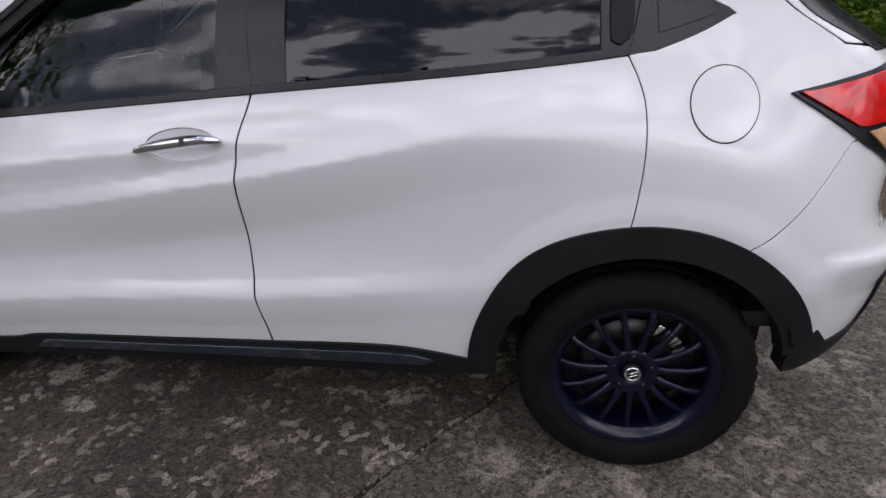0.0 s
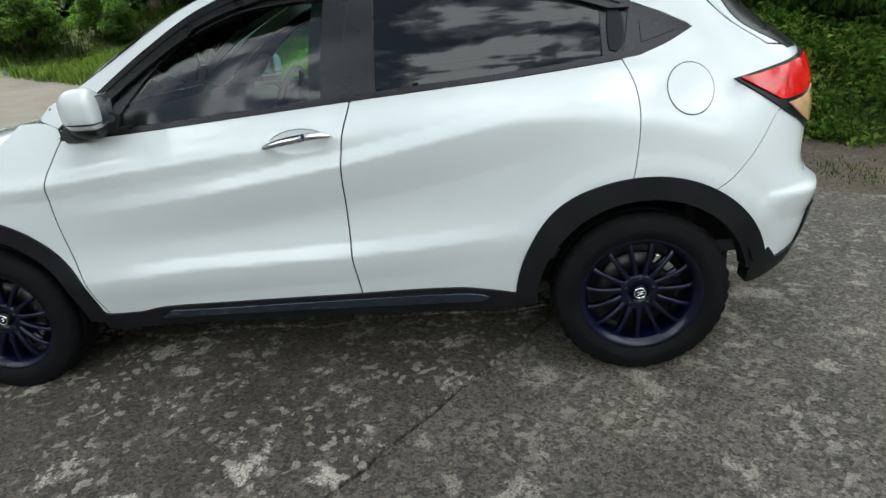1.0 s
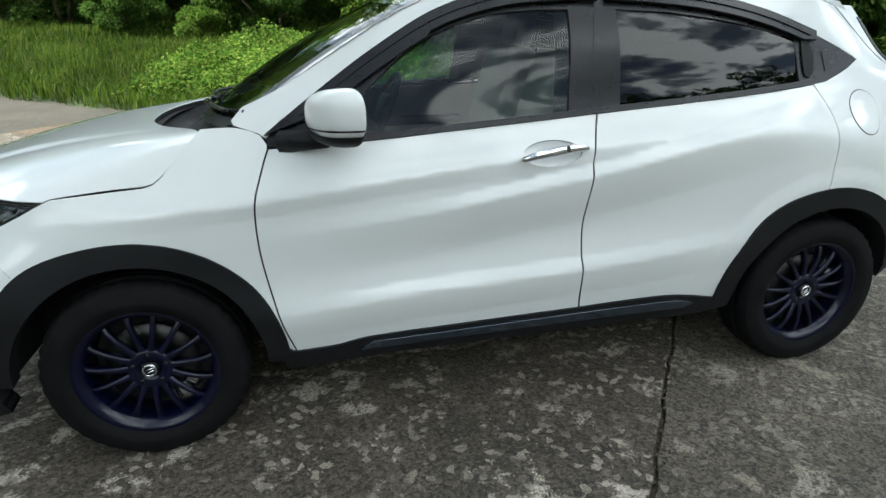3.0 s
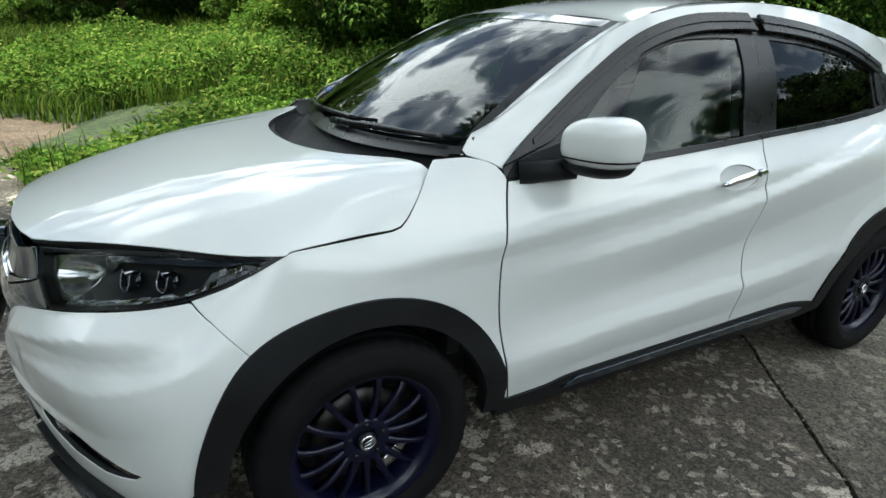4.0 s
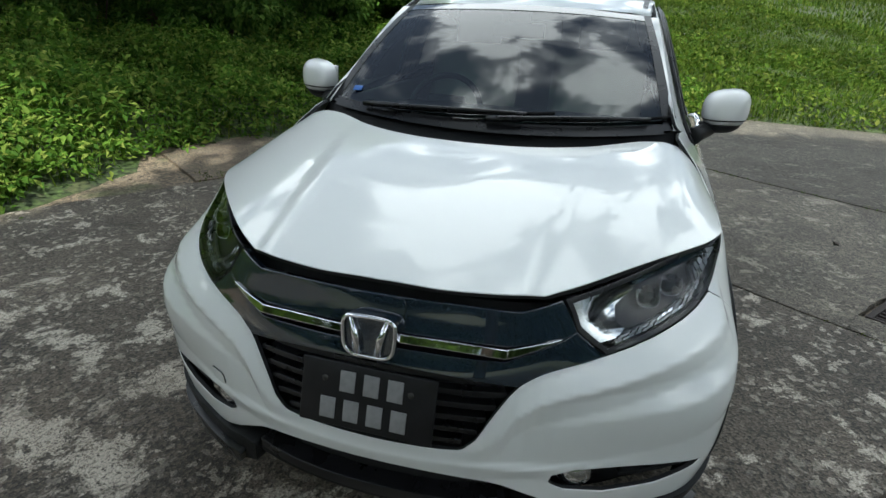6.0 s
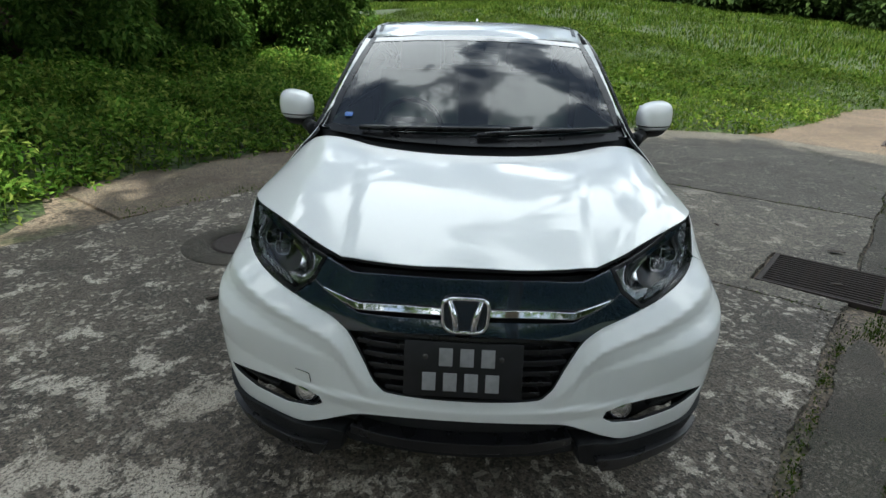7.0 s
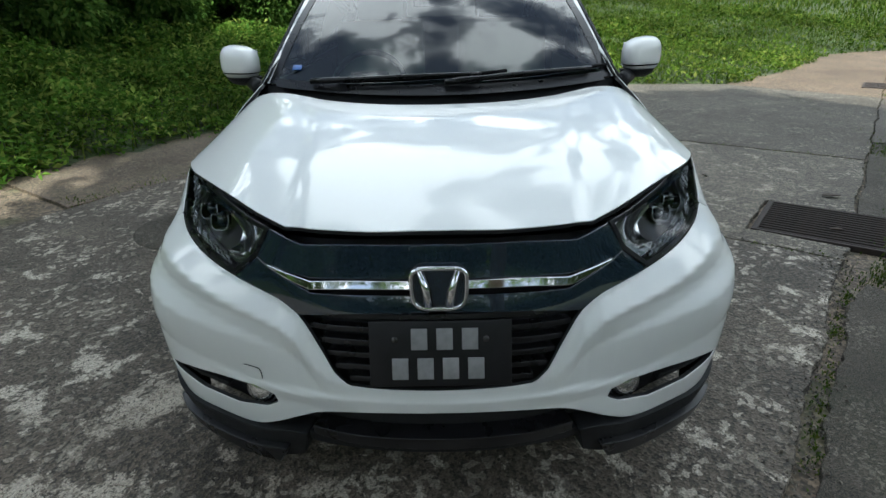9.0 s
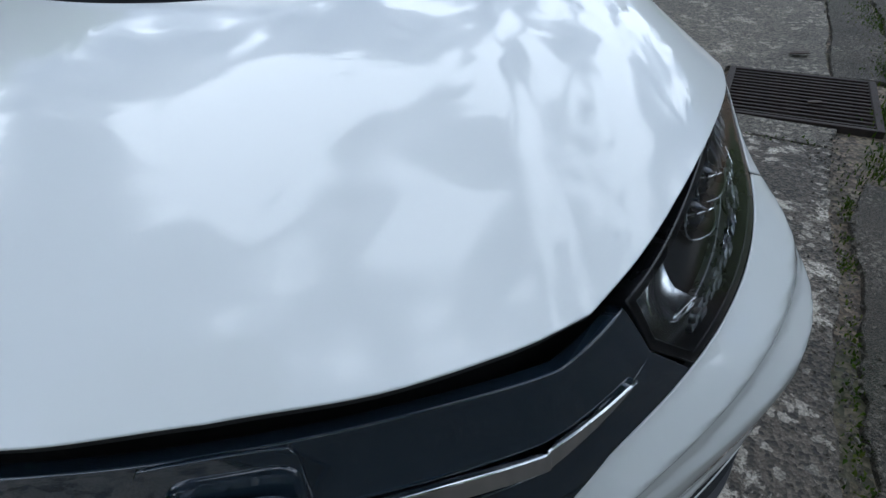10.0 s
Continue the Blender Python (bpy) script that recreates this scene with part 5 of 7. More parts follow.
swh = tube([tuple(ang @ Vector((0.185 * math.cos(a), 0.185 * math.sin(a), 0))) for a in np.linspace(0, 2 * math.pi, 33)[:-1]], 0.015, 8, closed=True)
sw = part("steering_wheel", swh, CABIN, car, "black steering wheel")
hubw = bmesh.new()
box(hubw, (0.16, 0.20, 0.05), bevel=0.02, m=ang)
box(hubw, (0.05, 0.34, 0.02), bevel=0.006, m=ang)
part("wheel_hub", hubw, CABIN, sw)


def seat(x, y, width):
    bm = bmesh.new()
    box(bm, (0.52, width, 0.16), bevel=0.05, m=Matrix.Translation((x, y, 0.68)) @ Euler((0, radians(-6), 0)).to_matrix().to_4x4())
    st = part("seat", bm, BEIGE, car, "beige seat")
    b2 = bmesh.new()
    box(b2, (0.14, width, 0.62), bevel=0.05, m=Matrix.Translation((x + 0.30, y, 1.0)) @ Euler((0, radians(17), 0)).to_matrix().to_4x4())
    part("backrest", b2, BEIGE, st)
    for k in ((0,) if width < 0.7 else (-0.38, 0.38)):
        b3 = bmesh.new()
        box(b3, (0.10, 0.27, 0.19), bevel=0.04, m=Matrix.Translation((x + 0.415, y + k, 1.385)) @ Euler((0, radians(14), 0)).to_matrix().to_4x4())
        hr = part("headrest", b3, CABIN, st)
        part("headrest_posts", tube([(x + 0.385, y + k, 1.24), (x + 0.405, y + k, 1.34)], 0.02, 8), STEEL, st)


for y in (-0.36, 0.36):
    seat(-0.02, y, 0.52)
seat(0.82, 0.0, 1.25)
for s in (-1, 1):
    tr = bmesh.new()
    box(tr, (1.46, 0.03, 0.55), at=(0.07, s * 0.765, 0.80), bevel=0.012)
    part("door_trim", tr, BEIGE, car, "beige and charcoal door trim")
    ar = bmesh.new()
    box(ar, (0.55, 0.07, 0.05), at=(-0.1, s * 0.73, 0.88), bevel=0.015)
    part("armrest", ar, CABIN, car)
rl = bmesh.new()
box(rl, (1.45, 0.90, 0.02), at=(0.60, 0, 1.50), bevel=0.008)
part("headliner", rl, BEIGE, car, "pale headliner")
mr = bmesh.new()
box(mr, (0.03, 0.24, 0.065), at=(-0.42, 0, 1.405), bevel=0.012)
box(mr, (0.09, 0.10, 0.05), at=(-0.40, 0, 1.46), bevel=0.012)
part("rear_view_mirror", mr, CABIN, car, "black rear-view mirror and sensor box")
st_ = bmesh.new()
for k, yy in enumerate((0.585,)):
    q = screen(0.12, yy / 0.69)
    box(st_, (0.030, 0.036, 0.003), bevel=0.001, m=Matrix.Translation((q[0] - 0.003, q[1], q[2] + 0.006)) @ Euler((0, radians(-30), 0)).to_matrix().to_4x4())
part("parking_sticker", st_, mat("blue_sticker_paper", (0.02, 0.11, 0.38), 0.4, var=0.3, scale=90), car, "small blue sticker in the windscreen's corner")


# ---- the ground: a concrete lane that runs askew to the car ----
A_DIR, B_DIR = Vector((0.589, 0.808, 0)), Vector((0.808, -0.589, 0))
EDGE_B = [-70, -23, -21.5, -9, -7.4, -6.2, -5.6, -5.0, -4.2, -3.2, -2.8, -2.2, -1.2, 0, 2, 3.5, 5, 6.4, 7.5, 8.1, 8.8, 10.7, 15.5, 16.4, 17.1, 27.5, 52, 90]
EDGE_A = [-9, -9, 4.0, 4.9, 4.7, 4.4, 2.9, 2.2, 1.35, 1.2, 2.2, 3.0, 4.0, 4.35, 4.5, 4.7, 4.6, 3.5, 2.3, 1.2, 0.0, -0.35, -0.8, -1.6, -2.5, -3.8, -5.0, -8]


def plan(a, b, z=0.0):
    return (A_DIR.x * a + B_DIR.x * b, A_DIR.y * a + B_DIR.y * b, z)


def lane(x, y):
    return A_DIR.x * x + A_DIR.y * y, B_DIR.x * x + B_DIR.y * y


def wave(x, y, f, seed=0.0):
    return np.sin(f * x + 1.7 * seed) * np.sin(f * 0.8 * y + 2.3 * seed + 0.6 * np.sin(f * 0.53 * x)) + 0.5 * np.sin(f * 2.1 * x + 1.1 + seed) * np.sin(f * 1.9 * y - 0.7 + seed)


def verge(x, y):
    """How far a place lies past the pavement's edge, in the green on the far side of the car."""
    a, b = lane(x, y)
    return a - np.interp(b, EDGE_B, EDGE_A) + 0.10 * wave(x, y, 2.6) + 0.05 * wave(x, y, 7.0, 3.0)


def height(x, y):
    a, b = lane(x, y)
    rise = 0.075 * np.maximum(0, b - 17) + 0.055 * np.maximum(0, -10 - b)
    d = np.maximum(0, verge(x, y))
    bank = (0.10 + 0.035 * np.clip((b - 7) / 5, 0, 1)) * np.minimum(d, 18) + 0.05 * np.clip(d * 3, 0, 1) + np.clip(d / 6, 0, 1) * 0.14 * wave(x, y, 0.55)
    near = np.maximum(0, -9 - a)
    return np.minimum(rise, 6) + bank * np.clip((b + 30) / 8, 0.4, 1) + 0.03 * np.minimum(near, 20)


def ground_material(name, dark, mid, pale, patches, grit, green=0.0, bump=0.6, worn=None, chip=0.80):
    """Weathered concrete: speckled stone, worn pale patches and stains."""
    m = bpy.data.materials.new(name)
    m.use_nodes = True
    nt = m.node_tree
    N, L = nt.nodes.new, nt.links.new
    b = nt.nodes["Principled BSDF"]
    co = N("ShaderNodeTexCoord")

    def noise_(scale, detail, rough=0.6, dist=0.0):
        n = N("ShaderNodeTexNoise")
        n.inputs["Scale"].default_value, n.inputs["Detail"].default_value = scale, detail
        n.inputs["Roughness"].default_value, n.inputs["Distortion"].default_value = rough, dist
        L(co.outputs["Object"], n.inputs["Vector"])
        return n.outputs["Fac"]

    def ramp(src, lo, hi, c0=(0, 0, 0), c1=(1, 1, 1)):
        r = N("ShaderNodeValToRGB")
        e = r.color_ramp.elements
        e[0].position, e[1].position = lo, hi
        e[0].color, e[1].color = (*c0, 1), (*c1, 1)
        L(src, r.inputs[0])
        return r.outputs[0]

    def mix(f, a, c, kind="MIX"):
        x = N("ShaderNodeMix")
        x.data_type, x.blend_type = "RGBA", kind
        for src, i in ((f, 0), (a, 6), (c, 7)):
            if isinstance(src, (int, float)):
                x.inputs[i].default_value = src
            elif isinstance(src, tuple):
                x.inputs[i].default_value = (*src, 1)
            else:
                L(src, x.inputs[i])
        return x.outputs[2]

    def cells(scale, jitter=1.0):
        n = N("ShaderNodeTexVoronoi")
        n.inputs["Scale"].default_value, n.inputs["Randomness"].default_value = scale, jitter
        w = N("ShaderNodeVectorMath")
        w.operation = "ADD"
        nz = N("ShaderNodeTexNoise")
        nz.inputs["Scale"].default_value, nz.inputs["Detail"].default_value = scale * 0.8, 3
        L(co.outputs["Object"], nz.inputs["Vector"])
        sc = N("ShaderNodeVectorMath")
        sc.operation, sc.inputs[3].default_value = "SCALE", 0.9 / scale
        L(nz.outputs["Color"], sc.inputs[0])
        L(co.outputs["Object"], w.inputs[0])
        L(sc.outputs[0], w.inputs[1])
        L(w.outputs[0], n.inputs["Vector"])
        sp = N("ShaderNodeSeparateColor")
        L(n.outputs["Color"], sp.inputs[0])
        return sp.outputs[0], n.outputs["Distance"]

    base = mix(ramp(noise_(1.1, 5), 0.38, 0.62), dark, mid)
    tone, dist = cells(grit)
    stone = ramp(tone, 0.0, 1.0, (0.34, 0.34, 0.34), (1.75, 1.71, 1.65))
    base = mix(1.0, base, stone, "MULTIPLY")
    tone2, _ = cells(grit * 0.42)
    chips = mix(1.0, ramp(tone2, chip, chip + 0.04), ramp(noise_(3.1, 4), 0.42, 0.60) if chip > 0.75 else ramp(noise_(3.1, 4), 0.25, 0.45), "MULTIPLY")
    heavy = 0.55 if chip > 0.75 else 0.72
    base = mix(mix(1.0, chips, (heavy, heavy, heavy), "MULTIPLY"), base, pale)
    fine = ramp(noise_(grit * 1.4, 4, 0.8), 0.34, 0.68, (0.36, 0.36, 0.36), (1.85, 1.85, 1.85))
    base = mix(1.0, base, fine, "MULTIPLY")
    for sc_, lo, amount in ((4.2, patches, 0.95), (1.5, patches + 0.03, 0.8), (13.0, patches + 0.07, 0.9)):
        src = noise_(sc_, 10, 0.72, 0.3)
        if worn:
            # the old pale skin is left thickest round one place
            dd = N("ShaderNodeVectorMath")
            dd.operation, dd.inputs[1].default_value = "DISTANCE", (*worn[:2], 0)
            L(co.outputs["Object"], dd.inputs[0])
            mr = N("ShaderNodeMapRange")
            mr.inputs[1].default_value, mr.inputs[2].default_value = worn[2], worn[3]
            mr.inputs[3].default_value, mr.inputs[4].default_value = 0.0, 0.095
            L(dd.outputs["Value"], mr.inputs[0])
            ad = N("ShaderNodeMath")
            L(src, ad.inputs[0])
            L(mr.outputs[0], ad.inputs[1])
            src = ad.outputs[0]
        where = mix(1.0, ramp(src, lo, lo + 0.035), ramp(noise_(70, 6, 0.85, 0.5), 0.43, 0.51), "MULTIPLY")
        base = mix(mix(1.0, where, (amount, amount, amount), "MULTIPLY"), base, mix(0.55, pale, mix(1.0, pale, fine, "MULTIPLY")))
    stain = ramp(noise_(0.45, 4), 0.52, 0.70)
    base = mix(stain, base, mix(1.0, base, (0.66, 0.63, 0.60), "MULTIPLY"))
    if green:
        base = mix(mix(1.0, ramp(noise_(1.7, 5), 0.52, 0.68), (green, green, green), "MULTIPLY"), base, (0.05, 0.075, 0.02))
    L(base, b.inputs["Base Color"])
    b.inputs["Roughness"].default_value = 0.76
    b.inputs["Specular IOR Level"].default_value = 0.45
    bp = N("ShaderNodeBump")
    bp.inputs["Strength"].default_value, bp.inputs["Distance"].default_value = bump, 0.006
    L(dist, bp.inputs["Height"])
    L(bp.outputs[0], b.inputs["Normal"])
    return m


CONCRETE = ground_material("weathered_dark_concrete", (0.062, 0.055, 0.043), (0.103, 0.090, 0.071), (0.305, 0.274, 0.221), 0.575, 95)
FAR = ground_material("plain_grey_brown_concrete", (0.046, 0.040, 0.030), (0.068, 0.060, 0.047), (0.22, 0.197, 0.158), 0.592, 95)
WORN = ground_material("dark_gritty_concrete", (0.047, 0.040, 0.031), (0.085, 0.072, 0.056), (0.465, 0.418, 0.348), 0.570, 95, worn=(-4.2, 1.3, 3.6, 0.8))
AGGREGATE = ground_material("exposed_aggregate", (0.037, 0.032, 0.024), (0.064, 0.055, 0.042), (0.238, 0.206, 0.163), 0.74, 230, 0.12, 1.0, chip=0.76)
ASPHALT = ground_material("old_grey_asphalt", (0.046, 0.040, 0.033), (0.064, 0.056, 0.046), (0.105, 0.094, 0.078), 0.72, 120, 0.1)
DIRT = ground_material("brown_dirt", (0.075, 0.058, 0.040), (0.13, 0.10, 0.07), (0.17, 0.14, 0.10), 0.60, 40, 0.5, 0.8)
SAND = ground_material("sandy_brown_dirt", (0.080, 0.055, 0.035), (0.120, 0.086, 0.058), (0.165, 0.130, 0.095), 0.60, 45, 0.0, 0.8)
# the lane's own concrete past the shade's edge, its sunlit tan put into the colour
TAN = ground_material("tan_sunlit_concrete", (0.075, 0.052, 0.033), (0.102, 0.072, 0.047), (0.145, 0.112, 0.080), 0.58, 60, 0.1, 0.6)
SILT = ground_material("silted_brown_concrete", (0.060, 0.045, 0.031), (0.098, 0.076, 0.053), (0.19, 0.16, 0.12), 0.62, 85, 0.12)
TURF = ground_material("rooty_turf", (0.015, 0.025, 0.006), (0.032, 0.052, 0.011), (0.06, 0.06, 0.026), 0.60, 18, 0.3, 0.9)


def mesh_of(name, verts, faces, material, smooth=True):
    me = bpy.data.meshes.new(name)
    me.from_pydata([tuple(v) for v in verts], [], faces)
    me.polygons.foreach_set("use_smooth", [smooth] * len(me.polygons))
    me.materials.append(material)
    return new(name, me)


# the ground sheet, fine near the car and coarse towards the horizon
step_out = np.r_[np.arange(0, 16, 0.5), 16 * 1.13 ** np.arange(0, 27)]
axis = np.r_[-step_out[::-1][:-1], step_out]
gx, gy = np.meshgrid(axis, axis, indexing="ij")
gz = height(gx, gy) - 0.05
na = len(axis)
verts = np.stack([gx.ravel(), gy.ravel(), gz.ravel()], 1)
faces = [(i * na + j, (i + 1) * na + j, (i + 1) * na + j + 1, i * na + j + 1) for i in range(na - 1) for j in range(na - 1)]
tagged(mesh_of("ground", verts, faces, TURF), "uneven green ground rising away from the lane", "ground", kind="structure")


def jag(a, b):
    """Slab edges wander a little; neighbours wander alike."""
    x, y, _ = plan(a, b)
    w = 0.030 * noise.noise((x * 2.2, y * 2.2, 0.3)) + 0.022 * noise.noise((x * 9, y * 9, 4.0)) + 0.010 * noise.noise((x * 31, y * 31, 8.0))
    v = 0.020 * noise.noise((x * 2.2, y * 2.2, 7.3)) + 0.012 * noise.noise((x * 9, y * 9, 14.0)) + 0.005 * noise.noise((x * 31, y * 31, 18.0))
    return (a + w, b + v)


def slab(name, corners, material, top=0.0, gap=0.006, deep=0.08, label=""):
    """A cast slab with broken edges, from corners in the lane's own directions."""
    line = [jag(*p) for p in dense(corners, 0.045)]
    line = inset(line, gap)
    low = inset(line, -0.004)
    bm = bmesh.new()
    t = [bm.verts.new(plan(a, b, top)) for a, b in inset(line, 0.003)]
    m = [bm.verts.new(plan(a, b, top - 0.004)) for a, b in line]
    d = [bm.verts.new(plan(a, b, top - deep)) for a, b in low]
    n = len(t)
    for p, q in ((t, m), (m, d)):
        for i in range(n):
            bm.faces.new((p[i], q[i], q[(i + 1) % n], p[(i + 1) % n]))
    f = bm.faces.new(t)
    bmesh.ops.recalc_face_normals(bm, faces=bm.faces)
    f.normal_update()
    if f.normal.z < 0:
        bmesh.ops.reverse_faces(bm, faces=bm.faces)
    bmesh.ops.triangulate(bm, faces=[f])
    return part(name, bm, material, pavement, label, smooth=False)


pavement = tagged(new("pavement"), "cracked grey concrete lane with weeds in its joints", "pavement", kind="structure")
K1, K2 = -2.04, -2.36
# slab tones matched to ground brightness: paler at the car's rear, darker ahead
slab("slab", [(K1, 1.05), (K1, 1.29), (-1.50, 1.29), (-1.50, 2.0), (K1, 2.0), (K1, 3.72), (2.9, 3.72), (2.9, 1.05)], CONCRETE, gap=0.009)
CRACK = [(-1.20, -0.95), (-1.10, -0.84), (-0.99, -0.68), (-0.82, -0.36), (-0.58, -0.12), (-0.40, 0.16), (-0.20, 0.31), (0.11, 0.66), (0.22, 0.86), (0.45, 1.05)]
notch = CRACK[::-1] + [(a + 0.0025, b - 0.0025) for a, b in CRACK[1:]]
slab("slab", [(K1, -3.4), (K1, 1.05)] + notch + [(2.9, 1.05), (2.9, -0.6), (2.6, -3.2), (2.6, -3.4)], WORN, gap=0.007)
slab("slab", [(K1, 3.72), (K1, 8.0), (0.2, 8.6), (1.4, 8.15), (2.9, 7.2), (2.9, 3.72)], FAR, top=0.004)
slab("slab", [(2.9, -1.0), (2.9, 3.72), (4.9, 3.72), (4.7, 1.0), (4.3, -1.0)], SILT, top=-0.004)
slab("slab", [(2.9, 3.72), (2.9, 7.2), (3.7, 6.6), (4.9, 5.2), (4.9, 3.72)], FAR, top=0.002)
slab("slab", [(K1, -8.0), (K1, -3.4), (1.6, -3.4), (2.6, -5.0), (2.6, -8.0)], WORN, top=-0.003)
slab("dirt_track", [(2.6, -8.0), (2.6, -5.0), (3.4, -5.0), (4.3, -3.9), (5.4, -3.6), (5.4, -8.0)], SAND, top=0.0, gap=0.0)
# from here on TAN paints the lane as sunlit
slab("slab", [(K1, 8.0), (K1, 11.0), (-0.1, 11.0), (0.2, 8.6)], TAN, top=0.003)
slab("gutter_strip", [(K2, -6.0), (K2, 0.30), (K2 + 0.12, 0.72), (K1 - 0.12, 0.78), (K1 - 0.06, 0.40), (K1 - 0.07, -6.0)], AGGREGATE, top=-0.006, gap=0.008)
slab("gutter_strip", [(K2, 2.02), (K2, 4.6), (K1, 4.6), (K1, 2.02)], AGGREGATE, top=-0.008, gap=0.014)
slab("road_slab", [(-4.6, -6.0), (-4.6, 4.6), (K2, 4.6), (K2, -6.0)], AGGREGATE, top=-0.004, gap=0.016)
slab("road_slab", [(-9.0, -6.0), (-9.0, 8.0), (-4.6, 8.0), (-4.6, -6.0)], ASPHALT, top=-0.002, gap=0.008)
slab("road_slab", [(-4.6, 4.6), (-4.6, 8.0), (K1, 8.0), (K1, 4.6)], ASPHALT, top=-0.002, gap=0.01)
slab("road_slab", [(-9.0, 8.0), (-9.0, 11.0), (K1, 11.0), (K1, 8.0)], TAN, top=-0.002, gap=0.006)


def strip(name, a0, a1, b0, b1, material, lift=0.0):
    """A stretch of lane that follows the rise of the ground."""
    bs = np.linspace(b0, b1, int(abs(b1 - b0) / 1.0) + 2)
    verts, faces = [], []
    for b in bs:
        lo, hi = (a0(b) if callable(a0) else a0), (a1(b) if callable(a1) else a1)
        for a in np.linspace(lo, hi, 6):
            x, y, _ = plan(a, b)
            aa, bb = lane(x, y)
            z = 0.075 * max(0, bb - 17) + 0.055 * max(0, -10 - bb) + min(0.14, 0.03 * max(0, bb - 15))
            verts.append((x, y, min(z, 6) + lift))
    for i in range(len(bs) - 1):
        for j in range(5):
            faces.append((i * 6 + j, i * 6 + j + 1, i * 6 + j + 7, i * 6 + j + 6))
    ob = mesh_of(name, verts, faces, material)
    ob.parent = pavement
    return ob


strip("road_length", -9.0, lambda b: float(np.interp(b, EDGE_B, EDGE_A)) + 0.1, 11.0, 80.0, ASPHALT)
strip("road_length", -9.0, lambda b: min(5.4, float(np.interp(b, EDGE_B, EDGE_A)) + 0.3), -8.0, -26.0, ASPHALT)
strip("road_length", -9.0, lambda b: float(np.interp(b, EDGE_B, EDGE_A)) + 0.15, 11.0, 18.0, TAN, lift=0.005)
strip("road_length", -9.0, K1 - 0.01, -6.0, -8.2, ASPHALT, lift=-0.006)
soil = bmesh.new()
box(soil, (60, 60, 0.004), at=(0, 0, 0))
for v in soil.verts:
    a, b = (-9 if v.co.x < 0 else 5.6), (-8.5 if v.co.y < 0 else 11.5)
    v.co = plan(a, b, -0.035 + v.co.z)
part("joint_soil", soil, DIRT, pavement, smooth=False)

# crumbs of concrete along the broken edges
crumb_rng = np.random.default_rng(11)
cv, cf = [], []
for k in range(1500):
    if k % 3:
        q = (K1 + crumb_rng.normal(0, 0.05), crumb_rng.uniform(-3.2, 1.2))
    elif k % 2:
        q = (K2 + crumb_rng.normal(0, 0.05), crumb_rng.uniform(-3.2, 4.5))
    else:
        q = (crumb_rng.uniform(-2.0, 1.8), 1.05 + crumb_rng.normal(0, 0.02))
    c, r_ = np.array(plan(*q, 0.0)), crumb_rng.uniform(0.003, 0.011)
    n0 = len(cv)
    for d in ((1, 0, 0), (-1, 0, 0), (0, 1, 0), (0, -1, 0), (0, 0, 0.8), (0, 0, -0.5)):
        cv.append(c + r_ * np.array(d) * crumb_rng.uniform(0.6, 1.3, 3) + crumb_rng.normal(0, 0.15 * r_, 3))
    cf += [(n0 + i, n0 + j, n0 + k_) for i, j, k_ in ((0, 2, 4), (2, 1, 4), (1, 3, 4), (3, 0, 4), (2, 0, 5), (1, 2, 5), (3, 1, 5), (0, 3, 5))]
tagged(mesh_of("gravel", cv, cf, CONCRETE, False), "grey concrete crumbs along the broken slab edges", "gravel", kind="stuff")

# ---- drain grate ----
RUST = mat("rusty_cast_iron", (0.030, 0.022, 0.019), 0.7, metal=0.4, var=0.4, scale=30, bump=0.5, bump_scale=200)
grate = tagged(new("drain_grate"), "rusty cast iron drain grate set in the concrete", "drain grate")
# shallow black floor in place of the pit's shaded depth
pit = bmesh.new()
for v in [(-2.26, 1.30), (-2.26, 1.99), (-1.51, 1.99), (-1.51, 1.30)]:
    pit.verts.new(plan(*v, -0.03))
pit.faces.new(pit.verts[:])
part("pit", pit, DARK, grate, smooth=False)
fr = bmesh.new()
turn_lane = Matrix(((A_DIR.x, B_DIR.x, 0, 0), (A_DIR.y, B_DIR.y, 0, 0), (0, 0, 1, 0), (0, 0, 0, 1)))
for a0, a1, b0, b1 in ((-2.26, -2.225, 1.30, 1.99), (-1.545, -1.51, 1.30, 1.99), (-2.225, -1.545, 1.30, 1.325), (-2.225, -1.545, 1.965, 1.99)):
    box(fr, (a1 - a0, b1 - b0, 0.04), bevel=0.004, m=turn_lane @ Matrix.Translation(((a0 + a1) / 2, (b0 + b1) / 2, -0.016)))
part("grate_frame", fr, RUST, grate, smooth=False)
bar_mesh = None
for k in range(13):
    b = 1.354 + 0.0485 * k
    if bar_mesh is None:
        bm = bmesh.new()
        box(bm, (0.68, 0.017, 0.034), bevel=0.004)
        ob = part("grate_bar", bm, RUST, grate, smooth=False)
        bar_mesh = ob.data
    else:
        ob = new("grate_bar", bar_mesh)
        ob.parent = grate
    ob.matrix_local = turn_lane @ Matrix.Translation((-1.885, b, -0.017))
for a in (-2.06, -1.885, -1.71):
    bm = bmesh.new()
    box(bm, (0.018, 0.64, 0.02), bevel=0.003, m=turn_lane @ Matrix.Translation((a, 1.645, -0.026)))
    part("cross_bar", bm, RUST, grate, smooth=False)

# ---- manhole beside the car's far side ----
mh = tagged(new("manhole_cover"), "dark iron manhole cover in a round concrete collar", "manhole cover")
c = revolve([(0.262, -0.02), (0.262, 0.006), (0.44, 0.009), (0.462, 0.003), (0.47, -0.03)], 48)
c.transform(Matrix.Translation((0.42, 1.66, 0)) @ Euler((radians(90), 0, 0)).to_matrix().to_4x4())
part("collar", c, AGGREGATE, mh)
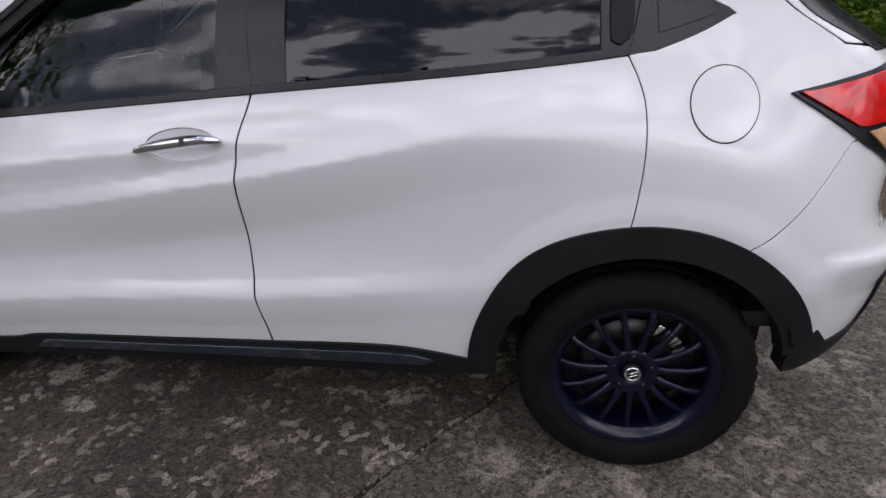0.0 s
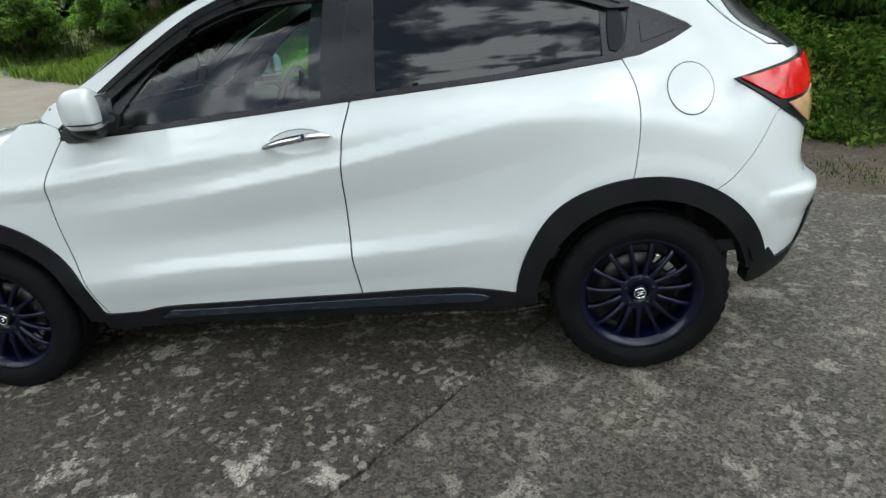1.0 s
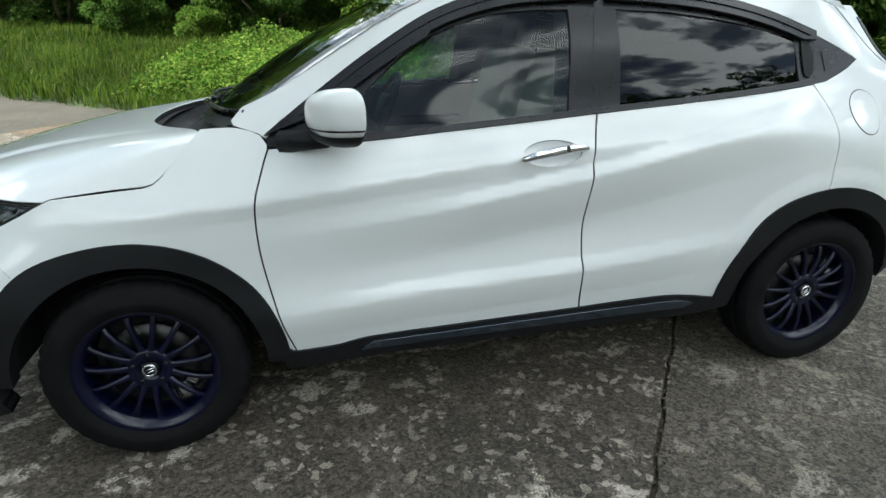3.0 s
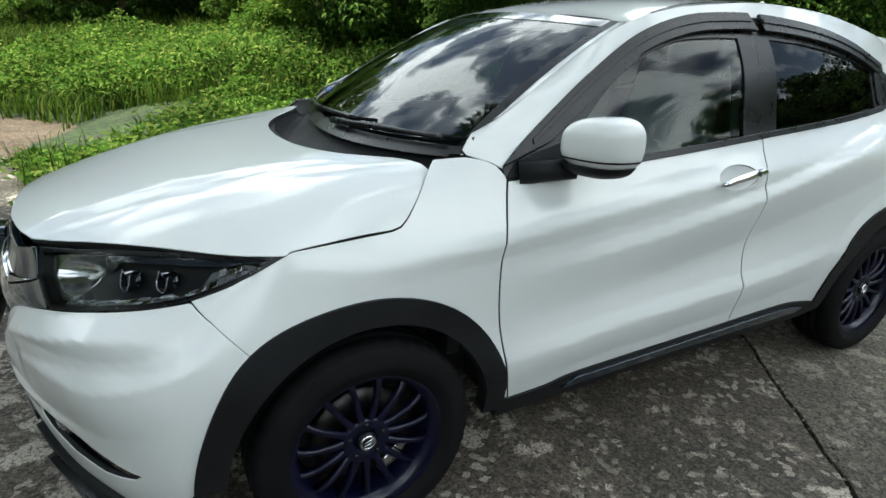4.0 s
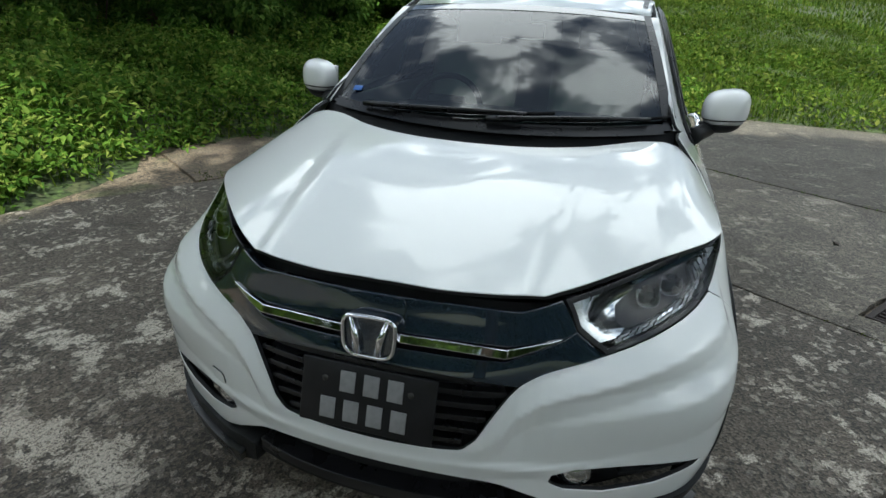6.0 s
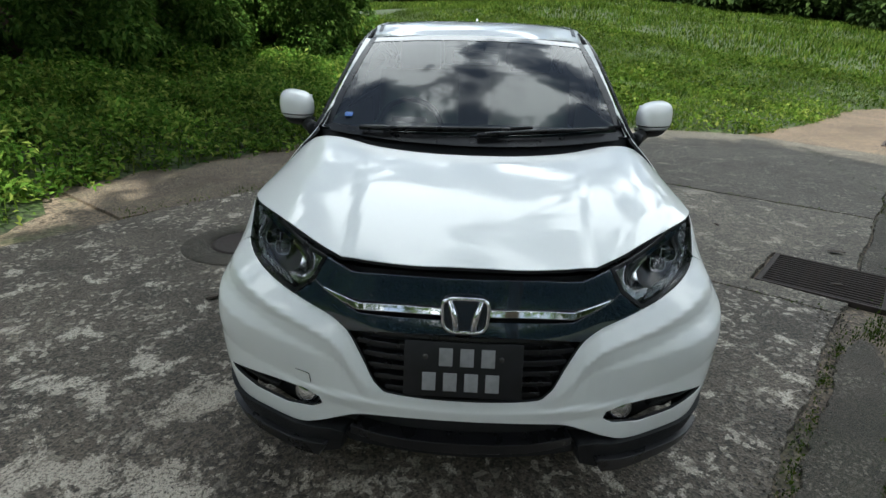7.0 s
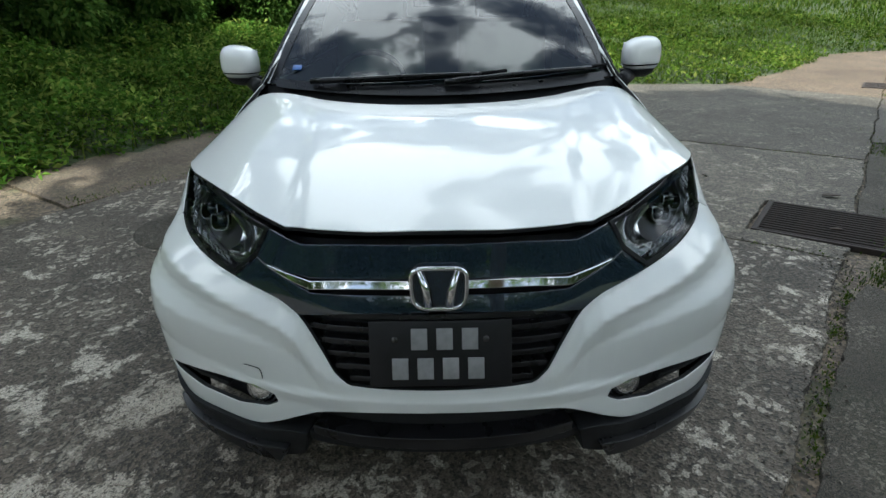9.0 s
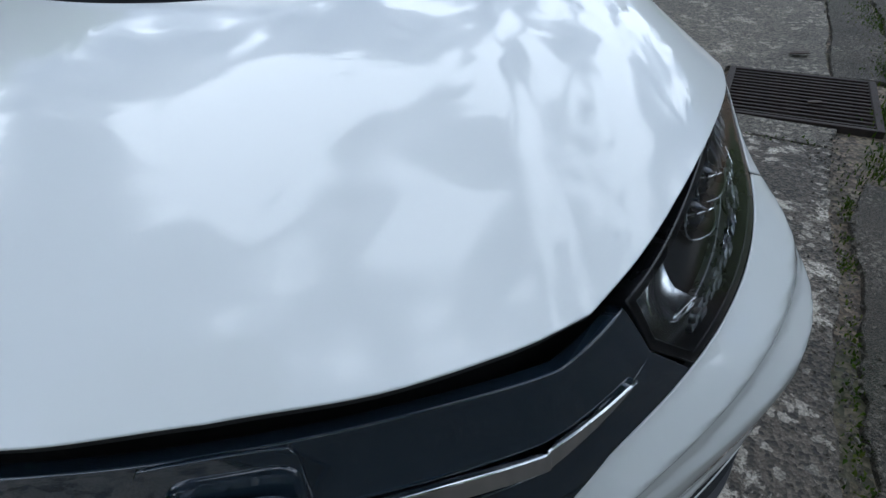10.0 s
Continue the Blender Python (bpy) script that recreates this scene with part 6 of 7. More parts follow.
c = revolve([(0.0, 0.004), (0.21, 0.004), (0.222, 0.009), (0.248, 0.009), (0.255, -0.02)], 40)
c.transform(Matrix.Translation((0.42, 1.66, 0)) @ Euler((radians(90), 0, 0)).to_matrix().to_4x4())
part("lid", c, RUST, mh)


# ---- greenery ----
def foliage(name, tones, through_=0.45, rough=0.65):
    """Leaf: each one a little different, light passes through it."""
    m = bpy.data.materials.new(name)
    m.use_nodes = True
    nt = m.node_tree
    N, L = nt.nodes.new, nt.links.new
    b = nt.nodes["Principled BSDF"]
    geo = N("ShaderNodeNewGeometry")
    r = N("ShaderNodeValToRGB")
    e = r.color_ramp.elements
    e[0].color, e[1].color = (*tones[0], 1), (*tones[-1], 1)
    for k, t in enumerate(tones[1:-1]):
        x = e.new((k + 1) / (len(tones) - 1))
        x.color = (*t, 1)
    L(geo.outputs["Random Per Island"], r.inputs[0])
    co = N("ShaderNodeTexCoord")
    no = N("ShaderNodeTexNoise")
    no.inputs["Scale"].default_value, no.inputs["Detail"].default_value = 0.9, 4
    L(co.outputs["Object"], no.inputs["Vector"])
    hs = N("ShaderNodeHueSaturation")
    mr = N("ShaderNodeMapRange")
    mr.inputs[1].default_value, mr.inputs[2].default_value, mr.inputs[3].default_value, mr.inputs[4].default_value = 0.35, 0.65, 0.7, 1.35
    L(no.outputs["Fac"], mr.inputs[0])
    L(mr.outputs[0], hs.inputs["Value"])
    L(r.outputs[0], hs.inputs["Color"])
    L(hs.outputs[0], b.inputs["Base Color"])
    b.inputs["Roughness"].default_value = rough
    b.inputs["Specular IOR Level"].default_value = 0.10
    tl = N("ShaderNodeBsdfTranslucent")
    L(hs.outputs[0], tl.inputs["Color"])
    mx = N("ShaderNodeMixShader")
    mx.inputs[0].default_value = through_
    L(b.outputs[0], mx.inputs[1])
    L(tl.outputs[0], mx.inputs[2])
    L(mx.outputs[0], nt.nodes["Material Output"].inputs[0])
    return m


WEED = foliage("broad_weed_leaf", [(0.036, 0.086, 0.011), (0.072, 0.150, 0.018), (0.125, 0.215, 0.030), (0.25, 0.30, 0.062)], 0.5)
# brighter yellow-green that puts sunlight into the edge leaves' colour
EDGE = foliage("field_edge_leaf", [(0.042, 0.080, 0.010), (0.072, 0.128, 0.015), (0.115, 0.175, 0.022), (0.19, 0.22, 0.045)], 0.5)
GRASS = foliage("grass_blade", [(0.022, 0.048, 0.005), (0.041, 0.079, 0.008), (0.069, 0.112, 0.012), (0.108, 0.128, 0.024)])
SHRUB = foliage("shrub_leaf", [(0.034, 0.078, 0.013), (0.057, 0.116, 0.019), (0.086, 0.158, 0.027), (0.125, 0.185, 0.038)])
WOODS = foliage("far_wood_leaf", [(0.020, 0.040, 0.010), (0.035, 0.060, 0.014), (0.05, 0.08, 0.02)], 0.3)
BARK = mat("grey_brown_bark", (0.10, 0.075, 0.05), 0.85, var=0.35, scale=9, bump=0.8, bump_scale=30)
rng = np.random.default_rng(7)


def fast_mesh(name, verts, tris, material):
    me = bpy.data.meshes.new(name)
    me.vertices.add(len(verts))
    me.vertices.foreach_set("co", verts.astype(np.float32).ravel())
    me.loops.add(tris.size)
    me.loops.foreach_set("vertex_index", tris.astype(np.int32).ravel())
    me.polygons.add(len(tris))
    me.polygons.foreach_set("loop_start", np.arange(0, tris.size, 3, dtype=np.int32))
    me.polygons.foreach_set("loop_total", np.full(len(tris), 3, dtype=np.int32))
    me.update(calc_edges=True)
    me.validate()
    me.materials.append(material)
    return new(name, me)


def leaves(places, out, size, aspect=0.5, droop=0.5):
    """Folded leaf blades at places, growing along out: verts and triangles."""
    n = len(places)
    d = out + rng.normal(0, 0.45, (n, 3))
    d[:, 2] -= droop * rng.random(n)
    d /= np.linalg.norm(d, axis=1)[:, None] + 1e-9
    up = rng.normal(0, 0.35, (n, 3)) + (0, 0, 1)
    side = np.cross(d, up)
    side /= np.linalg.norm(side, axis=1)[:, None] + 1e-9
    nrm = np.cross(side, d)
    s = (size * rng.uniform(0.6, 1.35, n))[:, None]
    w = s * aspect / 2
    v = np.stack([places, places + 0.45 * s * d + w * side + 0.12 * s * nrm, places + s * d - 0.15 * s * nrm, places + 0.45 * s * d - w * side + 0.12 * s * nrm], 1)
    t = np.array([[0, 1, 2], [0, 2, 3]])[None] + 4 * np.arange(n)[:, None, None]
    return v.reshape(-1, 3), t.reshape(-1, 3)


def blades(places, tall, wide, lean=0.45):
    n = len(places)
    a = rng.uniform(0, 2 * np.pi, n)
    side = np.stack([np.cos(a), np.sin(a), 0 * a], 1)
    bow = np.stack([-np.sin(a), np.cos(a), 0 * a], 1) * rng.uniform(0.15, 1.0, n)[:, None] * lean
    h = (tall * rng.uniform(0.55, 1.3, n))[:, None]
    w = (wide * rng.uniform(0.7, 1.3, n))[:, None]
    z = np.array((0, 0, 1.0))
    mid = places + 0.55 * h * z + 0.28 * h * bow
    tip = places + h * z * (1 - 0.25 * lean) + h * bow
    v = np.stack([places - w * side, places + w * side, mid - 0.75 * w * side, mid + 0.75 * w * side, tip], 1)
    t = np.array([[0, 1, 3], [0, 3, 2], [2, 3, 4]])[None] + 5 * np.arange(n)[:, None, None]
    return v.reshape(-1, 3), t.reshape(-1, 3)


def join(parts):
    vs, ts, k = [], [], 0
    for v, t in parts:
        vs.append(v)
        ts.append(t + k)
        k += len(v)
    return np.concatenate(vs), np.concatenate(ts)


def scatter(n, a0, a1, b0, b1, keep):
    """Random places of the lane's plan for which keep() holds."""
    a, b = rng.uniform(a0, a1, n), rng.uniform(b0, b1, n)
    x, y = A_DIR.x * a + B_DIR.x * b, A_DIR.y * a + B_DIR.y * b
    ok = keep(x, y, a, b)
    x, y = x[ok], y[ok]
    return np.stack([x, y, height(x, y) - 0.04], 1)


# leafy weeds along the lane's far edge
def weed_tall(p):
    d = verge(p[:, 0], p[:, 1])
    a, b = lane(p[:, 0], p[:, 1])
    low = np.where((b < -2.6) & (a < 5.2), 0.35, 1.0)
    return low * (0.10 + 0.38 * np.clip(d / 0.9, 0, 1) + 0.25 * np.clip((d - 0.8) / 2.5, 0, 1)) * (1 + 0.30 * wave(p[:, 0], p[:, 1], 2.2, 1.0))


on_track = lambda a, b: (a > 2.5) & (a < 5.3) & (b < -4.2) & (b > -9)
stems = scatter(9000, 1.0, 10.0, -9.0, 8.0, lambda x, y, a, b: (verge(x, y) > 0.05) & (verge(x, y) < 5.5) & ~on_track(a, b) & (b < 7.4) & (rng.random(len(x)) < np.clip(1.3 - verge(x, y) / 6, 0.3, 1)))
tall = weed_tall(stems)
per = 22
f = rng.random((len(stems), per)) ** 0.6
pl = stems[:, None] + np.stack([rng.normal(0, 0.085, f.shape), rng.normal(0, 0.085, f.shape), f * tall[:, None]], -1)
out = np.stack([rng.normal(0, 1, f.shape), rng.normal(0, 1, f.shape), 0.3 + 0 * f], -1)
v1 = leaves(pl.reshape(-1, 3), out.reshape(-1, 3) * 0.6, 0.085, 0.52)
tagged(fast_mesh("weeds", *v1, WEED), "dense leafy green weeds along the lane", "weeds", kind="stuff")
# grass: the bright patch, the field, tufts among the weeds
gp = scatter(70000, 0.9, 6.0, -6.6, -2.2, lambda x, y, a, b: (verge(x, y) > -0.05) & ~on_track(a, b) & (rng.random(len(x)) < np.clip(0.25 + 0.75 * (verge(x, y) > 0.15), 0, 1)))
gp2 = scatter(14000, 1.0, 12.0, -9.0, 8.0, lambda x, y, a, b: (verge(x, y) > 0.0) & ~on_track(a, b))
gp3 = scatter(260000, -3.0, 16.0, 6.0, 22.0, lambda x, y, a, b: (verge(x, y) > 0.0) & (rng.random(len(x)) < np.clip(9 / (b + 1), 0.2, 1)))
gp4 = scatter(90000, -6.0, 34.0, 20.0, 52.0, lambda x, y, a, b: verge(x, y) > 0.2)
gp5 = scatter(110000, 4.0, 26.0, -30.0, -6.0, lambda x, y, a, b: verge(x, y) > 0.1)
gp6 = scatter(24000, 5.0, 20.0, -7.0, 7.0, lambda x, y, a, b: verge(x, y) > 1.5)
tall3 = (0.09 + 0.16 * np.clip(verge(gp3[:, 0], gp3[:, 1]) / 4, 0, 1)) * (1 + 0.45 * wave(gp3[:, 0], gp3[:, 1], 1.3, 2.0))
tall4 = 0.28 * (1 + 0.4 * wave(gp4[:, 0], gp4[:, 1], 0.6, 2.0))
grass = join([blades(gp, 0.10, 0.004, 1.1), blades(gp2, 0.36, 0.006, 0.8), blades(gp3, 0.8 * tall3, 0.006, 1.6), blades(gp4, tall4, 0.020, 1.1), blades(gp5, 0.42, 0.012, 0.9), blades(gp6, 0.5, 0.010, 0.8)])
# broad-leaved ground cover over the field
fs = scatter(90000, -3.0, 14.0, 6.5, 20.0, lambda x, y, a, b: (verge(x, y) > 0.03) & (rng.random(len(x)) < np.clip(0.45 + 0.5 * wave(x, y, 0.9, 5.0), 0.12, 1) * np.clip(8 / (b - 1), 0.2, 1)))
fs[:, 2] += rng.uniform(0.03, 0.20, len(fs)) * np.clip(0.5 + verge(fs[:, 0], fs[:, 1]), 0, 1)
# leaves near the edge take EDGE's sunlit tone, the rest GRASS
edge_ = (verge(fs[:, 0], fs[:, 1]) < 2.2) & (lane(fs[:, 0], fs[:, 1])[1] < 15)
cover = leaves(fs[~edge_], rng.normal(0, 0.6, fs[~edge_].shape) + (0, 0, 0.3), 0.11, 0.6)
rim_ = leaves(fs[edge_], rng.normal(0, 0.6, fs[edge_].shape) + (0, 0, 0.3), 0.09, 0.6)
tagged(fast_mesh("edge_weeds", *rim_, EDGE), "yellow-green leafy weeds at the field's edge", "weeds", kind="stuff")
tagged(fast_mesh("field_weeds", *cover, GRASS), "low leafy weeds over the grass field", "weeds", kind="stuff")
tagged(fast_mesh("grass", *grass, GRASS), "rough green grass in sun and shade", "grass", kind="stuff")


# weeds in the joints
def joint_line(pts, n, spread, tall_):
    p = np.array(bend(pts, 0.05))
    i = rng.integers(0, len(p), n)
    clump = 0.5 + 0.5 * np.sin(i * 0.47 + 7 * tall_) * np.sin(i * 0.17 + 1.0) + 0.25 * np.sin(i * 1.9)
    ok = rng.random(n) < np.clip((clump - 0.32) * 1.5, 0.05, 0.9)
    q = p[i][ok] + rng.normal(0, spread, (ok.sum(), 2))
    return np.array([plan(a, b, -0.02) for a, b in q]), tall_


jl = [
    joint_line([(2.9, 3.72), (1, 3.72), (-1, 3.73), (K1, 3.74)], 1400, 0.025, 0.040),
    joint_line([(K2, -3.0), (K2, -1.2), (K2, 0.4), (K2 + 0.05, 0.8)], 2600, 0.027, 0.028),
    joint_line([(K2 - 0.02, 2.1), (K2 - 0.05, 2.8), (K2 + 0.1, 3.8), (-2.0, 5.0), (-1.4, 6.4), (-0.9, 7.8)], 8800, 0.075, 0.032),
    joint_line([(K1 - 0.035, -4.0), (K1 - 0.035, -1.6), (K1 - 0.03, 0.2), (K1 - 0.05, 0.6)], 3000, 0.018, 0.018),
    joint_line([(-2.34, 1.6), (-2.32, 1.25), (-2.25, 0.95), (-2.12, 0.72)], 4000, 0.062, 0.032),
    joint_line([(-2.42, 2.3), (-2.40, 1.9), (-2.34, 1.5)], 3200, 0.050, 0.036),
    joint_line([(-2.0, 1.06), (-1.6, 1.06), (-1.3, 1.05)], 1000, 0.025, 0.020),
    joint_line([(-2.3, 7.3), (-2.25, 8.2), (-2.2, 9.6)], 2400, 0.100, 0.048),
    joint_line([(3.0, -0.9), (2.95, 0.4), (2.9, 1.6)], 1000, 0.075, 0.048),
    joint_line([(2.95, 2.9), (3.2, 2.2), (3.6, 1.6)], 1800, 0.163, 0.056),
]
jv = join([blades(p, t, 0.0035, 0.9) for p, t in jl] + [leaves(p[::5] + (0, 0, 0.012), np.tile((0, 0, 0.6), (len(p[::5]), 1)), 0.018) for p, t in jl])
tagged(fast_mesh("joint_weeds", *jv, GRASS), "small weeds growing in the concrete joints", "weeds", kind="stuff")


# ---- shrubs and trees ----
def crown_points(n, radius, tall, lobes):
    """Leaf places gathered in uneven lobes, thicker towards the outside."""
    c = rng.normal(0, 1, (lobes, 3))
    c /= np.linalg.norm(c, axis=1)[:, None]
    c *= (rng.uniform(0.35, 1.0, lobes) ** 0.5)[:, None] * np.array((radius, radius, tall / 2))
    c[:, 2] += tall / 2
    c[:, 2] = np.abs(c[:, 2])
    k = rng.integers(0, lobes, n)
    r = radius * rng.uniform(0.22, 0.45, lobes)
    d = rng.normal(0, 1, (n, 3))
    d /= np.linalg.norm(d, axis=1)[:, None]
    p = c[k] + d * (r[k] * rng.uniform(0.45, 1.05, n) ** 0.5)[:, None] * np.array((1, 1, 0.7))
    return p, d, c


def shrub(name, radius, tall, n, size, material, trunk_h=0.0, label="", category="shrub", lobes=26):
    p, d, c = crown_points(n, radius, tall, lobes)
    p[:, 2] = np.maximum(p[:, 2], 0.05) + trunk_h
    v, t = leaves(p, d * 0.8, size, 0.5, 0.7)
    crown = fast_mesh("crown", v, t, material)
    root = tagged(new(name), label, category)
    crown.parent = root
    wood = bmesh.new()
    base = max(0.02, 0.03 * (tall + trunk_h))
    for k in range(min(lobes, 14)):
        q = c[k] + (0, 0, trunk_h)
        fork = np.array((q[0] * 0.15, q[1] * 0.15, trunk_h + 0.25 * (q[2] - trunk_h)))
        if trunk_h:
            pts = [(0, 0, -0.3), (0.02, 0.03, trunk_h * 0.5), tuple(fork), tuple(0.5 * (fork + q) + (0, 0, 0.1)), tuple(q)]
            rad = [base, base * 0.8, base * 0.55, base * 0.3, base * 0.08]
        else:
            pts = [(q[0] * 0.1, q[1] * 0.1, -0.1), tuple(0.55 * q + (0, 0, 0.05)), tuple(q)]
            rad = [base * 0.4, base * 0.25, base * 0.06]
        tb = tube(pts, rad, 7)
        me = bpy.data.meshes.new("tmp")
        tb.to_mesh(me)
        tb.free()
        wood.from_mesh(me)
        bpy.data.meshes.remove(me)
    part("trunk", wood, BARK, root)
    return root


protos = [
    shrub("shrub", 1.1, 1.9, 15000, 0.095, SHRUB, label="bushy dark green shrub on the bank"),
    shrub("shrub", 1.4, 2.9, 20000, 0.105, SHRUB, label="tall dense green shrub on the bank"),
    shrub("shrub", 0.8, 1.3, 9000, 0.085, WEED, label="low bright green shrub on the bank"),
]
for p in protos:
    p["group"] = "shrubs on the bank"
spots = []
for k in range(40):
    b = rng.uniform(-26, 7.5)
    a = float(np.interp(b, EDGE_B, EDGE_A)) + (rng.uniform(2.6, 10.0) if b > -0.5 else rng.uniform(6.5, 15.0))
    if -6.5 < b < -2.0:
        a = max(a, 9.5)
    if b > 4:
        a = max(a, 8.0 + (b - 4) * 0.8)
    spots.append((a, b, int(rng.integers(0, 3)), rng.uniform(0.8, 1.35)))
thick_rng = np.random.default_rng(23)
for gx_ in np.arange(4.9, 15.0, 1.5):
    for gy_ in np.arange(4.6, 13.5, 1.5):
        x, y = gx_ + thick_rng.uniform(-0.5, 0.5), gy_ + thick_rng.uniform(-0.5, 0.5)
        if y > max(6.6 - 0.35 * max(0.0, x - 3.0), 0.218 * (x + 4.3) + 1.0) and verge(x, y) > 1.6:
            a, b = lane(x, y)
            spots.append((a, b, int(thick_rng.integers(0, 2)), thick_rng.uniform(0.75, 1.15)))
used = set()
for a, b, k, s in spots:
    x, y, _ = plan(a, b)
    m = pose(x, y, float(height(np.array(x), np.array(y))) - 0.05, 0, 0, float(rng.uniform(0, 360))) @ Matrix.Scale(s, 4)
    if k not in used:
        used.add(k)
        protos[k].matrix_basis = m
    else:
        ob = copy_thing(protos[k], pose(0, 0, 0))
        ob.matrix_basis = m

# tall trees beyond the bank; tree_b's brighter leaf colour paints it sunlit
tree_a = shrub("tree", 3.6, 5.0, 15000, 0.30, SHRUB, trunk_h=5.0, label="tall broad-leaved tree on the bank", category="tree", lobes=34)
tree_b = shrub("tree", 3.8, 6.5, 15000, 0.30, WEED, trunk_h=2.5, label="yellow-green tree on the bank, coloured as if sunlit", category="tree", lobes=34)
for proto, rows_ in ((tree_a, ((12.5, 15.0, 1.1, 80), (17.0, 17.0, 1.2, 310), (21.0, 13.0, 1.1, 75))), (tree_b, ((-7.0, 24.0, 1.1, 20), (0.5, 21.0, 0.9, 130), (-18.0, 26.0, 1.2, 40), (-13.0, 23.0, 0.9, 200)))):
    proto["group"] = "trees on the bank"
    for k, (x, y, s, r) in enumerate(rows_):
        m = pose(x, y, float(height(np.array(x), np.array(y))) - 0.1, 0, 0, r) @ Matrix.Scale(s, 4)
        (proto if k == 0 else copy_thing(proto, pose(0, 0, 0))).matrix_basis = m
# low spreading trees added over the thicket behind the car to shade it
tree_c = shrub("tree", 3.3, 2.4, 22000, 0.19, SHRUB, trunk_h=3.2, label="low spreading tree added over the thicket to shade it", category="tree", lobes=40)
tree_c["group"] = "trees on the bank"
for k, (x, y, s, r) in enumerate(((6.6, 9.4, 1.0, 15), (5.2, 6.9, 0.8, 300), (9.6, 6.0, 0.85, 20), (8.4, 8.8, 1.05, 140), (11.0, 13.0, 1.1, 60), (12.8, 9.6, 1.0, 190))):
    m = pose(x, y, float(height(np.array(x), np.array(y))) - 0.1, 0, 0, r) @ Matrix.Scale(s, 4)
    (tree_c if k == 0 else copy_thing(tree_c, pose(0, 0, 0))).matrix_basis = m
# an unseen wide-crowned tree added ahead of the car, so that its shade lies over it
big = tagged(new("tree"), "unseen wide-crowned tree added ahead of the car to shade it", "tree")
n_leaf = 30000
u_, v_ = rng.uniform(-1, 1, n_leaf), rng.uniform(-1, 1, n_leaf)
ok = np.abs(u_) ** 4 + np.abs(v_) ** 4 < 1 + 0.25 * np.sin(9 * u_) * np.sin(7 * v_)
u_, v_ = u_[ok], v_[ok]
pl = np.stack([-9.6 + 6.4 * u_, -2.3 + 4.7 * v_, 11.6 + 1.6 * (1 - u_**2) * (1 - v_**2) + rng.uniform(-0.8, 0.8, len(u_)) + 0.4 * wave(5 * u_, 5 * v_, 1.0)], 1)
# extra unseen lobe, set to shade the weeds across the lane
u3, v3 = u_[::5], v_[::5]
lobe = np.stack([-3.7 + 3.4 * u3, 4.7 + 3.2 * v3, 12.0 + 1.0 * (1 - u3**2) * (1 - v3**2) + rng.uniform(-0.6, 0.6, len(u3))], 1)
# unseen low leaves that block the low sky in front of the bumper
n_low = 7000
skirt_ = np.stack([rng.uniform(-18.5, -11.0, n_low), rng.uniform(-10.0, 6.0, n_low), rng.uniform(2.6, 11.5, n_low)], 1)
skirt_ = skirt_[((skirt_[:, 0] + 15) / 4) ** 2 + ((skirt_[:, 1] + 2) / 8.5) ** 2 + ((skirt_[:, 2] - 8) / 5.5) ** 2 < 1 + 0.3 * wave(skirt_[:, 1], skirt_[:, 2], 1.1)]
pl = np.concatenate([pl, lobe, skirt_])
cr = fast_mesh("crown", *leaves(pl, rng.normal(0, 1, pl.shape), 0.42, 0.5, 0.4), SHRUB)
cr.parent = big
wood = bmesh.new()
for k in range(12):
    a = 2 * math.pi * k / 12
    e = (-9.6 + 5.4 * math.cos(a), -1.9 + 4.2 * math.sin(a), 11.6)
    tb = tube([(-10.4, -2.6, -0.3), (-10.3, -2.5, 3.0), (-10.1 + 0.5 * math.cos(a), -2.4 + 0.4 * math.sin(a), 5.6), (-9.9 + 2.6 * math.cos(a), -2.1 + 2.1 * math.sin(a), 9.6), e], [0.42, 0.34, 0.22, 0.12, 0.03], 8)
    me = bpy.data.meshes.new("tmp")
    tb.to_mesh(me)
    tb.free()
    wood.from_mesh(me)
    bpy.data.meshes.remove(me)
part("trunk", wood, BARK, big)

# far woods all round
parts_ = []
for k in range(300):
    az = 2 * math.pi * k / 300 + rng.uniform(-0.01, 0.01)
    r = rng.uniform(50, 58) if k % 2 else rng.uniform(60, 78)
    x, y = r * math.cos(az), r * math.sin(az)
    a, b = lane(x, y)
    # mostly unseen side: ring drawn nearer to block low sky off the car
    far = a < -6
    if far:
        r = r * 0.9
        x, y = r * math.cos(az), r * math.sin(az)
    seen = -55 < (math.degrees(az) + 180) % 360 - 180 < 150
    z = float(height(np.array(x), np.array(y)))
    p, d, _ = crown_points(1500 if seen else 350, rng.uniform(3.5, 5.0), rng.uniform(10, 15) if far else rng.uniform(10, 17), 14)
    parts_.append(leaves(p + (x, y, z), d, 0.60 if seen else 1.4, 0.65, 0.6))
    p, d, _ = crown_points(1100 if seen else 200, 4.5, 3.5, 12)
    parts_.append(leaves(p + (x, y, z), d, 0.50 if seen else 1.3, 0.7, 0.6))
for k in range(46):
    az, r = radians(-12 - 36 * k / 45), rng.uniform(45, 52)
    x, y = -4 + r * math.cos(az), r * math.sin(az)
    for n_, rad, th in ((1500, 2.6, rng.uniform(5, 8)), (1100, 2.6, 2.6)):
        p, d, _ = crown_points(n_, rad, th, 12)
        p += (x, y, float(height(np.array(x), np.array(y))) - 0.2)
        parts_.append(leaves(p, d, 0.38, 0.65, 0.6))
tagged(fast_mesh("far_woods", *join(parts_), WOODS), "dark far woods beyond the field", "woods", kind="stuff")

# ---- sign by the road ----
sx, sy = 23.93, -18.28
sz = float(height(np.array(sx), np.array(sy))) - 0.05
sign = tagged(new("road_sign"), "white direction sign on a bent post in the grass", "sign")
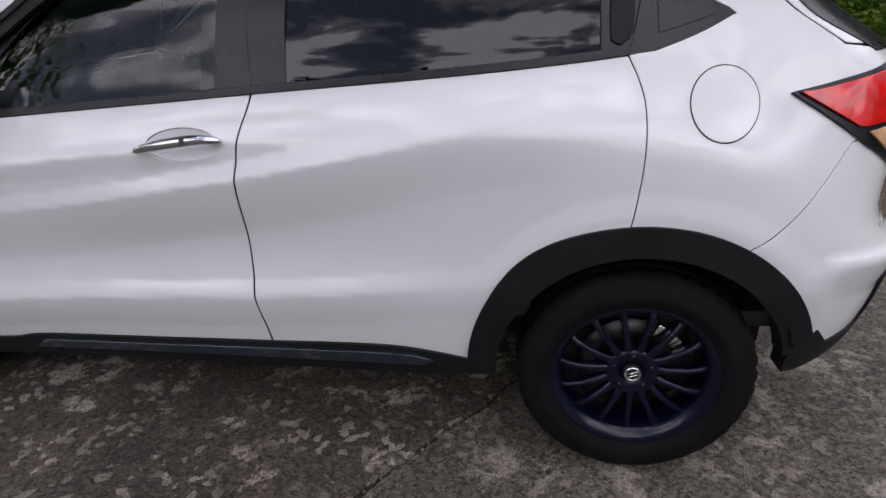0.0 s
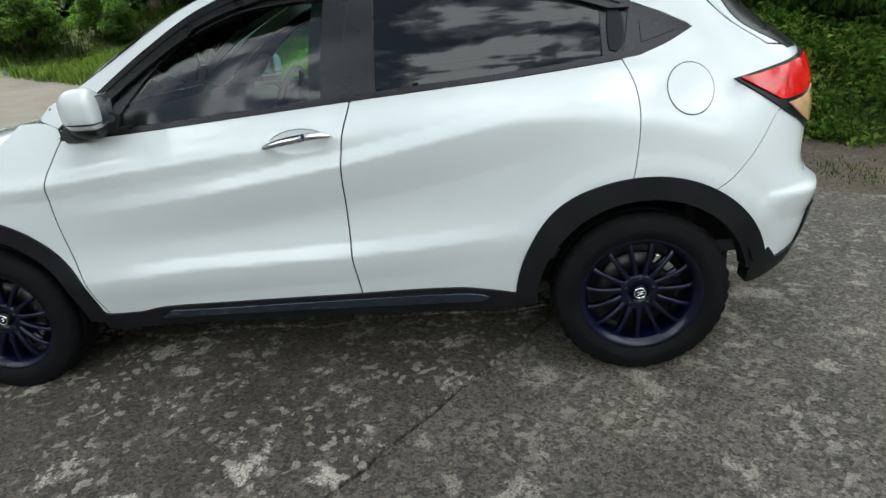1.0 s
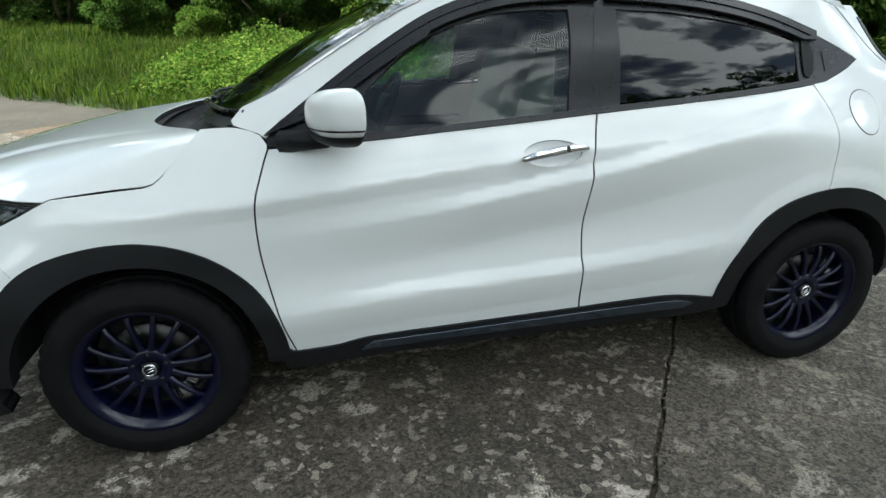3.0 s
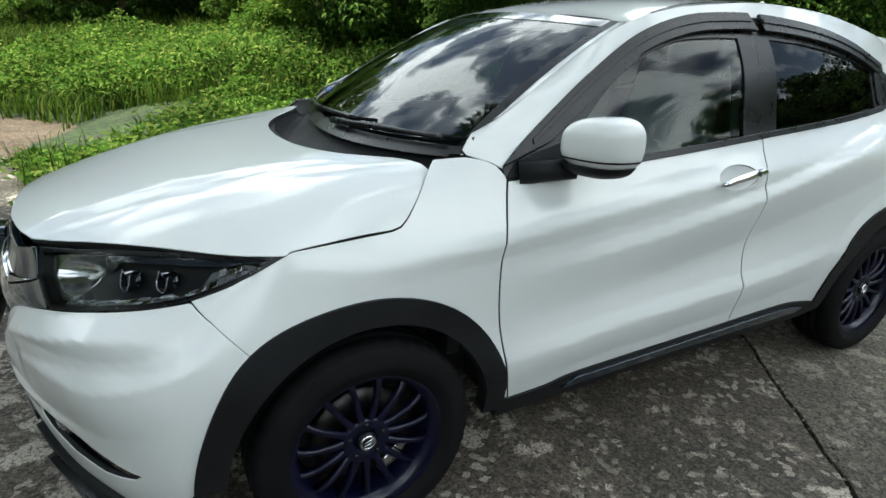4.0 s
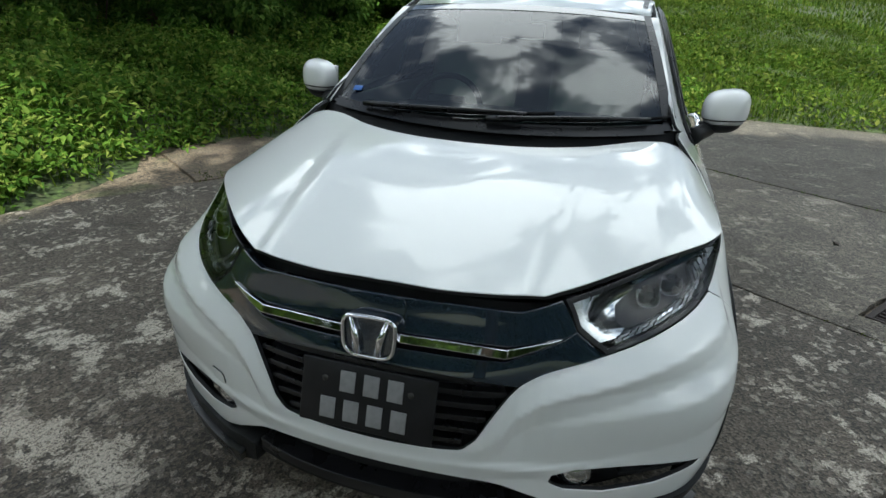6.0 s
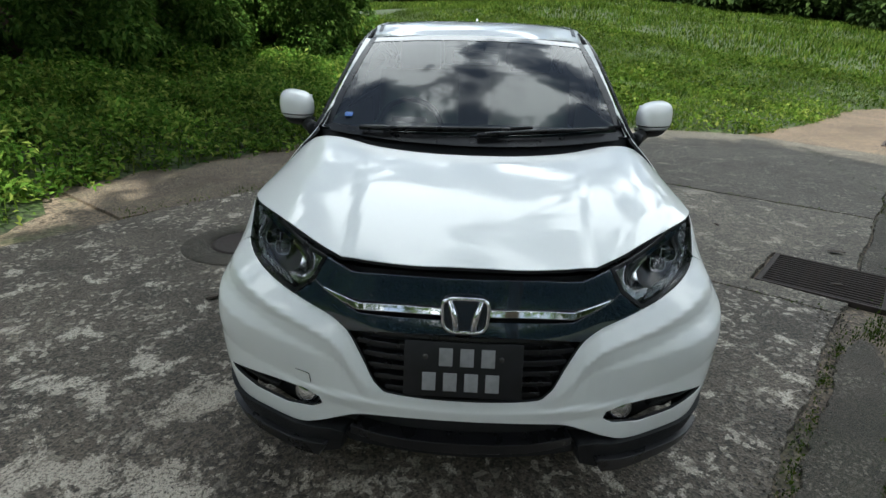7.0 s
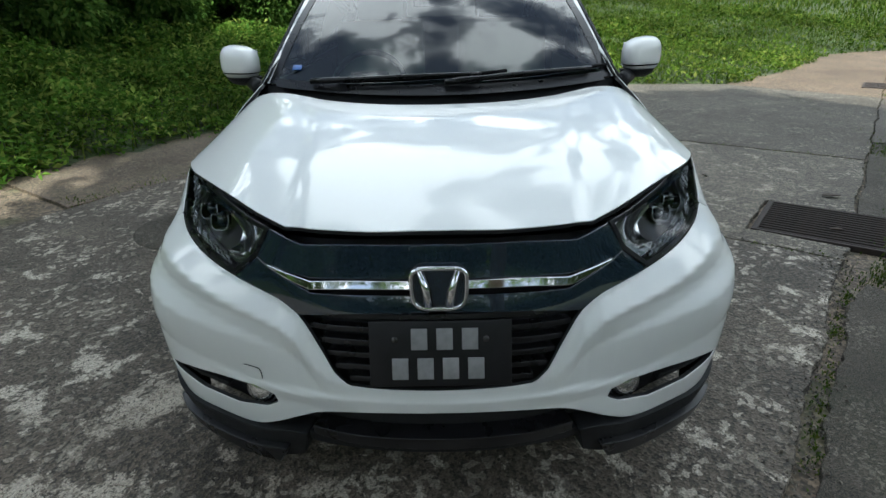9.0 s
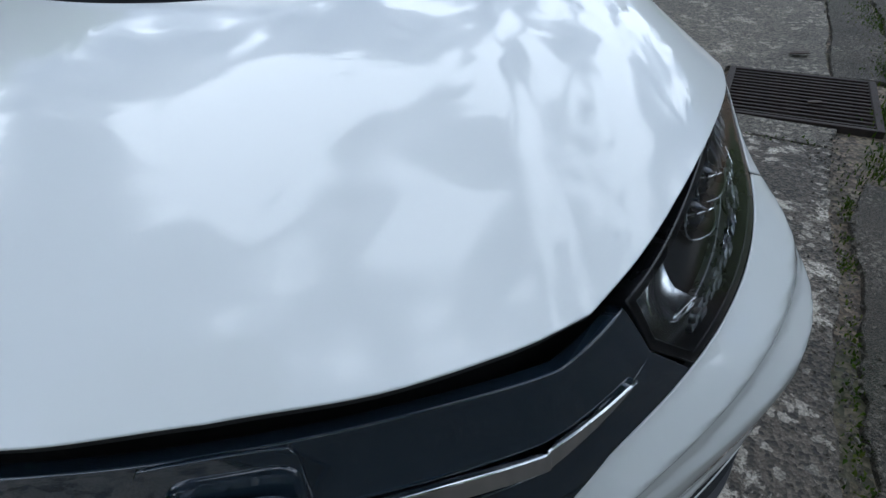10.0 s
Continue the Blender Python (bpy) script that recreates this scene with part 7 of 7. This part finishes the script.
side_ = Vector((-0.55, -0.83, 0)).normalized()
P0 = Vector((sx, sy, sz))
K_ = 0.739
post = tube([P0 - Vector((0, 0, 0.3))] + [P0 + K_ * (Vector((0, 0, z_)) + o_ * side_) for z_, o_ in ((1.78, 0.06), (1.98, 0.10), (2.07, 0.26), (2.14, 2.45))], 0.04, 10)
part("post", post, SIGN_WHITE, sign)
bd = bmesh.new()
tm = Matrix.Translation(P0 + K_ * (Vector((0, 0, 1.66)) + 1.32 * side_)) @ Matrix(((side_.x, -side_.y, 0, 0), (side_.y, side_.x, 0, 0), (0, 0, 1, 0), (0, 0, 0, 1)))
box(bd, (2.05 * K_, 0.04, 0.86 * K_), bevel=0.008, m=tm)
board = part("board", bd, SIGN_WHITE, sign, smooth=False)
INK = mat("grey_lettering", (0.12, 0.12, 0.12), 0.6, var=0.1, scale=20)
for zz, x0, w in ((0.06, -0.45, 0.80), (-0.12, -0.30, 1.15), (0.02, 0.80, 0.12)):
    for s in (-1, 1):
        t_ = bmesh.new()
        box(t_, (w * K_, 0.004, K_ * (0.06 if w > 0.2 else 0.26)), m=tm @ Matrix.Translation((x0 * K_, s * 0.0225, zz * K_)))
        part("text_bar", t_, INK, board, smooth=False)

small = tagged(new("small_sign"), "small white notice board by the far road", "sign")
Q0 = Vector((45.5, -36.3, 0))
Q0.z = float(height(np.array(Q0.x), np.array(Q0.y))) - 0.05
part("post", tube([Q0 - Vector((0, 0, 0.3)), Q0 + Vector((0, 0, 1.2))], 0.04, 8), SIGN_WHITE, small)
nb = bmesh.new()
box(nb, (0.75, 0.04, 1.0), bevel=0.01, m=Matrix.Translation(Q0 + Vector((0, 0, 1.5))) @ Matrix(((side_.x, -side_.y, 0, 0), (side_.y, side_.x, 0, 0), (0, 0, 1, 0), (0, 0, 0, 1))))
part("board", nb, SIGN_WHITE, small, smooth=False)

# ---- a second drain in the sunlit slab, and litter ----
far_drain = copy_thing(grate, Matrix.Translation(plan(-0.235, 7.78, 0.014)))
far_drain["label"] = "rusted broken drain grate in the sunlit slab"

LITTER = mat("dry_brown_leaf", (0.035, 0.022, 0.014), 0.8, var=0.4, scale=60)
for k, (x, y, r, s) in enumerate(((0.77, -2.88, 78, 0.065), (0.10, -2.50, 80, 0.04), (-0.55, 1.5, 130, 0.045), (-2.9, 1.2, 40, 0.04), (1.4, -2.2, 10, 0.035))):
    bm = bmesh.new()
    ring = [(math.cos(a) * s * (1.0 if abs(math.cos(a)) > 0.3 else 0.8), math.sin(a) * s * 0.45) for a in np.linspace(0, 2 * math.pi, 13)[:-1]]
    top_ = [bm.verts.new((u, v, 0.006 + 0.5 * abs(v) + 0.10 * u * u / s)) for u, v in ring]
    low_ = [bm.verts.new((u, v, 0.003 + 0.5 * abs(v) + 0.10 * u * u / s)) for u, v in ring]
    bm.faces.new(top_)
    bm.faces.new(low_[::-1])
    for i in range(12):
        bm.faces.new((top_[i], low_[i], low_[(i + 1) % 12], top_[(i + 1) % 12]))
    bm.transform(pose(x, y, 0.0, 0, 0, r))
    tagged(part("dead_leaf", bm, LITTER), "curled dry brown leaf on the concrete", "leaf", "dead leaves")
